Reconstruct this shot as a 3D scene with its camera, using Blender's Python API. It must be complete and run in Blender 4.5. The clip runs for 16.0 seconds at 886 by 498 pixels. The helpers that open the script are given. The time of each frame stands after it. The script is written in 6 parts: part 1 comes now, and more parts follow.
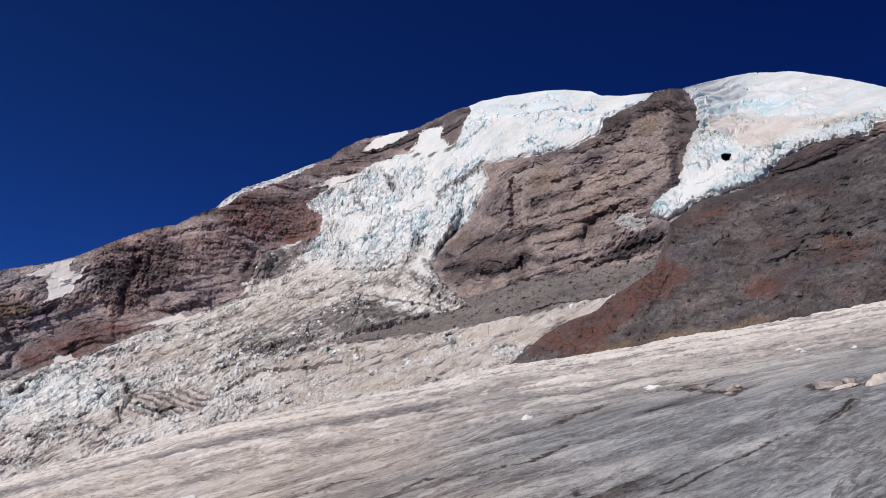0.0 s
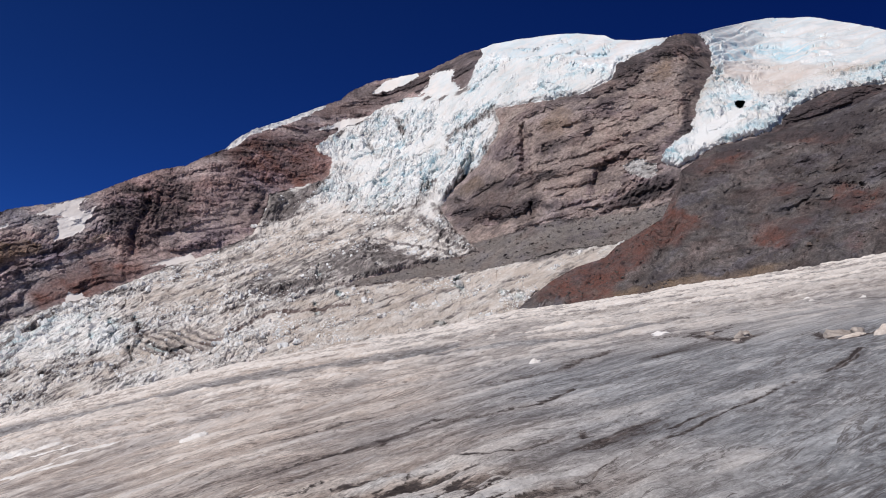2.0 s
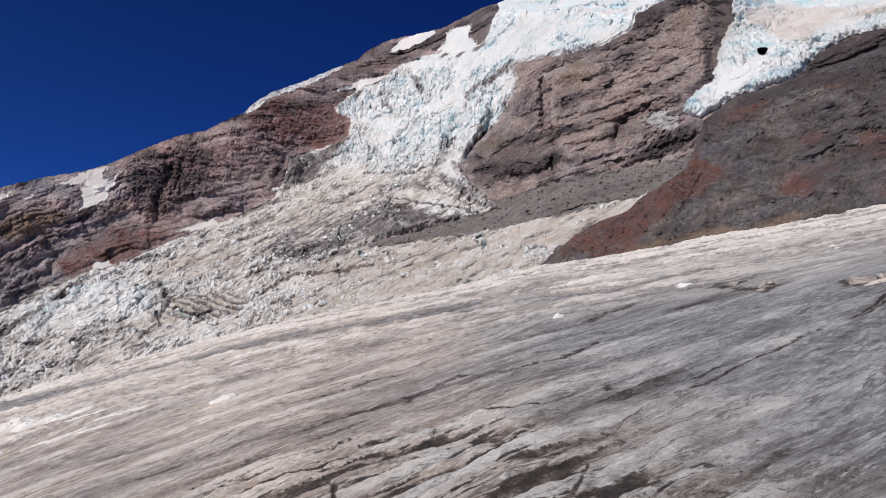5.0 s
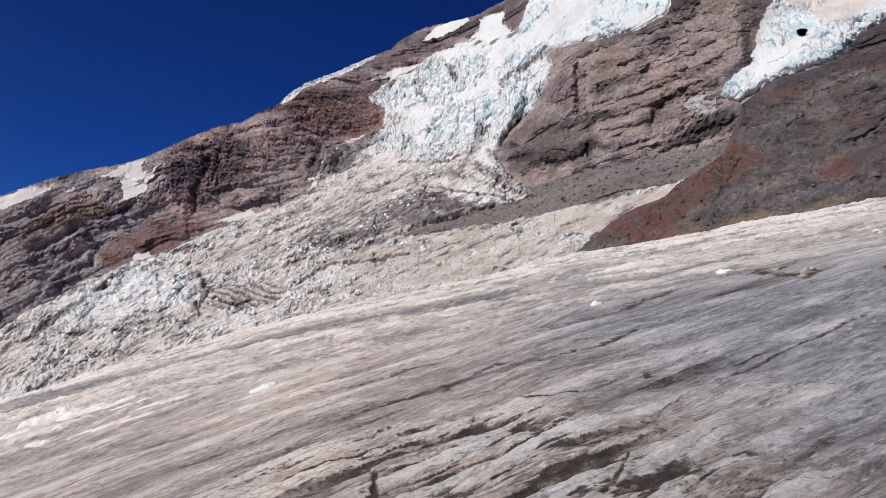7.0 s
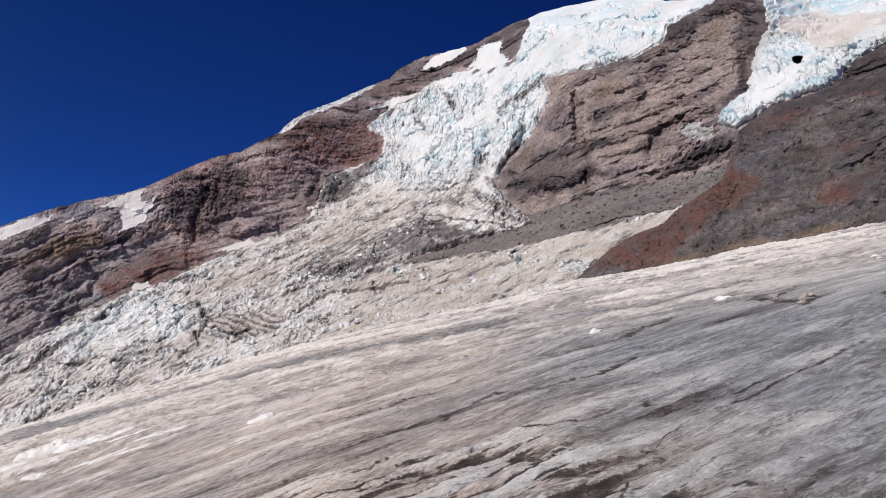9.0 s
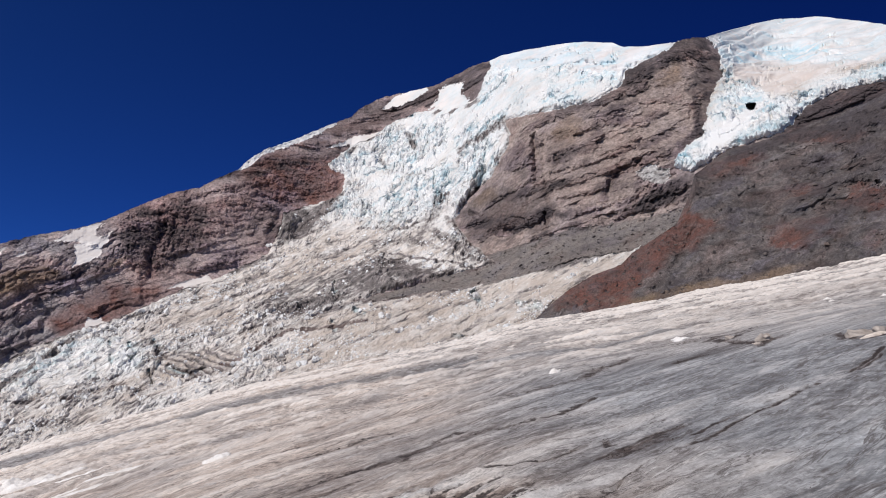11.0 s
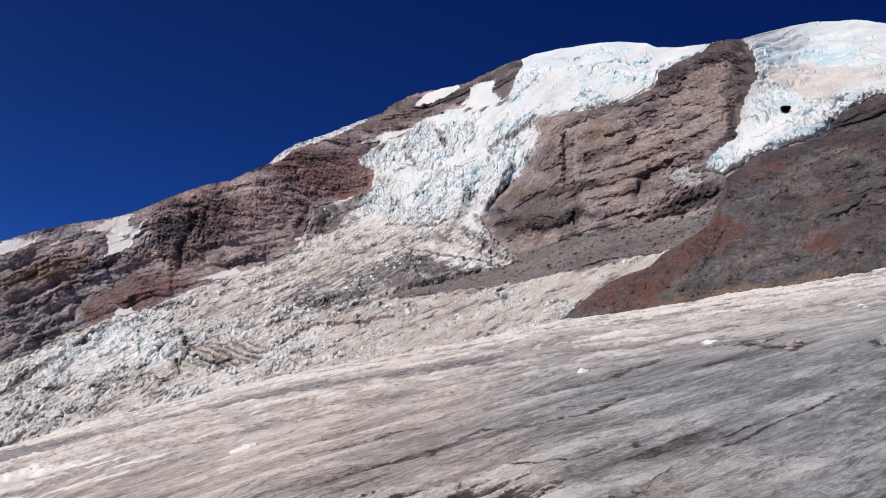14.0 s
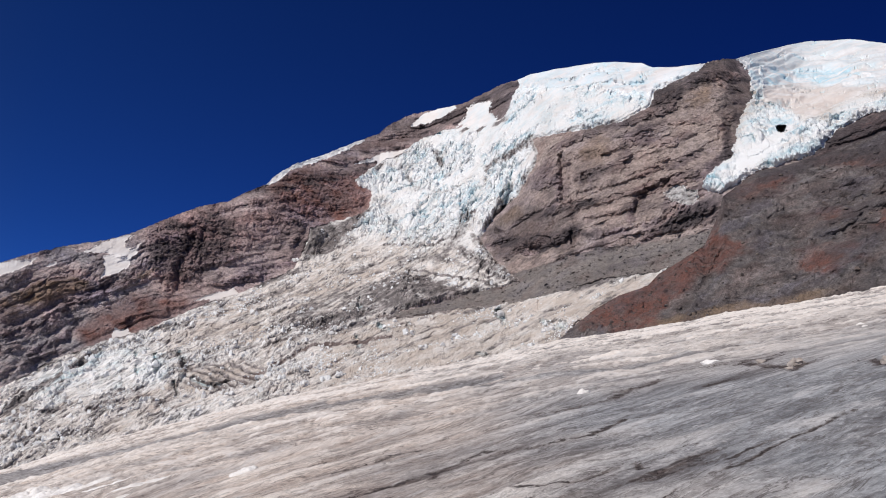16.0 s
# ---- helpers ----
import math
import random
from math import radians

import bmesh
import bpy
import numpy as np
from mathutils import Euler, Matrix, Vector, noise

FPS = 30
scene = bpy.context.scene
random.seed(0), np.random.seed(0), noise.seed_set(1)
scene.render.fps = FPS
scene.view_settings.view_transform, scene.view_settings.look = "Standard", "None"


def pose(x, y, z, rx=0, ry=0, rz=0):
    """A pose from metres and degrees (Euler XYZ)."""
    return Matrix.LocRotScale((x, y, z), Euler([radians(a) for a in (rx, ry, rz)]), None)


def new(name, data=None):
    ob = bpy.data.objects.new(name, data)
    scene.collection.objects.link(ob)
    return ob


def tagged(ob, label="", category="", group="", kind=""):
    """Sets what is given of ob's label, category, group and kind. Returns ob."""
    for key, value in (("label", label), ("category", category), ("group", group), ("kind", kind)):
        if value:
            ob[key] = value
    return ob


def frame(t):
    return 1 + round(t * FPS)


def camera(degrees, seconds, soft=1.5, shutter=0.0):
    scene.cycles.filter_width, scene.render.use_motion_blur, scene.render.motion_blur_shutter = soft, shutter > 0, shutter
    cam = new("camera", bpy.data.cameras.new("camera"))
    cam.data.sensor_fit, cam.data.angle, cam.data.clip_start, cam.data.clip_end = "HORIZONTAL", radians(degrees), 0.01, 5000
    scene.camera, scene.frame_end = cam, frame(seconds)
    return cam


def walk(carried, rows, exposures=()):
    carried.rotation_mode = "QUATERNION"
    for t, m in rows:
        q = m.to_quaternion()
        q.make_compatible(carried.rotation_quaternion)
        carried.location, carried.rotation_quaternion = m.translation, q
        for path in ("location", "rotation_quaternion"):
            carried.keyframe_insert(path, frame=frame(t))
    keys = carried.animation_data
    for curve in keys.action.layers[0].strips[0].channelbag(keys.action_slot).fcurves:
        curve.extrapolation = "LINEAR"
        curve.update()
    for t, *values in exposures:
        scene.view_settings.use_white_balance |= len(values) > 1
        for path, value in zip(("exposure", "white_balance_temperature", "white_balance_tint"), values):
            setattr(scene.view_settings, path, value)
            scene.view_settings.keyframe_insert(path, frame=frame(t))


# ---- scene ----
# Heights are in metres above the eye of someone who stands on a glacier; bearings in degrees
# clockwise from north (y), elevations in degrees above the level of the eye.
cam = camera(52.0, 16.0, soft=1.0)
walk(cam, [
    (0, pose(0.039, -0.012, 0.018, 99.426, -0.891, -2.003)),
    (0.5, pose(0.040, -0.010, 0.009, 98.658, -1.488, -2.143)),
    (1, pose(0.024, 0.002, 0.011, 97.294, -2.319, -2.497)),
    (1.5, pose(0.025, -0.001, 0.004, 96.413, -2.180, -2.240)),
    (2, pose(0.011, 0.001, 0.004, 95.919, -1.735, -1.553)),
    (2.5, pose(0.011, -0.005, 0.003, 95.246, -1.462, -0.709)),
    (3, pose(0.024, 0.004, -0.009, 94.480, -0.681, -0.183)),
    (3.5, pose(0.032, 0.010, -0.007, 93.756, -0.457, 0.223)),
    (3.7, pose(0.038, -0.003, -0.026, 93.511, -0.432, -0.242)),
    (5.8, pose(0.018, 0.001, 0.000, 93.175, -0.296, 0.125)),
    (6, pose(0.017, 0.002, 0.002, 93.120, -0.511, 0.249)),
    (6.5, pose(0.013, -0.014, -0.011, 92.847, -0.230, 1.100)),
    (7, pose(0.010, -0.004, -0.008, 92.518, 0.139, 2.231)),
    (7.5, pose(0.010, -0.007, -0.005, 93.258, 0.306, 2.438)),
    (8, pose(0.008, -0.007, -0.006, 93.493, 0.450, 2.075)),
    (8.5, pose(0.010, -0.009, -0.005, 94.030, 0.328, 2.373)),
    (9, pose(0.033, 0.012, 0.005, 94.275, 0.516, 2.207)),
    (9.5, pose(0.031, -0.008, 0.003, 94.874, 0.410, 1.271)),
    (11.8, pose(-0.006, -0.000, 0.006, 97.066, 0.134, -0.483)),
    (12, pose(0.014, 0.003, 0.026, 96.932, 0.447, 0.186)),
    (12.5, pose(-0.000, 0.005, 0.019, 96.500, -0.000, 0.000)),
    (13, pose(-0.035, 0.002, 0.005, 97.205, -0.760, 0.939)),
    (13.5, pose(-0.048, 0.009, -0.002, 96.264, -1.503, -0.268)),
    (14, pose(-0.052, 0.011, -0.025, 96.549, -1.368, 1.199)),
    (14.5, pose(-0.061, 0.009, -0.011, 96.187, -1.304, 0.132)),
    (15, pose(-0.061, 0.014, -0.006, 97.500, -1.246, 0.986)),
    (15.5, pose(-0.081, 0.000, 0.007, 97.865, -0.756, 0.889)),
    (16, pose(-0.092, 0.001, 0.000, 97.806, -1.080, 1.072)),
], exposures=[(0, -0.13), (5.8, -0.13), (6.5, -0.05), (16, -0.05)])

# ---- light ----
SUN_BEARING, SUN_HEIGHT = -130.0, 48.0
world = bpy.data.worlds.new("world")
scene.world = world
world.use_nodes = True
wn, wl = world.node_tree.nodes, world.node_tree.links
sky = wn.new("ShaderNodeTexSky")
sky.sky_type, sky.sun_disc = "NISHITA", False
sky.sun_elevation, sky.sun_rotation = radians(SUN_HEIGHT), radians(SUN_BEARING)
sky.altitude, sky.air_density, sky.dust_density, sky.ozone_density = 3500, 0.55, 0.0, 6.0
deep = wn.new("ShaderNodeMix")
deep.data_type, deep.blend_type = "RGBA", "MULTIPLY"
deep.inputs[0].default_value = 1.0
toward = wn.new("ShaderNodeTexCoord")
facing = wn.new("ShaderNodeVectorMath")            # how far a part of the sky lies towards the sun's bearing
facing.operation = "DOT_PRODUCT"
facing.inputs[1].default_value = (math.sin(radians(SUN_BEARING)), math.cos(radians(SUN_BEARING)), 0)
wl.new(toward.outputs["Generated"], facing.inputs[0])
span = wn.new("ShaderNodeMapRange")
for k_, v_ in enumerate((-1.0, 1.0, 0.0, 1.0)):
    span.inputs[k_ + 1].default_value = v_
wl.new(facing.outputs["Value"], span.inputs[0])
tones = wn.new("ShaderNodeValToRGB")               # thin high air: the sky deepens away from the sun
while len(tones.color_ramp.elements) < 4:
    tones.color_ramp.elements.new(0.5)
for stop, (p_, c_) in zip(tones.color_ramp.elements, ((0.07, (0.05, 0.18, 0.62)), (0.38, (0.145, 0.385, 0.91)), (0.7, (0.6, 0.78, 1.0)), (0.95, (1.0, 1.0, 1.0)))):
    stop.position, stop.color = p_, (*c_, 1)
wl.new(span.outputs[0], tones.inputs[0])
wl.new(tones.outputs[0], deep.inputs[7])
wl.new(sky.outputs[0], deep.inputs[6])
wl.new(deep.outputs[2], wn["Background"].inputs[0])
wn["Background"].inputs[1].default_value = 0.076

sun_data = bpy.data.lights.new("sun", "SUN")
sun_data.energy, sun_data.angle, sun_data.color = 3.7, radians(0.53), (1.0, 0.94, 0.893)
sun = new("sun", sun_data)
_b, _h = radians(SUN_BEARING), radians(SUN_HEIGHT)
to_sun = Vector((math.sin(_b) * math.cos(_h), math.cos(_b) * math.cos(_h), math.sin(_h)))
sun.matrix_world = Matrix.Translation(to_sun * 500) @ to_sun.to_track_quat("Z", "Y").to_matrix().to_4x4()


# ---- materials ----
class Nodes:
    """A small builder for node materials."""

    def __init__(self, name, rough=0.9, spec=0.25):
        self.m = bpy.data.materials.new(name)
        self.m.use_nodes = True
        self.t = self.m.node_tree
        self.b = self.t.nodes["Principled BSDF"]
        self.b.inputs["Roughness"].default_value = rough
        self.b.inputs["Specular IOR Level"].default_value = spec
        self.geo = self.t.nodes.new("ShaderNodeNewGeometry").outputs["Position"]

    def link(self, a, b):
        self.t.links.new(a, b)

    def put(self, socket, value):
        if hasattr(value, "is_linked"):
            self.link(value, socket)
        elif isinstance(value, tuple):
            socket.default_value = (*value, 1)[:4] if len(value) == 3 and socket.type == "RGBA" else value
        else:
            socket.default_value = value

    def attr(self, name):
        n = self.t.nodes.new("ShaderNodeAttribute")
        n.attribute_name = name
        return n.outputs["Fac"]

    def coords(self, scale=(1, 1, 1), turn=(0, 0, 0), source=None):
        n = self.t.nodes.new("ShaderNodeMapping")
        n.inputs["Scale"].default_value = scale
        n.inputs["Rotation"].default_value = [radians(a) for a in turn]
        self.link(source or self.geo, n.inputs["Vector"])
        return n.outputs[0]

    def flow(self, u="along", v="across"):
        n = self.t.nodes.new("ShaderNodeCombineXYZ")
        self.link(self.attr(u), n.inputs[0])
        self.link(self.attr(v), n.inputs[1])
        return n.outputs[0]

    def noise(self, scale, detail=6, rough=0.6, vec=None, distort=0.0):
        n = self.t.nodes.new("ShaderNodeTexNoise")
        self.put(n.inputs["Scale"], scale)
        n.inputs["Detail"].default_value, n.inputs["Roughness"].default_value = detail, rough
        n.inputs["Distortion"].default_value = distort
        self.link(vec or self.geo, n.inputs["Vector"])
        return n.outputs["Fac"]

    def ramp(self, fac, *stops):
        n = self.t.nodes.new("ShaderNodeValToRGB")
        e = n.color_ramp.elements
        while len(e) < len(stops):
            e.new(0.5)
        for el, (p, c) in zip(e, stops):
            el.position = p
            el.color = (*c, 1) if isinstance(c, tuple) else (c, c, c, 1)
        self.link(fac, n.inputs[0])
        return n.outputs["Color"]

    def mix(self, fac, a, b, kind="MIX"):
        n = self.t.nodes.new("ShaderNodeMix")
        n.data_type, n.blend_type = "RGBA", kind
        self.put(n.inputs[0], fac)
        self.put(n.inputs[6], a)
        self.put(n.inputs[7], b)
        return n.outputs[2]

    def calc(self, op, a, b=0.0):
        n = self.t.nodes.new("ShaderNodeMath")
        n.operation, n.use_clamp = op, op in ("MULTIPLY", "ADD", "SUBTRACT")
        self.put(n.inputs[0], a)
        self.put(n.inputs[1], b)
        return n.outputs[0]

    def bump(self, height, metres, strength=1.0):
        n = self.t.nodes.new("ShaderNodeBump")
        self.put(n.inputs["Strength"], strength)
        n.inputs["Distance"].default_value = metres
        self.link(height, n.inputs["Height"])
        self.link(n.outputs[0], self.b.inputs["Normal"])

    def done(self, color):
        self.put(self.b.inputs["Base Color"], color)
        return self.m


def rock_material(name, light, mid, dark, red=(0.165, 0.083, 0.07), size=1.0, tint=0.75):
    """Layered volcanic rock: patchy tone, tilted beds, dusty ledges, a red share by attribute."""
    n = Nodes(name, 0.92, 0.2)
    patch = n.noise(0.022 / size, 9, 0.68, None, 0.6)
    tone = n.ramp(patch, (0.32, dark), (0.43, mid), (0.52, tuple(0.5 * (a + b) for a, b in zip(mid, light))), (0.64, light))
    hue = n.noise(0.012 / size, 6, 0.62)
    tone = n.mix(tint, tone, n.ramp(hue, (0.36, (1.09, 0.94, 0.9)), (0.5, (1.0, 0.99, 0.99)), (0.6, (0.84, 0.85, 0.98))), "MULTIPLY")
    vec = n.t.nodes.new("ShaderNodeCombineXYZ")
    n.link(n.attr("bed"), vec.inputs[0])
    n.link(n.noise(0.01, 4, 0.6), vec.inputs[1])
    beds = n.noise(1.6, 7, 0.72, vec.outputs[0], 0.2)
    tone = n.mix(0.75, tone, n.ramp(beds, (0.36, 0.48), (0.43, 0.9), (0.5, 0.8), (0.56, 1.2), (0.66, 1.5)), "MULTIPLY")
    joint = n.noise(1.0, 8, 0.72, n.coords((0.09 / size, 0.09 / size, 0.022 / size)), 0.3)
    tone = n.mix(0.55, tone, n.ramp(joint, (0.36, 0.45), (0.47, 1.0), (0.62, 1.3)), "MULTIPLY")
    tone = n.mix(n.calc("MULTIPLY", n.attr("crag"), 0.6), tone, n.mix(patch, (0.5, 0.47, 0.53), (0.86, 0.8, 0.84)), "MULTIPLY")
    dust = n.calc("MULTIPLY", n.attr("ledge"), n.ramp(n.noise(0.06 / size, 7, 0.72), (0.34, 0.1), (0.56, 0.9)))
    tone = n.mix(dust, tone, n.mix(n.noise(0.15 / size, 7, 0.7), tuple(c * 0.78 for c in light), tuple(c * 1.06 for c in light)))
    tone = n.mix(n.attr("ash"), tone, n.mix(1.0, tone, (0.66, 0.76, 0.82), "MULTIPLY"))
    tone = n.mix(n.calc("MULTIPLY", n.attr("ochre"), n.ramp(n.noise(0.05, 7, 0.7), (0.3, 0.3), (0.6, 0.9))), tone, (0.3, 0.215, 0.14))
    reds = n.calc("MULTIPLY", n.attr("red"), n.ramp(n.noise(0.03 / size, 7, 0.7), (0.3, 0.2), (0.6, 1.0)))
    tone = n.mix(reds, tone, n.mix(n.noise(0.05 / size, 6, 0.7), red, tuple(c * 1.6 for c in red)))
    black = n.calc("MULTIPLY", n.attr("dark_share"), n.ramp(n.noise(0.045 / size, 8, 0.72), (0.34, 0.6), (0.48, 1.0)))
    tone = n.mix(n.calc("MULTIPLY", black, 0.92), tone, n.mix(patch, (0.036, 0.031, 0.034), (0.105, 0.09, 0.095)))
    mid_scale = n.noise(0.085 / size, 9, 0.76, None, 0.3)
    tone = n.mix(0.5, tone, n.ramp(mid_scale, (0.36, 0.55), (0.47, 1.0), (0.6, 1.35)), "MULTIPLY")
    grain = n.noise(0.3 / size, 10, 0.78)
    tone = n.mix(0.85, tone, n.ramp(grain, (0.37, 0.42), (0.5, 1.0), (0.63, 1.58)), "MULTIPLY")
    n.bump(grain, 2.6 * size, 1.0)
    return n.done(tone)


def ice_material(name, clean=(0.945, 0.955, 0.955), dirt=(0.15, 0.134, 0.13), tint=(0.86, 0.81, 0.77)):
    """Glacier ice: white crust, blue fresh breaks, tan silt and grit by attribute."""
    n = Nodes(name, 0.6, 0.3)
    c = n.mix(n.ramp(n.noise(0.03, 7, 0.65), (0.46, 0.0), (0.68, 0.5)), clean, tint)
    c = n.mix(0.15, c, n.ramp(n.noise(0.11, 8, 0.75), (0.34, 0.6), (0.46, 1.0)), "MULTIPLY")
    silt = n.calc("MULTIPLY", n.attr("tan"), n.ramp(n.noise(0.04, 7, 0.7), (0.28, 0.35), (0.55, 1.0)))
    c = n.mix(silt, c, n.mix(n.noise(0.09, 6, 0.65), (0.44, 0.37, 0.315), (0.78, 0.7, 0.635)))
    blue = n.calc("MULTIPLY", n.attr("blue"), n.ramp(n.noise(0.05, 5), (0.4, 0.0), (0.62, 0.9)))
    c = n.mix(blue, c, (0.5, 0.72, 0.8))
    grit = n.noise(0.17, 9, 0.74)
    amount = n.ramp(n.calc("ADD", n.calc("MULTIPLY", grit, 0.75), n.calc("MULTIPLY", n.attr("dirt"), 0.62)), (0.5, 0.0), (0.76, 1.0))
    streak = n.noise(1.0, 8, 0.72, n.coords((1.6, 9.0, 1), source=n.flow()), 0.4)
    c = n.mix(n.attr("low"), c, n.mix(0.8, c, n.ramp(streak, (0.36, (0.5, 0.47, 0.45)), (0.47, (0.95, 0.94, 0.93)), (0.6, (1.25, 1.22, 1.2))), "MULTIPLY"))
    earth = n.ramp(n.noise(0.075, 9, 0.76, None, 0.4), (0.36, tuple(v * 0.5 for v in dirt)), (0.48, tuple(v * 1.2 for v in dirt)), (0.6, tuple(v * 2.6 for v in dirt)))
    earth = n.mix(n.attr("red"), earth, (0.13, 0.07, 0.052))
    c = n.mix(amount, c, earth)
    n.bump(n.noise(0.3, 10, 0.78), 1.8, n.calc("SUBTRACT", 1.0, n.attr("calm")))
    return n.done(c)


def snow_material(name, base=(0.86, 0.86, 0.86), stain=(0.72, 0.58, 0.5), spread=1.0):
    """Old snow: pale, with wind-laid bands and silty stains by attribute, blue where it splits."""
    n = Nodes(name, 0.7, 0.2)
    c = n.mix(n.ramp(n.noise(0.02, 6, 0.6), (0.35, 0.0), (0.7, 0.75 * spread)), base, stain)
    c = n.mix(n.ramp(n.noise(1.0, 7, 0.65, n.coords((0.006, 0.006, 0.045), (0, 14, 0))), (0.46, 0.0), (0.62, 0.8 * spread)), c, stain)
    c = n.mix(n.calc("MULTIPLY", n.attr("stain"), n.ramp(n.noise(0.03, 7, 0.7), (0.35, 0.35), (0.6, 1.0))), c, stain)
    blue = n.calc("MULTIPLY", n.attr("blue"), n.ramp(n.noise(0.03, 4), (0.4, 0.0), (0.6, 1.0)))
    c = n.mix(blue, c, (0.45, 0.68, 0.78))
    n.bump(n.noise(0.12, 7, 0.6), 1.2, 0.5)
    return n.done(c)


def near_ice_material():
    """Bare summer glacier underfoot: granular grey ice, silt in streaks that follow the flow."""
    n = Nodes("weathered_glacier_ice", 0.62, 0.35)
    near = n.flow()
    long_streak = n.noise(1.0, 9, 0.7, n.coords((0.4, 1.8, 1), source=near), 0.35)
    thin_streak = n.noise(1.0, 9, 0.76, n.coords((2.0, 7.5, 1), source=near), 0.3)
    blotch = n.noise(0.4, 7, 0.65)
    grain = n.noise(32.0, 6, 0.8)
    mottle = n.noise(8.5, 9, 0.78)
    crumb = n.noise(4.0, 8, 0.74)
    tone = n.calc("ADD", n.calc("MULTIPLY", n.attr("rib"), 0.24), n.calc("MULTIPLY", n.mix(0.6, n.mix(0.5, long_streak, thin_streak), n.mix(0.6, blotch, crumb)), 0.76))
    c = n.ramp(tone, (0.34, (0.085, 0.083, 0.089)), (0.46, (0.236, 0.243, 0.256)), (0.58, (0.475, 0.489, 0.506)))
    c = n.mix(0.5, c, n.ramp(thin_streak, (0.36, 0.45), (0.47, 1.0), (0.6, 1.32)), "MULTIPLY")
    warm = n.calc("MULTIPLY", n.attr("silt"), n.ramp(blotch, (0.3, 0.35), (0.6, 1.0)))
    c = n.mix(warm, c, n.ramp(tone, (0.34, (0.25, 0.19, 0.155)), (0.46, (0.56, 0.455, 0.385)), (0.58, (0.88, 0.785, 0.7))))
    c = n.mix(n.calc("MULTIPLY", n.attr("clean"), n.ramp(n.attr("rib"), (0.42, 0.0), (0.62, 0.8))), c, (0.68, 0.68, 0.68))
    c = n.mix(0.55, c, n.ramp(mottle, (0.34, 0.6), (0.5, 1.02), (0.66, 1.35)), "MULTIPLY")
    c = n.mix(0.65, c, n.ramp(grain, (0.32, 0.6), (0.5, 1.02), (0.68, 1.35)), "MULTIPLY")
    chips = n.noise(1.0, 7, 0.74, n.coords((3.2, 12.0, 1), source=near), 0.25)
    c = n.mix(n.calc("MULTIPLY", n.ramp(chips, (0.55, 0.0), (0.6, 0.75)), n.ramp(blotch, (0.36, 0.3), (0.55, 1.0))), c, n.mix(n.attr("silt"), (0.66, 0.675, 0.69), (0.9, 0.83, 0.76)))
    c = n.mix(n.ramp(chips, (0.36, 0.65), (0.42, 0.0)), c, n.mix(crumb, (0.07, 0.058, 0.054), (0.2, 0.165, 0.15)))
    c = n.mix(n.attr("crust"), c, n.ramp(crumb, (0.3, (0.66, 0.585, 0.53)), (0.48, (0.9, 0.83, 0.765)), (0.62, (0.97, 0.93, 0.885))))
    where = n.noise(0.55, 6, 0.68)
    wavy = n.noise(1.0, 8, 0.66, n.coords((0.55, 2.4, 1), source=near), 0.7)
    thread = n.ramp(wavy, (0.462, 0.0), (0.48, 1.0), (0.49, 1.0), (0.508, 0.0))
    wavy2 = n.noise(1.0, 9, 0.72, n.coords((1.3, 5.0, 1), source=near), 0.7)
    thread2 = n.ramp(wavy2, (0.45, 0.0), (0.475, 1.0), (0.49, 1.0), (0.515, 0.0))
    threads = n.calc("ADD", n.calc("MULTIPLY", thread, n.ramp(where, (0.4, 0.0), (0.52, 0.95))), n.calc("MULTIPLY", thread2, n.ramp(where, (0.4, 0.6), (0.58, 0.1))))
    c = n.mix(n.calc("MULTIPLY", threads, n.calc("SUBTRACT", 0.8, n.attr("crust"))), c, n.mix(crumb, (0.045, 0.038, 0.036), (0.15, 0.122, 0.108)))
    pale = n.ramp(wavy, (0.56, 0.0), (0.62, 0.6), (0.7, 0.75))
    c = n.mix(n.calc("MULTIPLY", pale, n.ramp(mottle, (0.4, 0.0), (0.55, 1.0))), c, (0.72, 0.7, 0.69))
    veins = n.calc("ADD", n.calc("MULTIPLY", thin_streak, 0.35), n.calc("ADD", n.calc("MULTIPLY", mottle, 0.4), n.calc("MULTIPLY", crumb, 0.25)))
    veins = n.ramp(veins, (0.4, 0.0), (0.6, 1.0))
    mud = n.calc("ADD", n.calc("MULTIPLY", n.attr("grit"), 0.62), n.calc("MULTIPLY", n.mix(0.5, crumb, mottle), 0.7))
    c = n.mix(n.ramp(mud, (0.6, 0.0), (0.84, 0.75)), c, n.ramp(grain, (0.36, (0.07, 0.05, 0.042)), (0.5, (0.19, 0.145, 0.122)), (0.66, (0.36, 0.285, 0.24))))
    smear = n.calc("ADD", n.calc("MULTIPLY", n.attr("grit"), 0.52), n.calc("MULTIPLY", veins, 0.66))
    c = n.mix(n.ramp(smear, (0.57, 0.0), (0.74, 0.95)), c, n.ramp(mottle, (0.38, (0.012, 0.009, 0.009)), (0.5, (0.036, 0.028, 0.026)), (0.64, (0.11, 0.085, 0.076))))
    n.bump(n.mix(0.35, mottle, grain), 0.04, 1.0)
    return n.done(c)


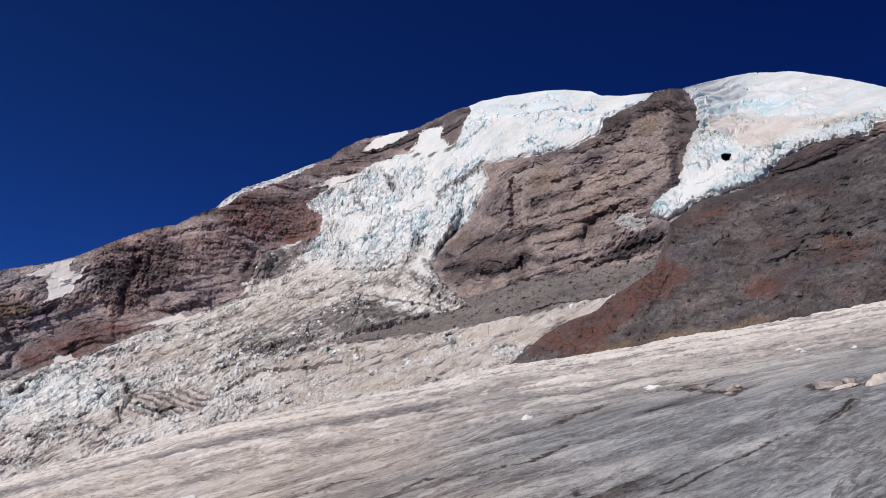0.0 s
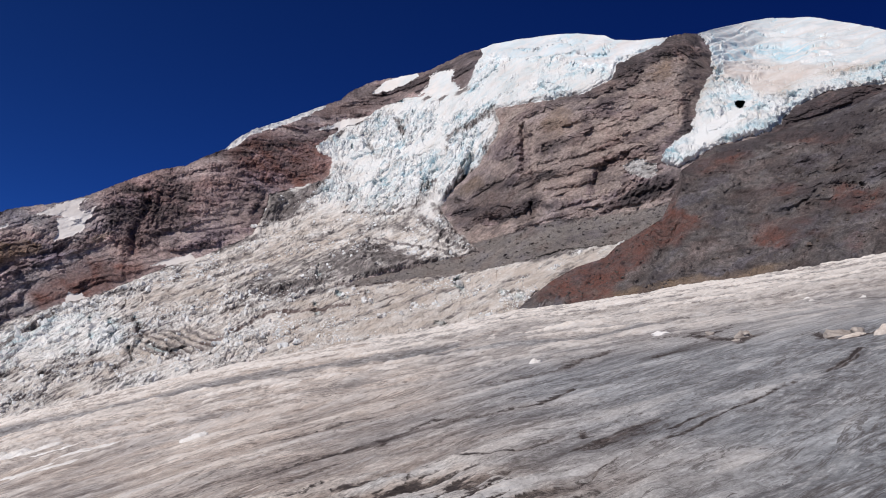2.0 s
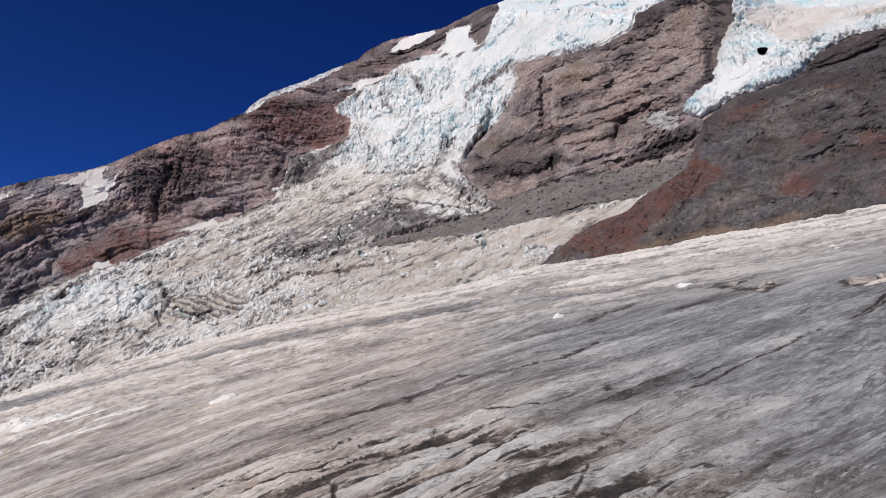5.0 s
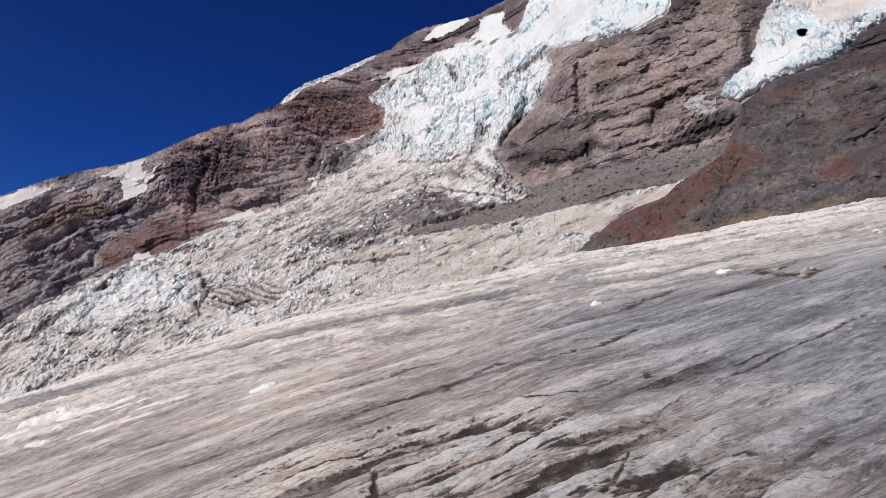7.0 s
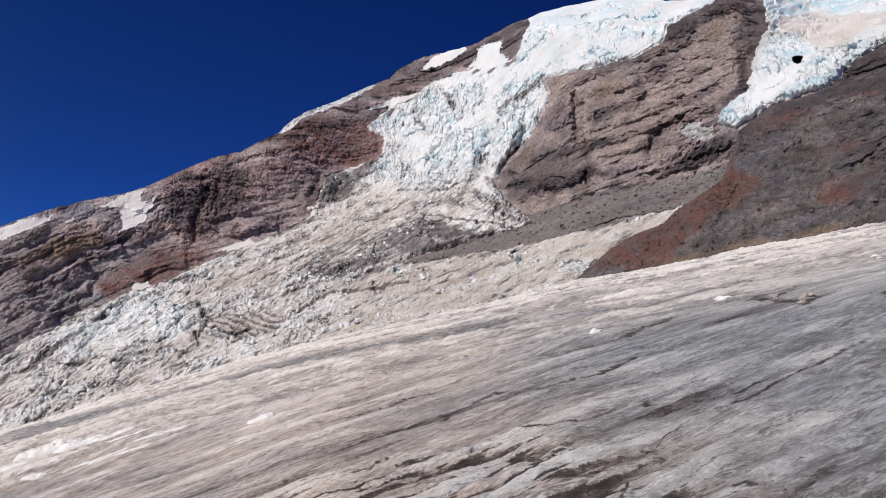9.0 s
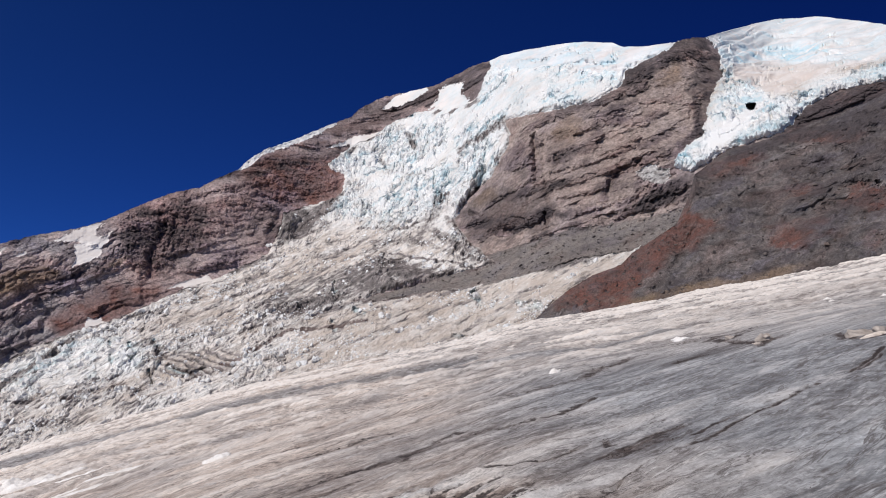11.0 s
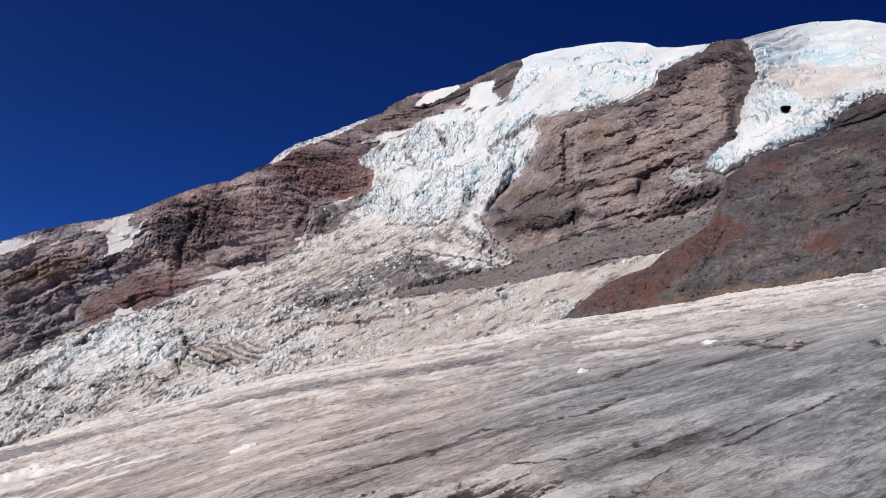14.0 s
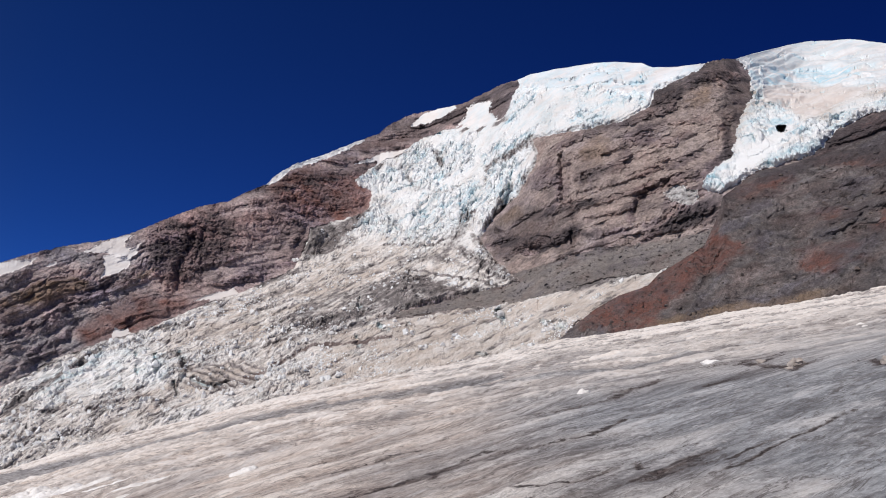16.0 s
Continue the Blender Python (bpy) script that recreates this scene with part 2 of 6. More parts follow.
RED_ROCK = rock_material("red_brown_lava", (0.58, 0.48, 0.46), (0.41, 0.328, 0.325), (0.175, 0.148, 0.158), tint=1.0)
TAN_ROCK = rock_material("tan_lava", (0.465, 0.395, 0.358), (0.32, 0.267, 0.249), (0.15, 0.126, 0.127), tint=0.9)
SCREE_MAT = rock_material("grey_scree", (0.22, 0.2, 0.188), (0.165, 0.148, 0.14), (0.1, 0.09, 0.087), size=0.4)
MORAINE_MAT = rock_material("moraine_rubble", (0.17, 0.155, 0.153), (0.096, 0.086, 0.085), (0.032, 0.028, 0.029), red=(0.118, 0.056, 0.046), size=0.22, tint=0.8)
ICE = ice_material("icefall_ice")
SNOW = snow_material("old_snow", (0.88, 0.86, 0.845), (0.76, 0.7, 0.66))
FIRN = snow_material("summit_firn", (0.8, 0.825, 0.845), (0.7, 0.645, 0.62))
STAINED_FIRN = snow_material("stained_firn", (0.82, 0.84, 0.855), (0.66, 0.585, 0.54), 0.4)
NEAR_ICE = near_ice_material()


# ---- noise and outlines ----
def _hash(ix, iy, iz, seed):
    h = (ix.astype(np.int64) * 374761393 + iy.astype(np.int64) * 668265263 + iz.astype(np.int64) * 2147483647 + seed * 974711) & 0xFFFFFFFF
    h = ((h ^ (h >> 13)) * 1274126177) & 0xFFFFFFFF
    h = ((h ^ (h >> 16)) * 2246822519) & 0xFFFFFFFF
    return (h ^ (h >> 15)) & 0xFFFFFF


def smooth_noise(x, y, z, seed=0):
    """Gradient noise, about -1 to 1."""
    fx, fy, fz = np.floor(x), np.floor(y), np.floor(z)
    x, y, z = x - fx, y - fy, z - fz
    u, v, w = (a * a * a * (a * (a * 6 - 15) + 10) for a in (x, y, z))
    out = 0.0
    for i in (0, 1):
        for j in (0, 1):
            for k in (0, 1):
                h = _hash(fx + i, fy + j, fz + k, seed)
                g = ((h & 255) / 127.5 - 1) * (x - i) + (((h >> 8) & 255) / 127.5 - 1) * (y - j) + ((h >> 16) / 127.5 - 1) * (z - k)
                out = out + g * (u if i else 1 - u) * (v if j else 1 - v) * (w if k else 1 - w)
    return out * 1.5


def fbm(x, y, z, octaves=5, gain=0.5, seed=0, ridged=False):
    total, amp, norm = 0.0, 1.0, 0.0
    for o in range(octaves):
        s = 2.03 ** o
        v = smooth_noise(x * s, y * s, z * s, seed + o)
        total = total + amp * (1 - 2 * np.abs(v) if ridged else v)
        norm += amp
        amp *= gain
    return total / norm


def cells(x, y, seed=0):
    """Voronoi cells in plan: nearest and second distance, and three random numbers of the cell."""
    fx, fy = np.floor(x), np.floor(y)
    d1 = np.full(x.shape, 9.0)
    d2 = np.full(x.shape, 9.0)
    code = np.zeros(x.shape, dtype=np.int64)
    ox, oy = np.zeros(x.shape), np.zeros(x.shape)
    for i in (-1, 0, 1):
        for j in (-1, 0, 1):
            h = _hash(fx + i, fy + j, fx * 0, seed)
            dx = fx + i + 0.1 + 0.8 * (h & 4095) / 4095 - x
            dy = fy + j + 0.1 + 0.8 * (h >> 12) / 4095 - y
            d = np.sqrt(dx * dx + dy * dy)
            closer = d < d1
            d2 = np.where(closer, d1, np.minimum(d2, d))
            code = np.where(closer, h, code)
            ox, oy = np.where(closer, dx, ox), np.where(closer, dy, oy)
            d1 = np.where(closer, d, d1)
    r1 = (code & 1023) / 1023
    r2 = ((code >> 7) & 1023) / 1023
    r3 = ((code >> 14) & 1023) / 1023
    return d1, d2, r1, r2, r3, ox, oy


def inside(x, y, outline):
    """Signed distance to an outline in degrees, positive within it."""
    pts = np.array(outline)
    ins = np.zeros(x.shape, dtype=bool)
    best = np.full(x.shape, 1e9)
    for (ax, ay), (bx, by) in zip(pts, np.roll(pts, -1, 0)):
        ex, ey = bx - ax, by - ay
        k = np.clip(((x - ax) * ex + (y - ay) * ey) / (ex * ex + ey * ey + 1e-12), 0, 1)
        best = np.minimum(best, (x - ax - k * ex) ** 2 + (y - ay - k * ey) ** 2)
        if ay != by:
            ins ^= ((ay > y) != (by > y)) & (x < (bx - ax) * (y - ay) / (by - ay) + ax)
    return np.sqrt(best) * np.where(ins, 1, -1)


def step(v, a, b):
    k = np.clip((v - a) / (b - a), 0, 1)
    return k * k * (3 - 2 * k)


def blur(a, rows, cols):
    for axis, n in ((0, rows), (1, cols), (0, rows), (1, cols)):
        pad = [(0, 0), (0, 0)]
        pad[axis] = (n + 1, n)
        c = np.cumsum(np.pad(a, pad, mode="edge"), axis=axis)
        m = 2 * n + 1
        a = (c[m:] - c[:-m] if axis == 0 else c[:, m:] - c[:, :-m]) / m
    return a


def mesh_of(name, verts, quads, material, attrs=None, smooth=False):
    me = bpy.data.meshes.new(name)
    me.vertices.add(len(verts))
    me.vertices.foreach_set("co", np.ascontiguousarray(verts, dtype=np.float32).ravel())
    nq = len(quads)
    me.loops.add(nq * 4)
    me.loops.foreach_set("vertex_index", np.ascontiguousarray(quads, dtype=np.int32).ravel())
    me.polygons.add(nq)
    me.polygons.foreach_set("loop_start", np.arange(0, nq * 4, 4, dtype=np.int32))
    me.polygons.foreach_set("use_smooth", np.full(nq, smooth, dtype=bool))
    for key, values in (attrs or {}).items():
        a = me.attributes.new(key, "FLOAT", "POINT")
        a.data.foreach_set("value", np.ascontiguousarray(values, dtype=np.float32))
    me.update(calc_edges=True)
    me.materials.append(material)
    return me


def grid_quads(rows, cols):
    i = np.arange(rows * cols).reshape(rows, cols)
    return np.stack([i[:-1, :-1], i[:-1, 1:], i[1:, 1:], i[1:, :-1]], -1)


def cut_out(name, pts, quads, chosen, material, attrs, smooth=False):
    """One object from the chosen quads of a sheet."""
    q = quads[chosen]
    used, index = np.unique(q, return_inverse=True)
    me = mesh_of(name, pts[used], index.reshape(-1, 4), material, {k: v[used] for k, v in attrs.items()}, smooth)
    return new(name, me)


# ---- landform outlines: (bearing, elevation) of the lines that part one landform from the next ----
SKYLINE = [(-30.51, 4.34), (-28.25, 5.35), (-26.17, 6.26), (-25.01, 6.64), (-23.69, 7.04), (-21.71, 7.47), (-20.16, 8.05), (-18.59, 8.87), (-17.14, 9.55), (-16.15, 9.94), (-14.82, 10.25), (-13.64, 10.92), (-12.45, 11.49), (-11.95, 12.03), (-10.91, 12.73), (-8.81, 13.54), (-6.86, 14.40), (-5.42, 14.96), (-4.88, 15.50), (-3.44, 16.18), (-1.06, 16.69), (-0.15, 16.90), (0.59, 17.24), (2.42, 18.12), (3.34, 18.35), (4.26, 18.70), (6.09, 19.06), (7.91, 19.22), (9.71, 19.30), (11.31, 19.15), (12.01, 18.87), (13.59, 18.82), (14.98, 18.88), (15.50, 18.97), (16.35, 19.09), (17.10, 19.02), (18.38, 19.28), (20.05, 19.55), (21.67, 19.61), (23.25, 19.47), (24.79, 19.19), (26.82, 18.64), (28.87, 17.89), (32.08, 16.25)]
CREST = [(-29.88, -6.69), (-25.57, -5.62), (-21.22, -4.31), (-16.55, -3.08), (-11.62, -1.81), (-6.48, -0.66), (-1.20, 0.43), (6.06, 2.15), (11.12, 2.89), (16.19, 3.85), (21.03, 4.64), (26.13, 5.55), (29.87, 6.17)]
MORAINE_TOP = [(5.17, 1.20), (6.06, 2.15), (7.30, 3.30), (8.37, 4.18), (9.78, 5.00), (11.52, 5.60), (12.22, 6.32), (13.44, 7.05), (14.99, 8.04), (15.78, 9.72), (16.15, 10.97), (18.12, 12.34), (19.60, 12.60), (22.02, 13.13), (22.97, 13.49), (24.53, 13.88), (26.60, 14.60), (28.73, 15.47), (32.11, 16.69)]
ICEFALL_WEST = [(3.39, 19.80), (3.38, 18.41), (3.59, 18.03), (3.00, 17.26), (2.85, 16.74), (2.41, 15.88), (1.13, 15.44), (-1.42, 15.30), (-1.79, 15.02), (-3.06, 14.52), (-3.96, 13.74), (-5.22, 13.22), (-7.00, 11.99), (-6.64, 11.58), (-5.92, 11.38), (-5.98, 10.39), (-6.44, 9.86), (-8.56, 9.21), (-9.61, 8.83), (-10.10, 7.31), (-10.60, 6.25), (-12.14, 5.52), (-13.88, 4.62), (-15.80, 3.96), (-18.05, 2.83), (-19.15, 2.27), (-21.16, 1.65), (-24.13, 0.39), (-25.82, -0.75), (-28.26, -2.18), (-33.00, -6.00), (-80.00, -9.00), (-80.00, -50.00), (3.94, -18.73)]
ICEFALL_EAST = [(6.05, 1.73), (7.30, 3.30), (12.17, 4.30), (12.75, 6.72), (12.16, 6.46), (8.75, 6.00), (5.92, 5.12), (3.43, 4.50), (0.57, 4.11), (-2.99, 3.61), (-5.12, 3.42), (-3.00, 4.04), (-0.86, 4.58), (1.29, 5.18), (3.72, 5.70), (3.01, 6.38), (1.83, 7.42), (1.12, 8.49), (1.73, 9.38), (2.46, 10.26), (3.40, 11.14), (4.02, 12.19), (4.64, 13.23), (4.65, 14.11), (4.41, 14.81), (5.68, 14.96), (7.48, 15.25), (9.99, 15.67), (11.85, 16.59), (12.15, 17.42), (13.57, 18.06), (15.49, 18.90), (15.70, 24.90), (3.95, 25.69)]
EAST_GLACIER = [(17.31, 24.72), (17.10, 19.02), (17.68, 18.44), (17.99, 17.79), (17.94, 16.48), (17.43, 16.03), (17.05, 14.73), (16.66, 13.24), (15.63, 12.63), (15.00, 11.99), (14.95, 11.41), (15.92, 11.08), (16.94, 11.64), (18.12, 12.37), (19.61, 12.66), (21.38, 13.08), (22.20, 13.79), (22.61, 14.47), (24.59, 15.25), (26.40, 15.38), (27.57, 15.32), (27.96, 16.04), (30.45, 16.19), (33.13, 16.07), (33.52, 21.90)]
CREVASSED_SNOW = [(18.3, 17.7), (19.6, 18.25), (21.6, 17.95), (23.4, 17.95), (23.6, 17.15), (21.9, 17.2), (20.2, 17.5), (18.6, 17.2)]
DOME = [(3.53, 18.78), (3.89, 18.03), (6.07, 17.97), (8.25, 18.13), (10.03, 17.54), (12.15, 17.49), (15.50, 18.97), (15.70, 24.90), (3.58, 25.70)]
EAST_SNOW = [(17.41, 24.70), (18.00, 17.96), (18.28, 16.45), (19.58, 16.17), (20.52, 15.42), (21.48, 15.33), (22.78, 16.00), (24.65, 16.42), (27.06, 16.57), (33.16, 16.51), (33.52, 21.90)]
FLAT_ICE = [(-7.92, 2.24), (-5.12, 2.96), (-2.28, 3.51), (2.36, 4.22), (6.27, 4.90), (12.22, 6.39), (12.17, 4.30), (6.24, 2.25), (0.57, 0.85), (-5.08, -0.56), (-7.87, -1.07), (-9.93, -1.24)]
SMOOTH_ICE = [(-15.78, 3.55), (-10.77, 6.07), (-5.17, 8.46), (0.22, 8.14), (1.29, 6.53), (-3.01, 6.17), (-7.95, 4.36), (-12.06, 2.22), (-15.71, 1.16), (-18.93, 0.80)]
DARK_ICE = [(-11.04, 2.57), (-9.35, 4.34), (-6.91, 5.07), (-5.14, 5.62), (-3.72, 6.17), (-0.86, 5.75), (0.57, 4.75), (-2.28, 4.04), (-4.41, 3.32), (-6.52, 2.78), (-8.61, 2.24)]
SCREE = [(2.72, 6.17), (5.23, 6.86), (8.43, 7.88), (11.23, 8.16), (14.33, 8.68), (16.70, 9.34), (16.58, 5.58), (4.13, 3.68), (-2.99, 3.33), (-5.12, 3.42), (-0.86, 4.58)]
RUBBLE_ICE = [(-10.10, 7.14), (-9.60, 8.73), (-8.03, 9.29), (-6.61, 9.68), (-8.00, 7.71), (-9.05, 7.16)]
RED_CLIFF = [(-10.21, 12.73), (-7.00, 11.96), (-5.92, 11.38), (-5.97, 9.86), (-8.73, 9.21), (-10.85, 9.92), (-12.27, 11.26)]
RED_LOWER = [(-23.01, 2.09), (-20.01, 4.13), (-17.11, 4.03), (-18.68, 2.48), (-22.36, 1.11)]
DEBRIS_TONGUE = [(1.95, 9.45), (2.60, 10.01), (3.40, 10.72), (3.83, 10.57), (3.46, 9.72), (2.81, 9.02)]
EAST_TAN = [(17.81, 17.25), (20.92, 17.24), (23.12, 16.70), (26.71, 16.78), (28.80, 16.63), (28.76, 15.96), (26.68, 16.13), (23.40, 16.03), (22.26, 15.09), (20.99, 15.12), (19.58, 16.10), (17.75, 15.67), (17.21, 14.55), (16.95, 14.74), (17.33, 16.04)]
BLUE_SERACS = [(-25.81, -0.82), (-24.11, -0.03), (-21.43, 0.79), (-18.15, 1.14), (-17.86, -0.53), (-19.80, -1.35), (-22.25, -1.49), (-24.60, -2.10)]


def trace(into, *sizes, path):
    """Note a line: its bearings and elevations (or plan), then half width, depth or amount."""
    into.append((path, *sizes))


def flow(into, bearing, elevation, half_width, half_height, amount):
    """Note an oval patch: where it lies, its half sizes and its strength."""
    into.append((bearing, elevation, half_width, half_height, amount))


# deep clefts, ledges and crevasses: line, half width in degrees, depth in metres
ROCK_CLEFTS = []
trace(ROCK_CLEFTS, 0.214, 30, path=(6.27, 13.62, 6.38, 11.23))
trace(ROCK_CLEFTS, 0.15, 6, path=(6.92, 13.71, 6.8, 12.1, 7.0, 10.38, 7.17, 8.43))
trace(ROCK_CLEFTS, 0.178, 14, path=(4.29, 9.89, 5.62, 10.58, 6.52, 11.02))
trace(ROCK_CLEFTS, 0.214, 18, path=(10.82, 10.13, 11.05, 10.78, 11.48, 11.29, 12.7, 11.86, 13.75, 12.36))
trace(ROCK_CLEFTS, 0.25, 15, path=(3.92, 7.94, 4.95, 7.86))
trace(ROCK_CLEFTS, 0.178, 16, path=(6.89, 8.86, 6.99, 8.19))
trace(ROCK_CLEFTS, 0.178, 14, path=(7.69, 12.46, 7.79, 12.04))
trace(ROCK_CLEFTS, 0.214, 12, path=(11.8, 14.55, 13.64, 14.62))
trace(ROCK_CLEFTS, 0.107, 8, path=(7.42, 11.35, 9.91, 11.83, 11.33, 12.34))
trace(ROCK_CLEFTS, 0.125, 9, path=(7.75, 9.72, 9.87, 9.95, 10.76, 10.27))
trace(ROCK_CLEFTS, 0.143, 10, path=(8.97, 8.64, 10.55, 9.02, 11.96, 9.67))
trace(ROCK_CLEFTS, 0.285, 14, path=(13.5, 9.41, 14.86, 9.56, 15.92, 10.06))
trace(ROCK_CLEFTS, 0.214, 10, path=(16.5, 15.44, 16.7, 14.25, 16.49, 13.09))
trace(ROCK_CLEFTS, 0.214, 12, path=(12.15, 17.42, 13.19, 16.95, 12.06, 16.55))
trace(ROCK_CLEFTS, 0.178, 14, path=(2.2, 8.99, 2.66, 8.7))
trace(ROCK_CLEFTS, 0.143, 9, path=(8.88, 13.64, 9.95, 13.85, 11.02, 14.25))
trace(ROCK_CLEFTS, 0.143, 8, path=(14.21, 16.28, 15.91, 16.09, 17.1, 16.39))
trace(ROCK_CLEFTS, 0.178, 10, path=(5.31, 14.79, 7.48, 14.9))
trace(ROCK_CLEFTS, 0.143, 8, path=(14.12, 13.4, 15.51, 14.0, 16.39, 15.11))
trace(ROCK_CLEFTS, 0.321, 18, path=(-16.81, 7.86, -17.05, 7.1, -17.41, 6.07, -17.57, 4.94))
trace(ROCK_CLEFTS, 0.214, 16, path=(-16.1, 8.24, -16.3, 7.23))
trace(ROCK_CLEFTS, 0.214, 18, path=(-10.56, 7.55, -10.25, 8.01, -9.92, 8.83))
trace(ROCK_CLEFTS, 0.214, 18, path=(-6.42, 11.34, -6.09, 10.57, -6.33, 9.79))
trace(ROCK_CLEFTS, 0.25, 12, path=(-14.91, 5.56, -14.17, 5.23))
trace(ROCK_CLEFTS, 0.214, 13, path=(-20.61, 5.12, -22.2, 4.4, -24.27, 3.52, -26.54, 2.19))
trace(ROCK_CLEFTS, 0.178, 12, path=(-11.38, 9.97, -10.08, 9.52))
trace(ROCK_CLEFTS, 0.178, 10, path=(-10.88, 11.21, -10.52, 10.56))
trace(ROCK_CLEFTS, 0.25, 12, path=(-24.49, 1.9, -23.03, 2.58, -23.43, 1.49))
trace(ROCK_CLEFTS, 0.214, 10, path=(-25.31, 0.61, -23.29, 1.69))
trace(ROCK_CLEFTS, 0.107, 7, path=(-18.89, 8.21, -16.94, 8.64, -14.92, 8.21, -12.88, 7.94))
trace(ROCK_CLEFTS, 0.107, 8, path=(-15.86, 6.12, -13.52, 6.36, -11.14, 6.94))
trace(ROCK_CLEFTS, 0.107, 7, path=(-10.19, 11.86, -6.64, 11.44))
trace(ROCK_CLEFTS, 0.214, 10, path=(-27.76, 3.89, -25.5, 4.61, -23.47, 5.51))
trace(ROCK_CLEFTS, 0.143, 8, path=(-5.24, 14.45, -3.06, 15.18, -0.88, 16.07))
trace(ROCK_CLEFTS, 0.25, 10, path=(2.05, 16.92, 2.49, 15.99))
ICE_CLEFTS = []
trace(ICE_CLEFTS, 0.089, 7, path=(18.35, 18.51, 20.3, 17.85, 22.23, 17.83, 24.69, 17.2))
trace(ICE_CLEFTS, 0.071, 6, path=(19.7, 19.08, 21.62, 18.54, 24.13, 18.28))
trace(ICE_CLEFTS, 0.107, 7, path=(23.13, 16.83, 25.28, 16.91, 26.71, 16.81))
trace(ICE_CLEFTS, 0.107, 7, path=(17.96, 16.98, 19.24, 15.87))
trace(ICE_CLEFTS, 0.071, 3, path=(20.8, 14.25, 22.1, 14.88))
trace(ICE_CLEFTS, 0.089, 6, path=(18.32, 17.6, 19.94, 17.05, 21.56, 17.01))
trace(ICE_CLEFTS, 0.071, 6, path=(4.25, 18.19, 6.44, 18.4, 8.62, 18.52))
trace(ICE_CLEFTS, 0.089, 6, path=(6.43, 17.69, 9.32, 18.05, 11.46, 18.13))
trace(ICE_CLEFTS, 0.071, 5, path=(8.26, 18.8, 10.06, 18.82, 12.18, 18.49))
trace(ICE_CLEFTS, 0.071, 5, path=(24.42, 17.87, 26.52, 17.52))
trace(ICE_CLEFTS, 0.178, 10, path=(-6.4, 4.44, -6.29, 3.59))
trace(ICE_CLEFTS, 0.089, 14, path=(-18.61, 0.81, -18.38, -0.36))
trace(ICE_CLEFTS, 0.214, 14, path=(2.35, 3.97, 2.71, 3.26))
trace(ICE_CLEFTS, 0.25, 8, path=(5.19, 3.25, 6.42, 3.06))
trace(ICE_CLEFTS, 0.143, 6, path=(1.1, 1.27, 1.81, 1.13))
trace(ICE_CLEFTS, 0.178, 10, path=(-3.48, 12.62, -3.41, 12.13))
trace(ICE_CLEFTS, 0.178, 12, path=(0.22, 9.99, 0.36, 9.46))
trace(ICE_CLEFTS, 0.178, 14, path=(3.04, 11.57, 2.82, 10.97, 2.6, 10.37))
trace(ICE_CLEFTS, 0.143, 10, path=(-1.79, 15.16, -1.53, 14.95))
trace(ICE_CLEFTS, 0.178, 10, path=(-17.17, 0.81, -16.65, -0.2, -17.11, -1.04))
trace(ICE_CLEFTS, 0.178, 10, path=(-16.31, -0.7, -15.31, -1.21, -14.16, -0.88))
trace(ICE_CLEFTS, 0.107, 12, path=(-17.43, -0.87, -17.15, -1.6))
trace(ICE_CLEFTS, 0.178, 10, path=(-5.11, 2.79, -4.58, 2.54))
trace(ICE_CLEFTS, 0.178, 10, path=(-6.52, 2.08, -6.37, 1.55))
trace(ICE_CLEFTS, 0.178, 9, path=(-3.34, 2.97, -2.99, 2.44))
trace(ICE_CLEFTS, 0.143, 6, path=(-14.26, 8.58, -14.15, 8.34))
trace(ICE_CLEFTS, 0.143, 8, path=(1.49, 12.04, 2.76, 12.84))
trace(ICE_CLEFTS, 0.107, 7, path=(-4.48, 11.3, -3.04, 11.85))
trace(ICE_CLEFTS, 0.107, 6, path=(-5.18, 8.99, -2.31, 10.09))
trace(ICE_CLEFTS, 0.143, 10, path=(3.11, 10.79, 2.38, 9.91))
trace(ICE_CLEFTS, 0.107, 6, path=(-0.87, 11.51, 0.58, 12.04))
trace(ICE_CLEFTS, 0.143, 5, path=(19.01, 18.25, 21.57, 17.42, 22.85, 17.69))
trace(ICE_CLEFTS, 0.107, 2.5, path=(17.82, 13.16, 19.16, 13.73, 20.47, 14.12))
trace(ICE_CLEFTS, 0.178, 9, path=(22.4, 14.75, 23.05, 15.17))
trace(ICE_CLEFTS, 0.107, 10, path=(-19.72, 0.8, -19.45, -0.53))
# bands of grit and rubble that ride on the ice, one of them painted shade: line, half width, amount, red share
GRIT_AND_SHADE_BANDS = []
trace(GRIT_AND_SHADE_BANDS, 0.321, 0.55, 0, path=(-1.78, 13.69, -1.42, 13.1))
trace(GRIT_AND_SHADE_BANDS, 0.25, 0.5, 0, path=(-3.59, 12.2, -3.22, 11.78))
trace(GRIT_AND_SHADE_BANDS, 0.499, 0.5, 0, path=(0.22, 9.74, -0.22, 8.67, -1.04, 7.53))
trace(GRIT_AND_SHADE_BANDS, 0.356, 0.55, 0, path=(-3.91, 6.95, -2.12, 7.31, -0.32, 6.96))
trace(GRIT_AND_SHADE_BANDS, 0.499, 0.8, 0.1, path=(-2.65, 5.75, -1.04, 5.04, 0.75, 4.4))
trace(GRIT_AND_SHADE_BANDS, 0.392, 0.55, 0, path=(-6.13, 5.15, -5.76, 3.6))
trace(GRIT_AND_SHADE_BANDS, 0.392, 0.6, 0, path=(-7.67, 8.67, -6.95, 8.19))
trace(GRIT_AND_SHADE_BANDS, 0.107, 0.5, 0, path=(-5.17, 7.93, -0.86, 8.03))
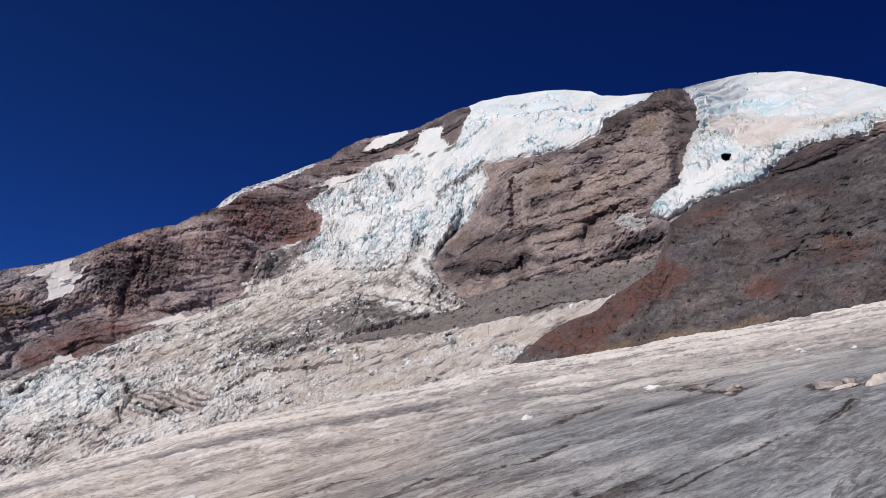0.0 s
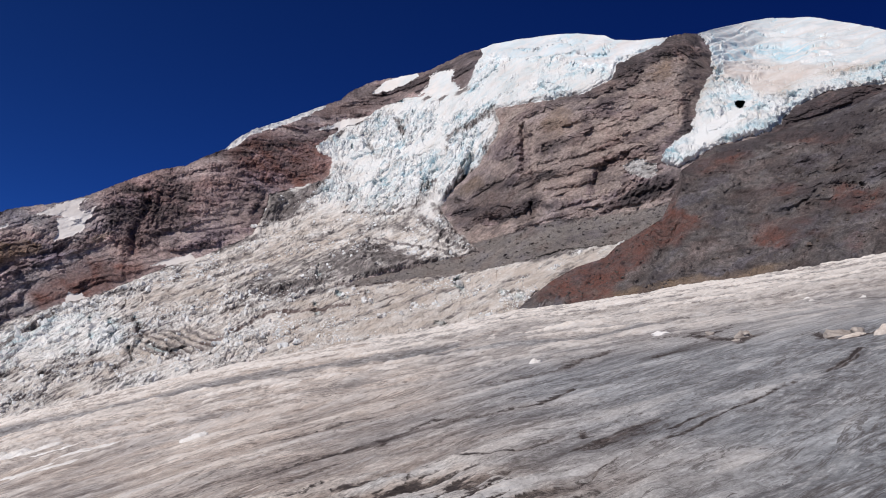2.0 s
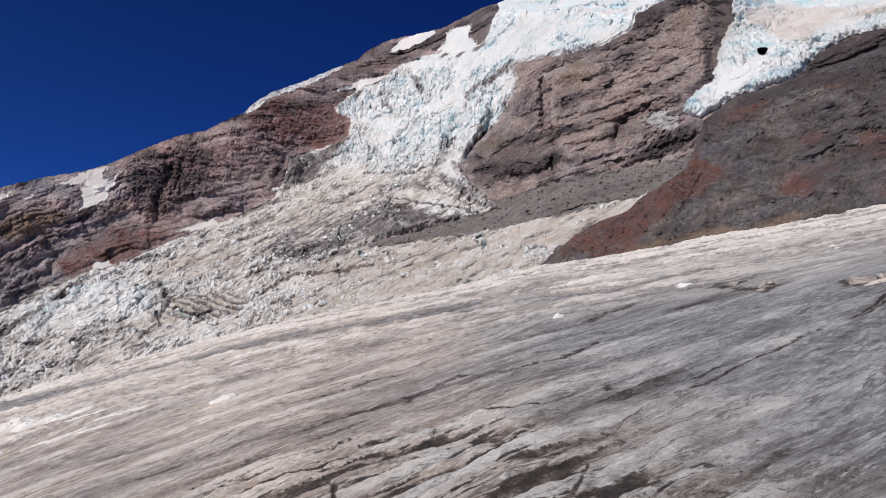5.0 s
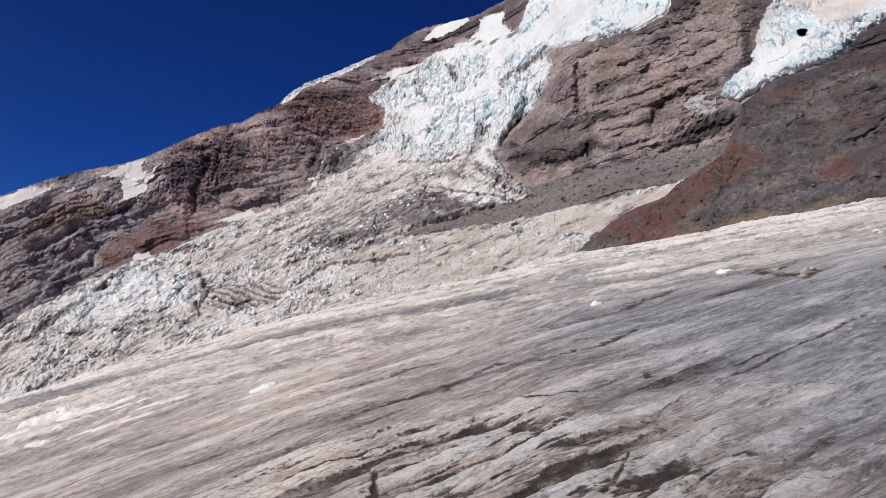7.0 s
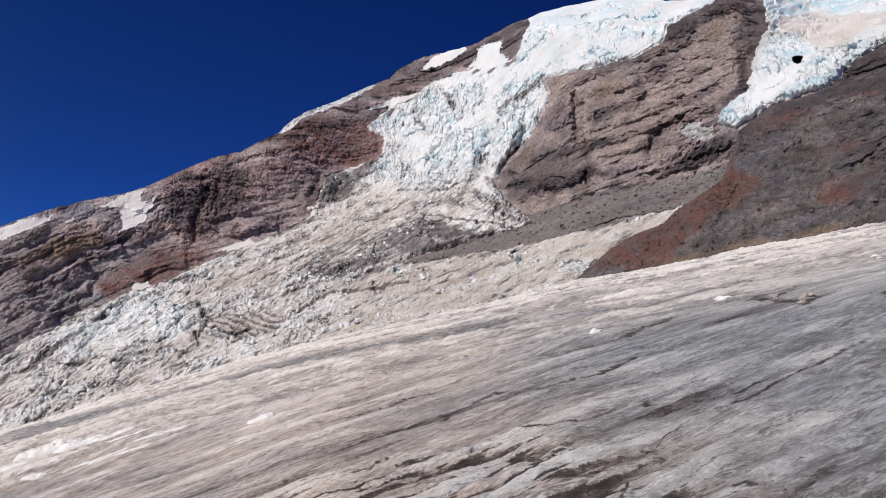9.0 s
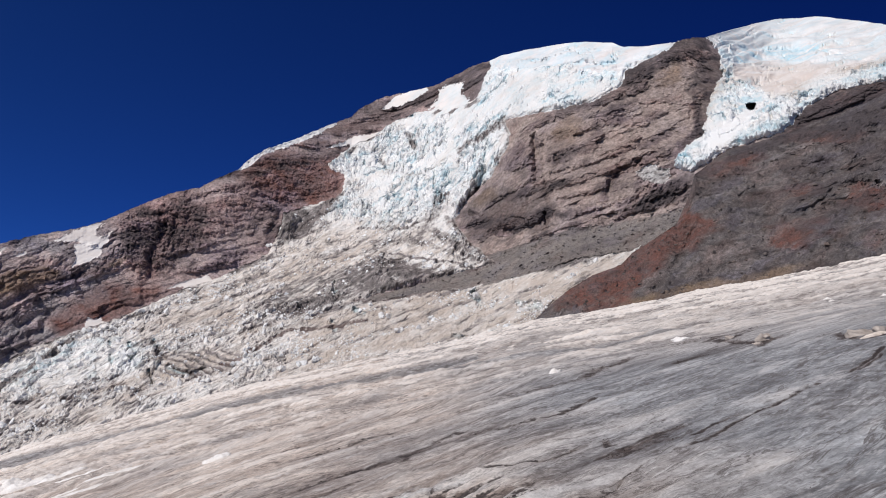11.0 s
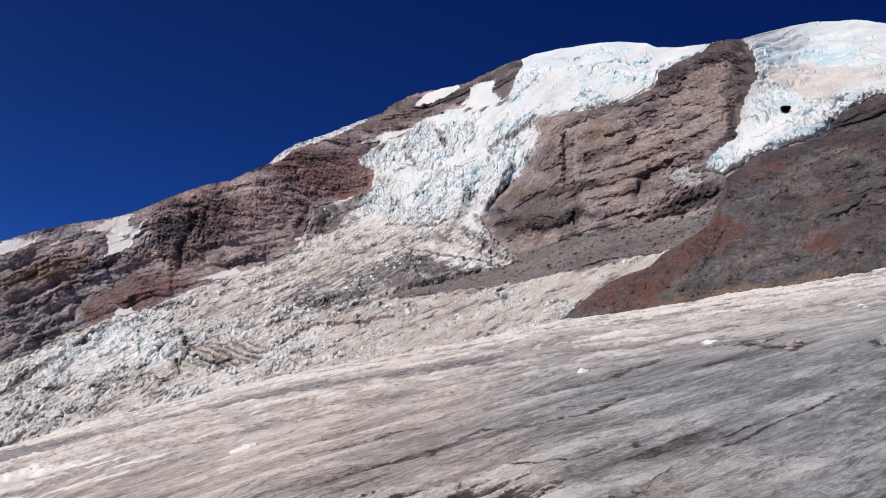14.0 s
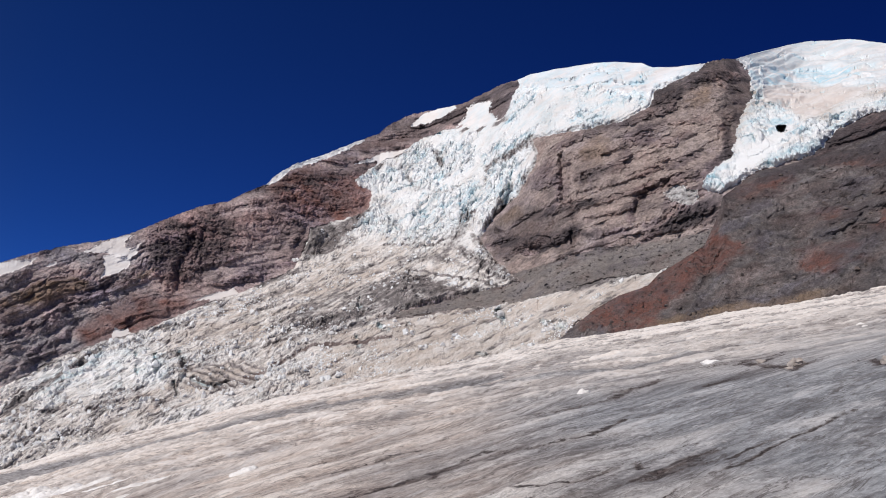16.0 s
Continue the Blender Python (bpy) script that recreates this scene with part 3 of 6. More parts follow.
trace(GRIT_AND_SHADE_BANDS, 0.178, 0.4, 0, path=(2.75, 11.5, 2.2, 10.44))
trace(GRIT_AND_SHADE_BANDS, 0.178, 0.3, 0, path=(-3.04, 11.5, -0.87, 11.16))
trace(GRIT_AND_SHADE_BANDS, 0.25, 0.55, 0.1, path=(-8.45, 2.77, -10.0, 2.23, -12.04, 1.35))
trace(GRIT_AND_SHADE_BANDS, 0.178, 0.7, 0.5, path=(-13.34, -0.61, -12.0, -0.13, -9.98, 1.12, -9.3, 1.54, -6.51, 1.79, -4.4, 2.19))
trace(GRIT_AND_SHADE_BANDS, 0.321, 0.6, 0.1, path=(1.49, 12.85, 3.13, 13.75, 4.51, 14.7))
trace(GRIT_AND_SHADE_BANDS, 0.285, 0.75, 0.1, path=(-9.06, 7.69, -7.66, 8.53, -6.44, 9.61))
trace(GRIT_AND_SHADE_BANDS, 0.214, 0.5, 0.1, path=(-10.26, 6.71, -9.05, 7.23, -7.3, 7.9))
trace(GRIT_AND_SHADE_BANDS, 0.107, 0.7, 0, path=(-3.38, 7.66, -1.4, 8.1))
trace(GRIT_AND_SHADE_BANDS, 0.178, 0.6, 0, path=(0.76, 10.09, 0.22, 9.31))
trace(GRIT_AND_SHADE_BANDS, 0.143, 0.45, 0, path=(-5.16, 6.86, -8.67, 5.69, -12.1, 3.88, -15.74, 2.11, -18.91, 0.14))
trace(GRIT_AND_SHADE_BANDS, 0.178, 0.45, 0, path=(-3.37, 6.35, -7.96, 4.64, -12.39, 2.14, -15.7, 0.82))
trace(GRIT_AND_SHADE_BANDS, 0.25, 0.6, 0, path=(-20.88, 2.52, -18.03, 2.29, -16.58, 2.68))
# a shaded band at the far left, darkened in the colour
trace(GRIT_AND_SHADE_BANDS, 0.25, 0.75, 0, path=(-26.31, -2.32, -24.07, -0.83, -21.74, 0.86))
trace(GRIT_AND_SHADE_BANDS, 0.321, 0.6, 0.2, path=(-16.99, 0.21, -14.98, -1.22, -12.5, -0.54))
trace(GRIT_AND_SHADE_BANDS, 0.428, 0.45, 0.2, path=(-19.64, -1.45, -18.19, -2.19, -17.25, -1.47))
trace(GRIT_AND_SHADE_BANDS, 0.25, 0.6, 0.3, path=(1.3, 8.14, 2.37, 6.89, 3.79, 5.74))
trace(GRIT_AND_SHADE_BANDS, 0.178, 0.4, 0.2, path=(-3.7, 2.97, -0.85, 2.8))
trace(GRIT_AND_SHADE_BANDS, 0.178, 0.5, 0.2, path=(-22.21, -2.46, -19.78, -1.84))
trace(GRIT_AND_SHADE_BANDS, 0.214, 0.5, 0, path=(-25.68, -3.48, -23.34, -3.87, -21.55, -3.76))
trace(GRIT_AND_SHADE_BANDS, 0.143, 0.5, 0, path=(-14.04, 6.86, -14.86, 6.15))
trace(GRIT_AND_SHADE_BANDS, 0.178, 0.9, 0.3, path=(-5.12, 3.49, -2.28, 3.68, 0.21, 4.11))
trace(GRIT_AND_SHADE_BANDS, 0.107, 0.9, 0, path=(-5.15, 5.8, -3.36, 4.92, -1.93, 3.97))
trace(GRIT_AND_SHADE_BANDS, 0.143, 0.85, 0, path=(-4.44, 6.23, -1.58, 5.54, 0.57, 4.54))
trace(GRIT_AND_SHADE_BANDS, 0.107, 0.8, 0, path=(-3.01, 6.38, -0.14, 6.0, 2.72, 5.39))
trace(GRIT_AND_SHADE_BANDS, 0.107, 0.8, 0, path=(-6.91, 5.14, -7.53, 4.36, -6.6, 3.31))
trace(GRIT_AND_SHADE_BANDS, 0.143, 0.7, 0, path=(-9.17, 4.41, -10.71, 3.27, -12.4, 2.21))
trace(GRIT_AND_SHADE_BANDS, 0.143, 0.7, 0, path=(-7.79, 5.06, -9.33, 3.57, -11.03, 2.15))
trace(GRIT_AND_SHADE_BANDS, 0.143, 0.8, 0, path=(-5.85, 5.44, -5.13, 4.38, -3.35, 3.68))
trace(GRIT_AND_SHADE_BANDS, 0.463, 0.65, 0, path=(-0.14, 7.78, 0.93, 7.07, 2.36, 6.17, 3.9, 5.63))
trace(GRIT_AND_SHADE_BANDS, 0.285, 0.5, 0.1, path=(0.58, 8.67, 1.65, 7.25, 3.15, 6.1))
trace(GRIT_AND_SHADE_BANDS, 0.25, 0.4, 0, path=(-1.94, 7.24, -0.14, 6.82, 1.65, 5.96))
trace(GRIT_AND_SHADE_BANDS, 0.25, 0.5, 0, path=(4.41, 14.71, 4.76, 13.76, 4.2, 12.54, 3.47, 11.28, 2.38, 10.02, 1.48, 9.17))
trace(GRIT_AND_SHADE_BANDS, 0.143, 0.85, 0, path=(-3.36, 5.53, -2.29, 5.11, -0.86, 4.4))
trace(GRIT_AND_SHADE_BANDS, 0.178, 0.6, 0, path=(-6.54, 4.19, -7.94, 3.48, -10.01, 2.76))


# darker lava flows in the cliffs, and shade painted over some clefts: bearing, elevation, half width, half height,
# share
DARK_FLOWS_AND_SHADE = []
flow(DARK_FLOWS_AND_SHADE, -3.43, 15.42, 1.25, 0.5, 1)
flow(DARK_FLOWS_AND_SHADE, -1.97, 15.99, 1.25, 0.5, 1)
flow(DARK_FLOWS_AND_SHADE, -0.51, 16.24, 1.25, 0.57, 1)
flow(DARK_FLOWS_AND_SHADE, 0.77, 16.69, 1.07, 0.57, 1)
flow(DARK_FLOWS_AND_SHADE, 2.24, 17.27, 1.07, 0.64, 1)
flow(DARK_FLOWS_AND_SHADE, 3.08, 17.84, 0.71, 0.64, 1)
flow(DARK_FLOWS_AND_SHADE, -4.52, 14.98, 1.07, 0.43, 0.8)
flow(DARK_FLOWS_AND_SHADE, 2.42, 16.75, 0.78, 0.93, 0.95)
flow(DARK_FLOWS_AND_SHADE, -3.07, 15.53, 2.14, 0.57, 0.6)
flow(DARK_FLOWS_AND_SHADE, 4.35, 9.0, 2.67, 1.6, 0.8)
flow(DARK_FLOWS_AND_SHADE, 12.67, 17.22, 1.14, 0.78, 0.9)
flow(DARK_FLOWS_AND_SHADE, 15.83, 18.65, 1.78, 0.78, 0.7)
flow(DARK_FLOWS_AND_SHADE, 17.02, 16.73, 1.0, 1.07, 0.8)
flow(DARK_FLOWS_AND_SHADE, 16.73, 14.25, 0.5, 1.78, 0.8)
flow(DARK_FLOWS_AND_SHADE, 14.87, 9.94, 1.6, 0.78, 0.8)
flow(DARK_FLOWS_AND_SHADE, 2.42, 17.44, 1.07, 1.25, 0.9)
flow(DARK_FLOWS_AND_SHADE, -3.07, 15.35, 2.14, 0.64, 0.5)
flow(DARK_FLOWS_AND_SHADE, -0.15, 17.11, 2.14, 0.64, 0.7)
flow(DARK_FLOWS_AND_SHADE, 11.76, 15.92, 3.21, 0.5, 0.4)
flow(DARK_FLOWS_AND_SHADE, 24.57, 14.84, 2.5, 0.64, 0.7)
# painted shade: the gully beside the buttress, and the cleft east of it
flow(DARK_FLOWS_AND_SHADE, -16.87, 6.6, 2.14, 1.78, 0.5)
flow(DARK_FLOWS_AND_SHADE, -10.81, 7.82, 1.43, 0.89, 0.5)
flow(DARK_FLOWS_AND_SHADE, -8.08, 12.45, 2.14, 0.43, 0.6)
# painted shade: a small cleft, the overhang by the block, a second gully
flow(DARK_FLOWS_AND_SHADE, 7.8, 12.63, 0.78, 0.93, 0.4)
flow(DARK_FLOWS_AND_SHADE, 10.94, 10.61, 1.07, 0.71, 0.4)
flow(DARK_FLOWS_AND_SHADE, -15.92, 7.83, 0.89, 0.71, 0.5)
flow(DARK_FLOWS_AND_SHADE, -5.96, 14.43, 2.85, 0.78, 0.7)
flow(DARK_FLOWS_AND_SHADE, -3.43, 15.18, 2.85, 0.71, 0.8)
flow(DARK_FLOWS_AND_SHADE, 0.59, 16.93, 2.85, 0.89, 0.9)
flow(DARK_FLOWS_AND_SHADE, 2.79, 17.94, 1.43, 0.5, 0.9)
flow(DARK_FLOWS_AND_SHADE, -11.24, 11.65, 2.14, 0.5, 0.5)

flow(DARK_FLOWS_AND_SHADE, 24.6, 14.5, 3.0, 0.75, 1)
flow(DARK_FLOWS_AND_SHADE, 21.9, 13.4, 1.3, 0.6, 1)
flow(DARK_FLOWS_AND_SHADE, 23.4, 14.1, 1.3, 0.6, 1)
flow(DARK_FLOWS_AND_SHADE, 25.6, 14.9, 1.5, 0.6, 1)

# red lava in the cliffs, in the same terms
RED_FLOWS = []
flow(RED_FLOWS, 24.55, 14.43, 3.21, 0.86, 0.95)
flow(RED_FLOWS, -8.05, 10.7, 2.5, 1.43, 0.8)
flow(RED_FLOWS, -5.24, 14.45, 3.21, 0.78, 0.6)
flow(RED_FLOWS, 17.0, 16.4, 0.93, 1.28, 0.5)
flow(RED_FLOWS, -12.9, 8.8, 3.56, 1.43, 0.45)
flow(RED_FLOWS, 4.35, 8.47, 2.85, 1.28, 0.45)
flow(RED_FLOWS, -16.96, 9.32, 3.21, 0.64, 0.4)
flow(RED_FLOWS, -24.3, 4.01, 4.28, 0.89, 0.35)
flow(RED_FLOWS, 11.28, 10.25, 4.28, 1.43, 0.2)


# crags of dark hard rock that stand out of the cliffs
CRAG_BANDS = []
trace(CRAG_BANDS, 0.42, 1, path=(-26.51, 1.71, -25.95, 1.91, -24.57, 2.38, -23.76, 3.34, -22.04, 4.18, -21.32, 4.7))
trace(CRAG_BANDS, 0.3, 1, path=(-25.31, 0.58, -24.66, 1.0, -23.39, 1.79))
trace(CRAG_BANDS, 0.5, 0.6, path=(-26.86, 2.97, -26.03, 3.6, -24.68, 4.58, -22.54, 5.28, -21.84, 6.1))
trace(CRAG_BANDS, 0.32, 0.9, path=(-23.21, 3.85, -21.31, 4.53, -20.26, 5.03, -19.27, 6.54))
trace(CRAG_BANDS, 0.7, 1, path=(-16.91, 7.89, -16.3, 7.3, -16.99, 6.25, -17.36, 5.46))
trace(CRAG_BANDS, 0.28, 0.8, path=(-14.8, 5.18, -13.5, 5.73, -12.38, 5.76))
trace(CRAG_BANDS, 0.25, 0.9, path=(-13.04, 6.23, -10.75, 6.63, -9.77, 7.99))
trace(CRAG_BANDS, 0.22, 0.7, path=(-16.96, 9.26, -14.43, 9.85, -12.5, 10.45, -10.14, 11.02))
trace(CRAG_BANDS, 0.3, 0.7, path=(-12.91, 9.15, -10.15, 9.52, -8.04, 10.17))
trace(CRAG_BANDS, 0.3, 0.6, path=(-18.92, 9.22, -18.15, 7.57, -18.64, 5.86))
trace(CRAG_BANDS, 0.32, 1, path=(11.3, 14.44, 13.01, 14.35, 14.33, 14.75))
trace(CRAG_BANDS, 0.4, 0.9, path=(7.54, 12.29, 8.87, 12.71, 10.29, 13.14, 10.45, 13.79))
trace(CRAG_BANDS, 0.3, 0.9, path=(10.71, 9.61, 10.91, 10.79, 12.6, 11.73, 15.59, 12.4))
trace(CRAG_BANDS, 0.45, 1, path=(11.7, 16.4, 13.93, 17.54, 15.44, 18.22, 17.87, 18.0))
trace(CRAG_BANDS, 0.35, 0.9, path=(4.72, 9.92, 5.98, 10.39, 6.99, 10.73))
trace(CRAG_BANDS, 0.3, 0.8, path=(7.14, 9.03, 8.45, 8.86, 10.2, 8.96))
trace(CRAG_BANDS, 0.28, 0.8, path=(13.11, 12.84, 14.64, 13.44))
trace(CRAG_BANDS, 0.35, 1, path=(16.49, 15.11, 16.75, 13.78, 15.6, 12.7))
trace(CRAG_BANDS, 0.3, 0.7, path=(6.86, 14.79, 8.09, 15.06, 9.63, 15.65))
trace(CRAG_BANDS, 0.25, 0.6, path=(7.23, 10.72, 9.19, 10.95, 10.78, 11.32))
trace(CRAG_BANDS, 0.25, 0.6, path=(8.11, 9.82, 9.7, 10.13, 10.59, 10.56))
trace(CRAG_BANDS, 0.22, 0.6, path=(7.81, 13.51, 9.6, 14.07, 11.38, 14.57))
trace(CRAG_BANDS, 0.4, 0.8, path=(2.73, 8.31, 4.89, 8.46, 6.85, 8.79))
trace(CRAG_BANDS, 0.3, 0.8, path=(13.02, 10.53, 14.71, 10.11, 15.2, 9.41))
trace(CRAG_BANDS, 0.25, 0.7, path=(11.39, 15.26, 13.5, 15.58, 15.56, 15.58))
# walls without ledges, and slopes of dust and fine scree between the crags
MASSIVE_WALLS = []
flow(MASSIVE_WALLS, -17.2, 7.4, 1.7, 1.5, 1)
flow(MASSIVE_WALLS, -15.2, 8.0, 2.0, 0.9, 0.8)
flow(MASSIVE_WALLS, -8.4, 11.2, 2.6, 0.9, 1)
flow(MASSIVE_WALLS, -11.4, 9.3, 2.0, 0.9, 0.6)
flow(MASSIVE_WALLS, 14.0, 9.9, 1.9, 0.6, 1)
flow(MASSIVE_WALLS, 5.4, 11.8, 0.9, 1.2, 0.8)
flow(MASSIVE_WALLS, 15.8, 18.2, 1.3, 0.6, 0.7)
flow(MASSIVE_WALLS, 12.6, 17.0, 1.0, 0.6, 0.8)
DUST_SLOPES = []
flow(DUST_SLOPES, -13.2, 6.55, 2.6, 0.4, 1)
flow(DUST_SLOPES, -11.4, 6.9, 1.8, 0.4, 1)
flow(DUST_SLOPES, -22.4, 2.75, 2.0, 0.55, 1)
flow(DUST_SLOPES, -24.4, 1.35, 1.5, 0.45, 0.9)
flow(DUST_SLOPES, -22.9, 6.35, 2.2, 0.5, 0.35)
flow(DUST_SLOPES, -20.2, 8.7, 2.0, 0.45, 0.45)
flow(DUST_SLOPES, -14.0, 10.4, 1.2, 0.25, 1)
flow(DUST_SLOPES, 11.4, 10.35, 1.0, 0.7, 1)
flow(DUST_SLOPES, 15.0, 14.0, 1.8, 0.75, 1)
flow(DUST_SLOPES, 13.6, 15.5, 1.9, 0.45, 0.8)
flow(DUST_SLOPES, 8.2, 14.2, 1.4, 0.6, 0.8)
flow(DUST_SLOPES, 10.0, 12.6, 2.0, 0.4, 0.7)
flow(DUST_SLOPES, 8.6, 10.4, 1.2, 0.4, 0.7)
flow(DUST_SLOPES, 4.8, 11.0, 0.9, 0.6, 0.8)
flow(DUST_SLOPES, 14.8, 16.9, 1.0, 0.6, 0.9)
# ochre and orange weathered rock
OCHRE_ROCK = []
flow(OCHRE_ROCK, -24.6, 4.3, 2.4, 0.8, 1)
flow(OCHRE_ROCK, -19.4, 5.6, 0.8, 0.5, 0.7)
flow(OCHRE_ROCK, 8.3, 14.0, 0.9, 0.9, 0.7)
flow(OCHRE_ROCK, 14.9, 17.0, 1.0, 0.6, 0.8)
flow(OCHRE_ROCK, 3.2, 10.0, 0.8, 0.5, 0.8)
flow(OCHRE_ROCK, -20.6, 8.4, 1.4, 0.25, 0.5)


def along(x, y, path):
    """Distance in degrees to a line."""
    best = np.full(x.shape, 1e9)
    p = np.array(path).reshape(-1, 2)
    near = (x > p[:, 0].min() - 1.2) & (x < p[:, 0].max() + 1.2) & (y > p[:, 1].min() - 1.2) & (y < p[:, 1].max() + 1.2)
    xs, ys = x[near], y[near]
    d = np.full(xs.shape, 1e9)
    for (ax, ay), (bx, by) in zip(p[:-1], p[1:]):
        ex, ey = bx - ax, by - ay
        k = np.clip(((xs - ax) * ex + (ys - ay) * ey) / (ex * ex + ey * ey + 1e-12), 0, 1)
        d = np.minimum(d, (xs - ax - k * ex) ** 2 + (ys - ay - k * ey) ** 2)
    best[near] = np.sqrt(d)
    return best
SNOW_PATCHES = {}
SNOW_PATCHES["skyline"] = [(-12.62, 11.38), (-12.31, 12.57), (-10.93, 13.56), (-8.83, 14.34), (-6.87, 14.92), (-6.46, 14.45), (-6.82, 14.2), (-8.1, 13.5), (-10.21, 12.73), (-10.98, 12.45), (-11.59, 11.84), (-12.28, 11.39)]
SNOW_PATCHES["notch"] = [(-3.58, 15.45), (-2.85, 15.98), (-2.63, 16.26), (-1.61, 16.58), (-0.51, 16.76), (-0.59, 16.59), (-1.17, 16.2), (-1.79, 15.85), (-2.7, 15.53)]
SNOW_PATCHES["saddle"] = [(-0.8, 15.41), (-0.04, 16.07), (0.07, 16.69), (0.7, 17.04), (1.83, 17.24), (1.68, 16.41), (2.27, 16.06), (2.12, 15.68), (0.58, 15.44)]
SNOW_PATCHES["ramp"] = [(-7.02, 12.97), (-5.23, 13.68), (-3.71, 13.98), (-3.92, 13.63), (-5.22, 13.29), (-6.59, 12.95)]
SNOW_PATCHES["foot"] = [(-16.53, 3.96), (-15.86, 4.45), (-14.67, 4.72), (-14.23, 4.97), (-13.99, 4.62), (-14.67, 4.4), (-15.69, 4.18)]
SNOW_PATCHES["nook"] = [(-21.12, 1.79), (-20.94, 2.23), (-20.23, 2.3), (-20.03, 2.0), (-20.45, 1.72)]
SNOW_PATCHES["bench"] = [(-23.05, 6.66), (-22.27, 7.16), (-21.16, 7.64), (-20.23, 7.85), (-20.68, 7.46), (-20.8, 7.15), (-20.19, 7.04), (-19.74, 7.36), (-19.96, 6.78), (-20.28, 6.57), (-21.15, 6.67), (-22.26, 6.63)]
SNOW_PATCHES["hollow"] = [(-21.85, 6.48), (-20.67, 6.49), (-20.22, 6.64), (-20.4, 6.02), (-20.98, 5.53), (-21.96, 5.17), (-21.78, 5.64)]
SNOW_PATCHES["shoulder"] = [(-32.69, 3.04), (-30.54, 4.2), (-28.3, 5.2), (-27.14, 5.8), (-25.38, 6.17), (-25.65, 5.77), (-27.13, 5.06), (-28.29, 4.5), (-30.53, 3.26), (-32.68, 2.27)]
SNOW_PATCHES["scrap"] = [(-24.98, 5.73), (-24.5, 6.04), (-24.34, 5.92), (-24.8, 5.64)]
SNOW_PATCHES["remnant"] = [(12.55, 11.24), (13.04, 11.53), (13.8, 11.64), (14.47, 11.36), (14.73, 10.94), (14.38, 10.54), (13.63, 10.54), (12.88, 10.82)]


def line(outline, bearing):
    p = np.array(outline)
    inner = np.interp(bearing, p[:, 0], p[:, 1])
    return inner


# ---- the mountain: one sheet of bearings and elevations, its distance found from the slopes ----
AZ = np.concatenate([np.linspace(-75, -32, 60)[:-1], np.arange(-32, -30, 0.2), np.arange(-30, 30, 0.047), np.linspace(30, 75, 60)])
NR = 470
sky_el = line(SKYLINE, AZ)
sky_el = sky_el - np.clip(-30 - AZ, 0, 99) * 0.7 - np.clip(AZ - 30, 0, 99) * 0.3
craggy = 1 - step(AZ, 3.01, 3.62) * (1 - step(AZ, 14.77, 15.10)) - step(AZ, 16.43, 16.86) * (1 - step(AZ, 30, 32))
crags = craggy * (0.15 * fbm(AZ * 2.2, AZ * 0, AZ * 0, 6, 0.68, 201) + 0.07 * np.abs(fbm(AZ * 7, AZ * 0, AZ * 0, 4, 0.6, 203)))
crest_el = line(CREST, AZ) + np.clip(-30 - AZ, -99, 0) * 0
low_el = np.minimum(crest_el - 1.4, sky_el - 6)
share = np.linspace(0, 1, NR)[:, None]
el = low_el + (sky_el - low_el) * share + crags * share ** 40
sky_el = sky_el + crags
az = np.broadcast_to(AZ, el.shape)

# wandering outlines
wa = az + (0.26 + 0.3 * step(az, 13, 15) * step(el, 10, 11.5)) * fbm(az * 1.6, el * 1.6, az * 0 + 3, 6, 0.68, 11)
we = el + 0.24 * fbm(az * 1.6, el * 1.6, az * 0 + 7, 6, 0.68, 23)
d_west = inside(wa, we, ICEFALL_WEST + ICEFALL_EAST)
d_east = inside(wa, we, EAST_GLACIER)
d_ice = np.maximum(d_west, d_east)
ice = step(d_ice, -0.03, 0.03)
dome = step(inside(wa, we, DOME), -0.9, 0.7)
east_snow = step(inside(wa, we, EAST_SNOW), -0.4, 0.3)
flat_ice = step(inside(wa, we, FLAT_ICE), -0.4, 0.4)
smooth_ice = step(inside(wa, we, SMOOTH_ICE), -0.4, 0.6)
dark_ice = step(inside(wa, we, DARK_ICE), -0.5, 0.5)
rubble_ice = step(inside(wa, we, RUBBLE_ICE), -0.3, 0.3)
scree = step(inside(wa, we, SCREE), -0.25, 0.25) * (1 - ice)
ragged_edge = fbm(az * 6, el * 6, az * 0, 5, 0.7, 205)
patch_d = {k: inside(wa, we, v) + (0.36 if k == "saddle" else 0.26 if k == "remnant" else 0.12) * ragged_edge - (0.1 if k == "saddle" else 0) for k, v in SNOW_PATCHES.items()}

# slope of the ground in degrees, then distance by integration from the foot upward
slope = 50 + 9 * fbm(az * 0.35, el * 0.35, az * 0, 4, 0.5, 5)
slope = slope * (1 - ice) + ice * np.interp(el, [-9, 3, 7, 12, 17, 22], [15, 19, 27, 35, 33, 28])
slope = slope * (1 - scree) + 33 * scree
slope = slope - 14 * step(d_east, -0.2, 0.6) * step(el, 12, 18)
slope = np.maximum(blur(slope, 8, 50), el + 7.0)
gain = 1 / np.cos(np.radians(el)) ** 2 / (np.tan(np.radians(slope)) - np.tan(np.radians(el)))
d_el = np.radians(np.diff(el, axis=0))
log_r = np.concatenate([np.zeros((1, len(AZ))), np.cumsum(0.5 * (gain[1:] + gain[:-1]) * d_el, 0)])
log_r = blur(log_r, 3, 26)
foot = np.interp(AZ, [-75, -28, 0, 28, 75], [900, 820, 720, 760, 900])
R = foot * np.exp(log_r)


def place(az, el, r):
    return np.stack([r * np.sin(np.radians(az)), r * np.cos(np.radians(az)), r * np.tan(np.radians(el))], -1)


base = place(az, el, R)
X, Y, Z = base[..., 0], base[..., 1], base[..., 2]
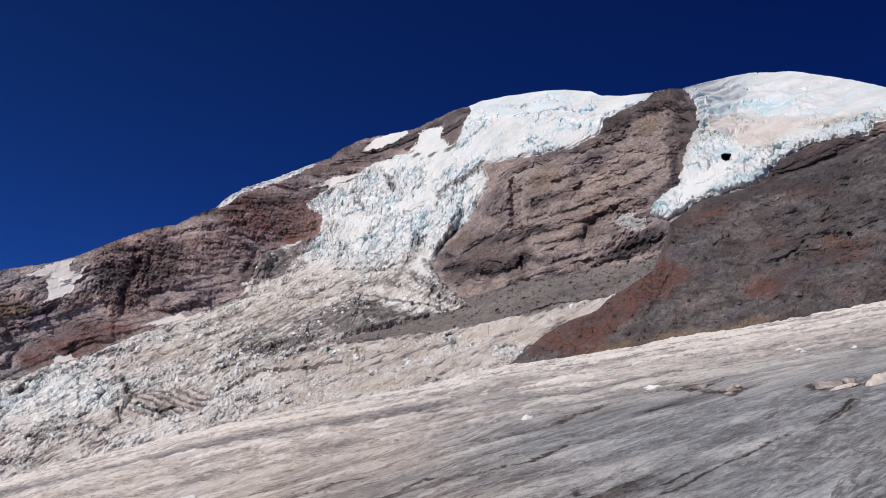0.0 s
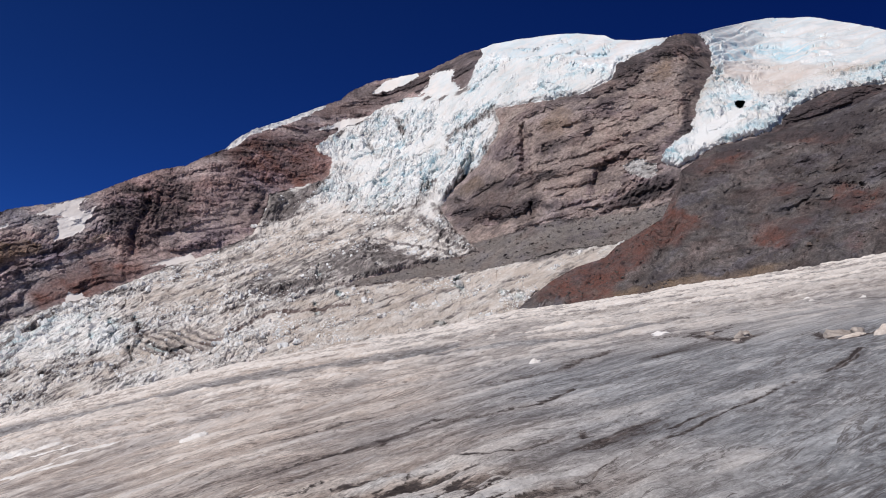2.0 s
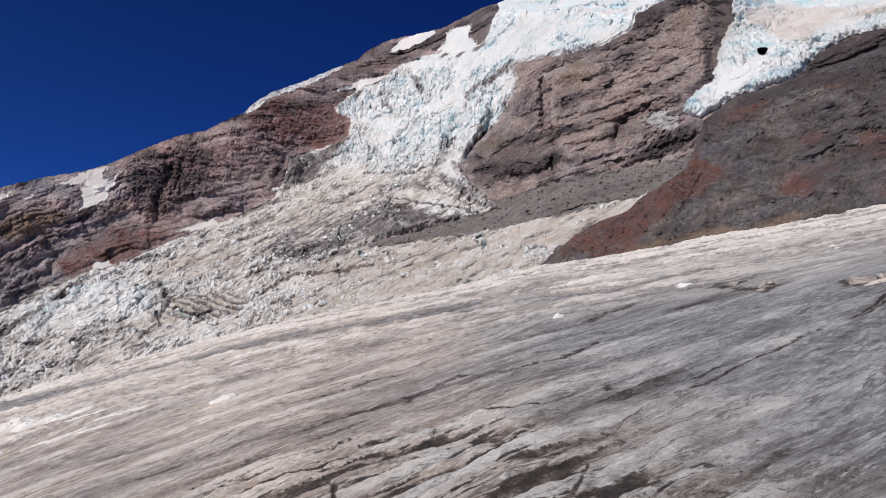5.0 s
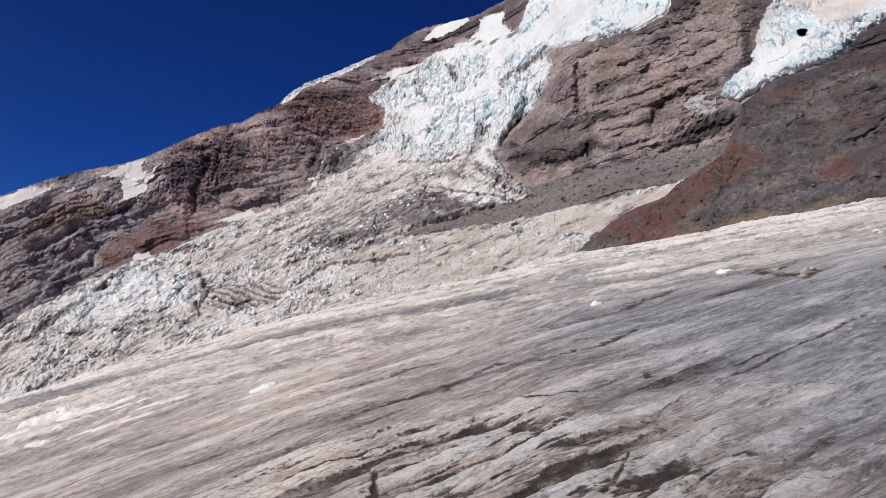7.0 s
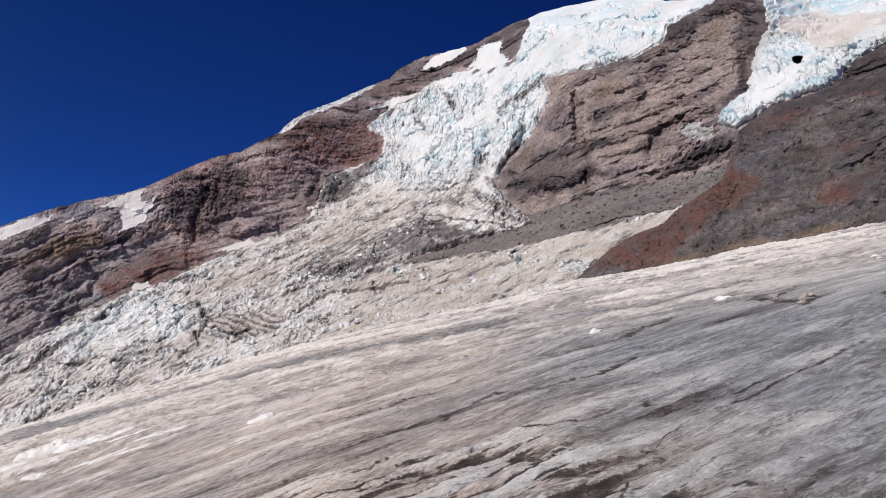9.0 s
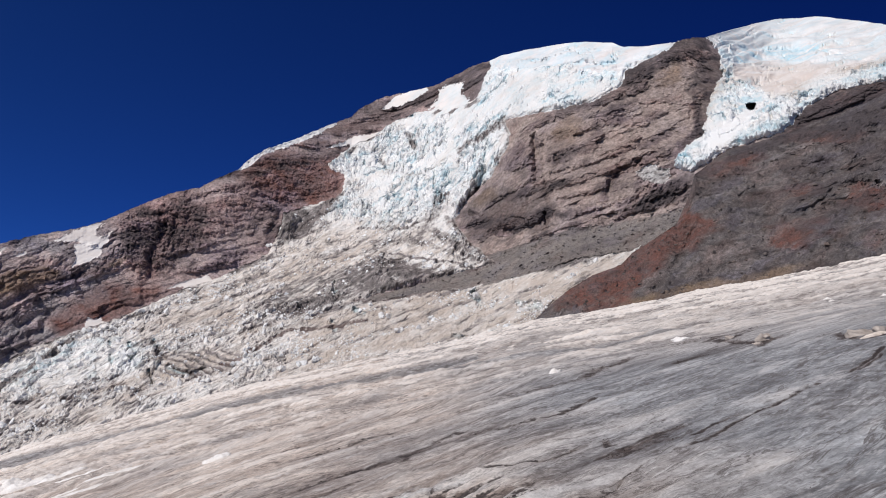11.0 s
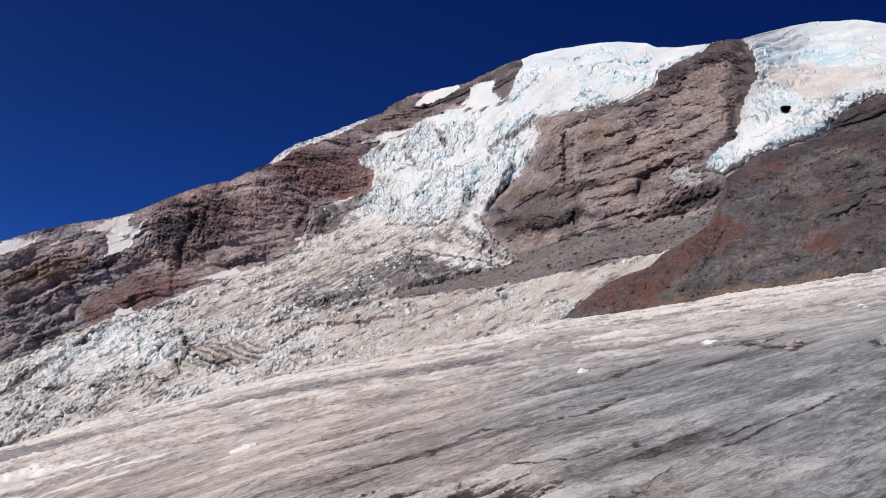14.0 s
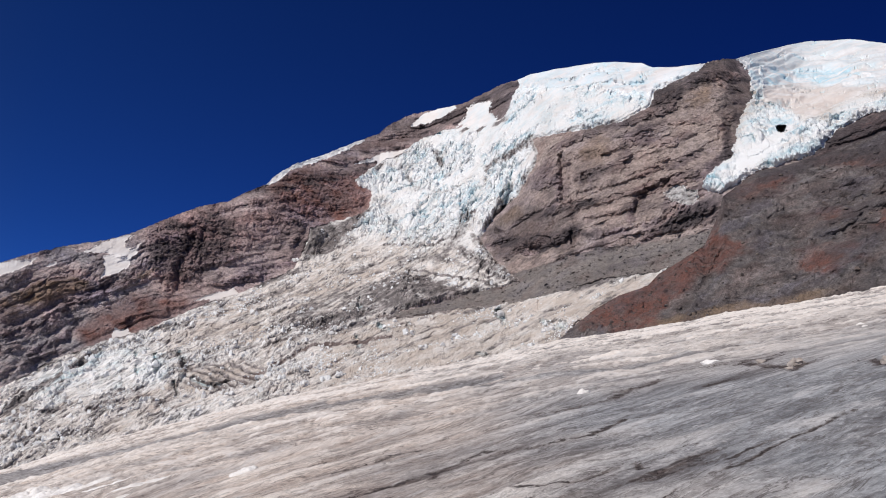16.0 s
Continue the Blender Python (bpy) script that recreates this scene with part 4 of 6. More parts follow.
edge = 0.3 + 0.7 * step(sky_el - el, 0.05, 0.7)          # quiet along the skyline

# rock: gullies, tilted beds of hard crags over dusty ledges, blocks; moved in and out of the face
S = X * 0.95 + 0.3 * Y
warp = 22 * fbm(X / 90, Y / 90, Z / 90, 3, 0.5, 31)
gully = fbm((X + warp) / 75, Y / 75, Z / 190, 4, 0.48, 41, True)
fine = fbm(X / 19, Y / 19, Z / 14, 5, 0.6, 53, True)
grit_noise = fbm(X / 5, Y / 5, Z / 4.2, 3, 0.7, 57, True)
column = fbm(X / 9, Y / 9, Z / 70, 3, 0.55, 59, True)
dip = np.interp(AZ, [-30, -20, -17, -6, 0, 6, 17, 30], [0.62, 0.55, 0.26, 0.1, 0.2, 0.26, 0.36, 0.4])
strike = np.concatenate([[0], np.cumsum(0.5 * (dip[1:] + dip[:-1]) * np.radians(np.diff(AZ)))])
strike = strike - np.interp(0, AZ, strike)
across_beds = Z - strike * R + 14 * fbm(X / 80, Y / 80, Z / 80, 5, 0.58, 43) + 0.25 * warp
bed = across_beds / 25 + 0.45 * fbm(across_beds / 55, S / 500, Z * 0, 2, 0.5, 45)
phase, bed_number = bed % 1.0, np.floor(bed)
massive = np.zeros(el.shape)
for b0, e0, wb, he, amount in MASSIVE_WALLS:
    massive = np.maximum(massive, amount * step(1.3 + 0.6 * gully - np.sqrt(((az - b0) / wb) ** 2 + ((el - e0 - 0.2 * (az - b0)) / he) ** 2), 0, 0.5))
hard = step(fbm(bed_number * 3.7 + S / 900, S / 60, Z / 300, 4, 0.6, 47), -0.2, 0.25)
foot_of_crag = 0.4 + 0.16 * fbm(S / 26, bed_number * 5.1, Z * 0, 3, 0.6, 49)
crag = step(phase, foot_of_crag, foot_of_crag + 0.05) * (1 - step(phase, 0.9, 0.99)) * hard
crag = np.maximum(crag, massive)
bed_step = np.interp(phase, [0, 0.44, 0.56, 0.9, 1.0], [0.0, 1.0, 0.1, -0.55, 0.0])
bed2 = across_beds / 8.2 + 0.3 * fine
phase2 = bed2 % 1.0
bed2_step = np.interp(phase2, [0, 0.5, 0.62, 0.9, 1.0], [0.0, 0.8, -0.2, -0.6, 0.0])
f1, f2, p1, p2, p3, px_, py_ = cells(S / 36 + 0.5 * gully, across_beds / 44 + 0.35 * fine, 61)
q1, q2, o1, o2, o3, qx_, qy_ = cells(S / 9 + 0.4 * fine, across_beds / 12 + 0.3 * gully, 63)
s1, s2, t1, t2, t3, sx_, sy_ = cells(S / 4 + 0.3 * fine, across_beds / 5 + 0.3 * grit_noise, 69)
facet = (22 * (p1 - 0.5) + 24 * ((p2 - 0.5) * px_ + (p3 - 0.5) * py_)) * step(f2 - f1, 0, 0.4)
facet2 = 8 * (o1 - 0.5) + 9 * ((o2 - 0.5) * qx_ + (o3 - 0.5) * qy_) + 1.2 * step(0.1 - (q2 - q1), 0, 0.1)
facet3 = 3.4 * (t1 - 0.5) + 4 * ((t2 - 0.5) * sx_ + (t3 - 0.5) * sy_)
rock_in = -8 * gully + 0.45 * facet + (1 - 0.8 * massive) * (1.3 + 4.4 * hard) * bed_step + (0.4 + 0.6 * crag) * (1 - 0.75 * massive) * 3.0 * bed2_step
rock_in = rock_in + (0.12 + 0.88 * crag) * (1 - 0.65 * massive) * (facet2 + facet3 - 2.6 * fine) - (1.0 + 6.5 * massive) * column - (0.9 + 1.4 * crag) * grit_noise
scree_in = 0.1 * rock_in - 2.0 * fine
cleft = np.zeros(el.shape)
ragged = np.clip(1 + 0.9 * fbm(az * 3, el * 3, az * 0, 4, 0.65, 65), 0.3, 2)
for path, width, deep_m in ROCK_CLEFTS:
    cleft = np.maximum(cleft, deep_m * (1 - step(along(wa, we, path) / (width * ragged), 0.0, 1.7)))
tongue = step(inside(wa, we, DEBRIS_TONGUE), -0.1, 0.15)
ledge = np.clip(np.maximum((1 - crag) * (0.55 + 0.5 * gully), 1.3 * tongue), 0, 1.3)
for b0, e0, wb, he, amount in DUST_SLOPES:
    dusty = amount * step(1.1 + 0.9 * fine - np.sqrt(((az - b0) / wb) ** 2 + ((el - e0 - 0.35 * (az - b0)) / he) ** 2), 0, 0.5)
    ledge, crag = np.maximum(ledge, dusty), crag * (1 - 0.8 * dusty)
    rock_in = rock_in * (1 - 0.65 * dusty)
stand_out = np.zeros(el.shape)
for path, width, amount in CRAG_BANDS:
    stand_out = np.maximum(stand_out, amount * (1 - step(along(wa + 0.3 * fine, we, path) / (width * ragged), 0.4, 1.3)))
crag, ledge = np.maximum(crag, stand_out), ledge * (1 - stand_out)
wall_under_ice = step(az, 20.0, 21.0) * step(el, 12.5, 13.0)
crag, ledge = np.maximum(crag, wall_under_ice), ledge * (1 - 0.9 * wall_under_ice)
rock_in = rock_in - (2.2 - 1.0 * step(az, 0, 4)) * stand_out + (1 - 0.35 * step(az, 0, 4)) * stand_out * (0.7 * facet2 + 0.8 * facet3 - 2 * fine - 2 * column)
ledge = np.maximum(ledge, 0.45 * step(0.55 + 0.5 * fine - (sky_el - el), 0, 0.3) * step(-az, 12.6, 14))
rock_in = (0.85 * rock_in * (1 - 0.7 * tongue) + 0.55 * cleft) * (0.3 + 0.7 * step(-d_ice, 0.0, 0.7 - 0.45 * wall_under_ice)) * (1 - 0.9 * step(np.abs(az), 29.0, 31.0))

# way up the slope, along the ground
run = np.sqrt(np.diff(R, axis=0) ** 2 + np.diff(Z, axis=0) ** 2)
way_up = np.concatenate([np.zeros((1, len(AZ))), np.cumsum(run, 0)])
side = R * np.radians(az)
# ice: broken blocks in two sizes with crevasses between them
fx, fy = X * 0.87 + Y * 0.5, -X * 0.5 + Y * 0.87
wx, wy = 26 * fbm(X / 70, Y / 70, Z * 0, 4, 0.6, 67), 26 * fbm(X / 70, Y / 70, Z * 0 + 9, 4, 0.6, 71)
a1, a2, b1, b2, b3, ax_, ay_ = cells((side + wx) / 34, (way_up + 2 * wy) / 62, 73)
e1, e2, g1, g2, g3, ex_, ey_ = cells((side - 0.8 * wx) / 12, (way_up + 1.6 * wy) / 38, 79)
h1, h2, k1, k2, k3, hx_, hy_ = cells((side + 0.5 * wy) / 5, (way_up - wx) / 17, 81)
lower = step(10.5 - el - 0.08 * az, 0, 5)
crack = step(0.14 - (a2 - a1), 0, 0.14) * step(b3, 0.25, 0.6)
crack2 = step(0.2 - (e2 - e1), 0, 0.2) * step(g3, 0.3, 0.7)
ice_fine = fbm(X / 8, Y / 8, Z / 8, 5, 0.66, 83)
rough = fbm((side + 0.6 * wx) / 22, (way_up + 1.2 * wy) / 40, Z * 0, 5, 0.66, 85, True)
broken = np.clip(1 - 0.93 * dome - 0.95 * east_snow - 0.62 * flat_ice - 0.45 * smooth_ice, 0.05, 1)
chaos = step(fbm((side + wx) / 75, (way_up + wy) / 150, Z * 0, 5, 0.6, 89), -0.16, 0.14)
rim_east = step(1.0 - d_east, 0, 0.7) * (d_east > 0)
broken = np.maximum(broken * (0.28 + 0.85 * chaos), 0.8 * rim_east * step(chaos + (az > 18.5), 0.2, 0.9)) * step(d_ice, -0.05, 0.3)
broken = broken * (1 - 0.3 * step(el, 14.2, 16.6) * (az < 16.5))
tower = np.clip(fbm((side + 0.7 * wx) / 9, (way_up + wy) / 15, Z * 0, 4, 0.6, 87, True), -0.2, 1) ** 2
fin = fbm((side - 0.5 * wx) / 3.6, (way_up + 0.7 * wx) / 8, Z * 0, 3, 0.6, 91, True)
block = 13 * (b1 - 0.45) + 16 * ((b2 - 0.5) * ax_ + (b3 - 0.5) * ay_) - 9 * crack * (1 - 0.85 * lower)
block2 = 7.5 * (g1 - 0.5) + 8 * ((g2 - 0.5) * ex_ + (g3 - 0.5) * ey_) - 4 * crack2 * (1 - 0.8 * lower)
block3 = 3.4 * (k1 - 0.5) + 4 * ((k2 - 0.5) * hx_ + (k3 - 0.5) * hy_)
line_u, line_v = az * 0.9 + el * 0.43, -az * 0.43 + el * 0.9 + 0.25 * fbm(az * 0.5, el * 0.5, az * 0, 3, 0.5, 215)
flow_line = fbm(line_u * 0.55, line_v * 4.5, az * 0, 5, 0.62, 217)
ice_up = lower * 7 * flow_line * (1 - dome) + (1 - 0.4 * lower) * broken * (0.45 * block + 0.95 * block2 + 1.3 * block3 + (5.0 + 1.5 * lower) * rough + 3.4 * ice_fine + 5.5 * tower + 2.0 * fin) + (1 - broken) * (6.0 * fbm((side + 2 * wx) / 130, (way_up + wy) / 30, Z * 0, 5, 0.55, 97) * (1 - 0.7 * np.maximum(dome, east_snow)) + (0.9 - 0.75 * np.maximum(dome, east_snow)) * ice_fine)
ice_cleft = np.zeros(el.shape)
for path, width, deep_m in ICE_CLEFTS:
    ice_cleft = np.maximum(ice_cleft, deep_m * (1 - step(along(wa, we, path) / (width * ragged), 0.0, 1.6)))
# a dark rounded hummock under the cliff, rounded waves of silty ice lower down, folds in the snow
hummock = np.exp(-((az + 2.6) / 2.1) ** 2 - ((el - 4.9 - 0.05 * az) / 0.62) ** 2)
waves_k = 0.8 * step(1.1 + 0.7 * rough - np.sqrt(((az + 14.9) / 2.1) ** 2 + ((el + 0.55 - 0.14 * (az + 14.9)) / 0.6) ** 2), 0, 0.5)
wave_at = (0.55 * az + 1.5 * el + 0.7 * fbm(az * 0.8, el * 0.8, az * 0, 4, 0.55, 93)) / 0.62
waves = np.abs(np.sin(math.pi * wave_at)) ** 0.6
drift = 0.35 * fbm(az * 0.5, el * 0.9, az * 0, 3, 0.5, 94)
folds = fbm(az * 0.4, (el + drift - 0.12 * az) * 2.3, az * 0, 4, 0.5, 95)
split_at = np.abs(fbm(az * 0.45 + 3, (el + drift - 0.15 * az) * 1.9, az * 0, 4, 0.55, 99))
split = (1 - step(split_at, 0.0, 0.035)) * step(fbm(az * 0.9, el * 1.4, az * 0, 3, 0.5, 98), -0.05, 0.2) * np.maximum(dome, east_snow)
crevassed = step(inside(wa, we, CREVASSED_SNOW), -0.25, 0.25)
halo = 1 - step(np.sqrt(((wa - 19.56) / 1.15) ** 2 + ((we - 15.0) / 0.75) ** 2), 0.35, 1.0)
snow_ramp = 1 - step(along(wa, we, (19.5, 14.4, 18.4, 13.6, 17.2, 12.7)) / (0.5 * ragged), 0.5, 1.2)
ice_up = ice_up * (1 - 0.8 * snow_ramp) * (1 - 0.6 * halo)
broken = np.maximum(broken, 0.3 * crevassed) * (1 - 0.8 * snow_ramp) * (1 - 0.7 * hummock) * (1 - 0.75 * waves_k)
ice_up = ice_up * (1 - 0.35 * hummock) * (1 - 0.7 * waves_k) + hummock * (9 + 9 * fbm(az * 0.9 + 0.6 * el, el * 2.2 - 0.8 * az, az * 0, 4, 0.6, 96, True)) + 5 * waves_k * waves + np.maximum(dome, east_snow) * 19 * folds - 8 * split
swell = 9 * fbm(X / 190, Y / 110, Z * 0, 3, 0.5, 101)
thick = step(d_ice, -0.02, 0.2)

depth_in = (1 - ice) * (rock_in * (1 - scree) + scree_in * scree) * edge
depth_in = depth_in - thick * 6 * edge + ice * (swell * 1.2 + 1.3 * ice_cleft)
shove = ice * ice_up * edge * np.clip(R / 1300, 0.6, 1.5)
up = 0.55 * shove
depth_in = depth_in - 0.9 * shove
for key, d in patch_d.items():
    k = step(d, -0.02, 0.05)
    depth_in = depth_in * (1 - 0.8 * k) - 2 * k + (7 if key in ("remnant", "skyline") else 1.2) * k * ice_fine
    up = up * (1 - 0.8 * k)

# the ice cave in the eastern glacier: a low arch, floor level, drawn back into the slope
cave_az, cave_el = 19.56, 14.79
arch = 1 - np.sqrt(((wa - cave_az) / 0.4) ** 2 + ((np.maximum(we - cave_el, -0.9 * (we - cave_el + 0.05)) + 0.02) / 0.2) ** 2)
depth_in = depth_in + 75 * step(arch, -0.02, 0.3)
rim = step(arch, -2.2, -0.4)
up = up * (1 - 0.7 * rim)

R2 = R + depth_in
pts = place(az, el, R2)
pts[..., 2] += up

# back slope, out of sight behind the skyline
top, r_top = pts[-1], R2[-1]
back = []
for k in range(1, 16):
    d = 5.0 * k ** 1.9
    q = place(AZ, sky_el * 0, r_top + d)
    q[:, 2] = top[:, 2] - d * 0.12 - (d / 60) ** 2 * 1.8
    back.append(q)
# apron down to the valley floor in front
front = []
for k in range(8, 0, -1):
    q = place(AZ, low_el * 0, foot - 14.0 * k)
    q[:, 2] = pts[0, :, 2] - 9.0 * k
    front.append(q)
nf, nb = len(front), len(back)
sheet = np.concatenate([np.array(front), pts, np.array(back)])


def padded(a):
    return np.concatenate([np.repeat(a[:1], nf, 0), a, np.repeat(a[-1:], nb, 0)])


# grit on the ice, fresh blue breaks, red share of the rock
band = fbm(fx / 300 + 5, (fy + 0.4 * wx) / 22, Z * 0, 5, 0.6, 103)
east_tan = step(inside(wa, we, EAST_TAN), -0.35, 0.35)
blue_seracs = step(inside(wa, we, BLUE_SERACS), -0.5, 0.5)
dirt = 0.04 + 0.12 * lower + 0.3 * fbm(X / 40, Y / 40, Z / 40, 4, 0.6, 105) + 0.55 * lower * band + dark_ice * (0.36 + 1.1 * fbm((side + wx) / 110, (way_up + 2 * wx - 0.6 * side) / 30, Z * 0, 5, 0.6, 109)) + 0.6 * rubble_ice + 0.75 * (d_west > -0.2) * (1 - step(d_west, 0.0, 0.5)) * step(fbm(X / 35, Y / 35, Z / 35, 4, 0.6, 111), -0.05, 0.3) - 0.3 * dome - 0.3 * blue_seracs
ice_red = np.zeros(el.shape)
# the shaded band at the left is coloured the same way as the grit
for path, width, amount, rusty in GRIT_AND_SHADE_BANDS:
    k = 1 - step(along(wa, we, path) / (width * ragged), 0.2, 1.3)
    dirt = np.maximum(dirt, k * (0.15 + amount) * (0.7 + 1.1 * fbm(az * 4, el * 4, az * 0, 5, 0.7, 115)))
    ice_red = np.maximum(ice_red, k * rusty)
dirt = dirt + 0.22 * chaos * (1 - dome) * step(fbm((side + wx) / 26, (way_up + wy) / 34, Z * 0, 5, 0.65, 209), 0.08, 0.3)
dirt = dirt + lower * 0.5 * step(-flow_line, 0.0, 0.4) - 0.12 * lower * step(flow_line, 0.0, 0.3)
dirt = np.clip(dirt + broken * 0.15 * crack * lower, 0, 1.2)
dirt = dirt * (1 - waves_k) + waves_k * np.clip(1.0 - 1.1 * waves + 0.5 * rough, 0, 0.8)
pale_side = step(0.5 - np.sqrt(((az + 3.3) / 1.6) ** 2 + ((el - 4.75 + 0.25 * (az + 3.3)) / 0.5) ** 2), 0, 0.4)
dirt = np.maximum(dirt, np.clip(0.8 - 0.45 * pale_side + 1.6 * fbm(az * 1.1 + 0.7 * el, el * 3 - az, az * 0, 5, 0.62, 92), 0.1, 1.1) * step(hummock + 0.3 * rough, 0.3, 0.6))
blue = np.clip(broken * (0.3 + 0.6 * crack + 0.5 * crack2 + 0.5 * (g3 - 0.5)), 0, 1) + 1.2 * rim + 0.3 * east_snow * (1 - east_tan) + 0.25 * step(el, 14.5, 15.5) * (az < 16) * step(rough, -0.1, 0.3) + 0.12 * dome + 0.05 * ice_cleft + 0.32 * (1 - step(d_east, 0.2, 1.0)) * (d_east > 0) * (0.2 + g2)
blue = np.clip(blue * (1 - 0.85 * lower) + 0.5 * blue_seracs * broken * (0.3 + g2) + 0.06 * ice_cleft * lower + 0.35 * crevassed * (0.3 + g2) + 0.6 * split + 0.8 * halo * (0.5 + 0.5 * g2), 0, 1) * (1 - 0.85 * snow_ramp)
tan = np.clip(0.02 + 0.14 * (1 - chaos) * (1 - dome) - 0.5 * rim + 0.25 * step(fbm(X / 50, Y / 50, Z / 50, 4, 0.6, 117), 0.05, 0.3) + (0.2 + 0.5 * step(band, -0.3, 0.3)) * lower + 0.6 * flat_ice + 0.6 * east_tan + 0.25 * smooth_ice - 0.5 * blue_seracs + 1.2 * east_tan * folds + 0.6 * waves_k + 0.3 * east_snow * step(-folds, 0.1, 0.3) - 0.7 * crevassed - 0.8 * snow_ramp - 0.6 * halo, 0, 1)
stain = np.where(d_east > 0, 1.3 * tan + 0.5 * east_tan, dirt)
flow_wob = fbm(X / 45, Y / 45, Z / 30, 5, 0.65, 119)
# dark lava, plus the shade painted in at clefts and overhangs
dark_share = np.zeros(el.shape)
for b0, e0, wb, he, amount in DARK_FLOWS_AND_SHADE:
    dark_share = np.maximum(dark_share, amount * step(1.45 + 1.5 * flow_wob - np.sqrt(((az - b0) / wb) ** 2 + ((el - e0 - 0.3 * (az - b0)) / he) ** 2), 0, 0.5))
dark_share = np.clip(dark_share * (1 - 0.3 * np.clip(ledge, 0, 1)) + 0.45 * crag * step(flow_wob, -0.1, 0.2), 0, 1)
ochre = np.zeros(el.shape)
dark_share = np.maximum(dark_share, 0.4 * stand_out * step(flow_wob, -0.2, 0.2))
for b0, e0, wb, he, amount in OCHRE_ROCK:
    ochre = np.maximum(ochre, amount * step(1.15 + 1.6 * flow_wob - np.sqrt(((az - b0) / wb) ** 2 + ((el - e0 - 0.35 * (az - b0)) / he) ** 2), 0, 0.6))
red_cliff = step(inside(wa, we, RED_CLIFF), -0.6, 0.4)
red_low = step(inside(wa, we, RED_LOWER), -0.6, 0.4)
red = np.clip(0.22 - 0.15 * step(-az, 17.5, 20) + 0.9 * red_cliff + 1.1 * red_low + 0.8 * fbm(X / 150, Y / 150, Z / 45, 4, 0.55, 107) * step(-az, -2, 6), 0, 1)
for b0, e0, wb, he, amount in RED_FLOWS:
    red = np.maximum(red, amount * step(1.15 + 1.8 * flow_wob - np.sqrt(((az - b0) / wb) ** 2 + ((el - e0 - 0.3 * (az - b0)) / he) ** 2), 0, 0.6))
red = red * (1 - ice) * (1 - 0.9 * scree) + ice_red * ice
dark_share = dark_share * (1 - 0.8 * scree)
remnant = step(patch_d["remnant"], -0.05, 0.05)
dirt, red = dirt * (1 - remnant) + 0.5 * remnant, red * (1 - remnant)
ash = 0.85 * step(-az - 0.5 * (el - 5), 17.6, 19.6) * step(flow_wob, -0.35, 0.1)
attrs = {"stain": padded(np.clip(stain, 0, 1)).ravel(), "ash": padded(ash).ravel(), "calm": padded(0.8 * np.maximum(step(inside(wa, we, DOME), -0.7, 0.5), 0.85 * east_snow)).ravel(), "low": padded(lower * (1 - dome) * (1 - 0.6 * flat_ice)).ravel(), "along": padded(line_u).ravel(), "across": padded(line_v).ravel(), "crag": padded(crag).ravel(), "ochre": padded(ochre).ravel(), "dark_share": padded(dark_share).ravel(), "bed": padded(bed).ravel(), "ledge": padded(ledge).ravel(), "tan": padded(tan).ravel(), "dirt": padded(dirt).ravel(), "blue": padded(blue).ravel(), "red": padded(red).ravel()}

# which landform each facet belongs to
kind = np.zeros(el.shape, dtype=int)
kind[(az > 4.0) | ((az > 0.57) & (el < 12.5))] = 1
kind[(scree > 0.5)] = 2
kind[d_west > 0] = 3
kind[(d_west > 0) & (dome > 0.5)] = 5
kind[d_east > 0] = 4
kind[(d_east > 0.1) & (east_snow > 0.55) & (rim < 0.1)] = 6
stray = (kind < 3) & (blur((kind < 3).astype(float), 5, 5) < 0.42)     # crumbs of rock within the ice
kind[stray & (d_west >= d_east)], kind[stray & (d_east > d_west)] = 3, 4
for number, key in enumerate(patch_d):
    kind[(patch_d[key] > 0) & (kind != 3) & (kind != 4)] = 10 + number
stray = (kind < 3) & (blur((kind < 3).astype(float), 6, 6) < 0.4)      # and crumbs between the snow patches
nearest = np.stack([d[stray] for d in patch_d.values()])
kind[stray] = np.where(nearest.max(0) > -0.4, 10 + nearest.argmax(0), kind[stray])
face_kind = padded(kind)[:-1, :-1]
quads = grid_quads(*sheet.shape[:2])
flat = sheet.reshape(-1, 3)
LANDFORMS = (
    (0, "west_cliff", RED_ROCK, "red-brown layered lava cliffs below a bare ridge", False),
    (1, "central_cliff", TAN_ROCK, "tan bedded lava cliff between two glaciers", False),
    (2, "scree_fan", SCREE_MAT, "grey scree fan at the foot of the cliff", False),
    (3, "icefall", ICE, "white crevassed icefall, grey with grit lower down", False),
    (4, "east_glacier", ICE, "hanging glacier with a dark ice cave and blue edge", False),
    (5, "summit_dome", FIRN, "smooth white snow dome on the summit", True),
    (6, "east_snowfield", STAINED_FIRN, "smooth snow slope with tan stains and thin crevasses", True),
)
terrain = {}
for number, name, material, label, soft_shade in LANDFORMS:
    ob = cut_out(name, flat, quads, face_kind == number, material, attrs, soft_shade)
    terrain[name] = tagged(ob, label, "mountain", "", "structure")
for number, key in enumerate(SNOW_PATCHES):
    ob = cut_out("snow_patch", flat, quads, face_kind == 10 + number, ICE if key in ("remnant", "skyline") else SNOW, attrs, True)
    tagged(ob, "old grey ice remnant on the cliff" if key == "remnant" else "old white snow patch lying on dark rock", "snow patch", "snow patches")

# ---- the moraine spur in front of the cliff ----
MORAINE_CLEFTS = []
trace(MORAINE_CLEFTS, 0.2, 2.5, path=(24.32, 9.54, 25.54, 10.09, 26.34, 9.77, 27.87, 10.21))
trace(MORAINE_CLEFTS, 0.14, 4, path=(22.44, 8.52, 23.39, 9.12, 24.03, 9.82, 24.94, 9.98, 26.35, 9.83))
trace(MORAINE_CLEFTS, 0.14, 2.5, path=(21.19, 8.36, 22.75, 8.67, 23.98, 8.75))
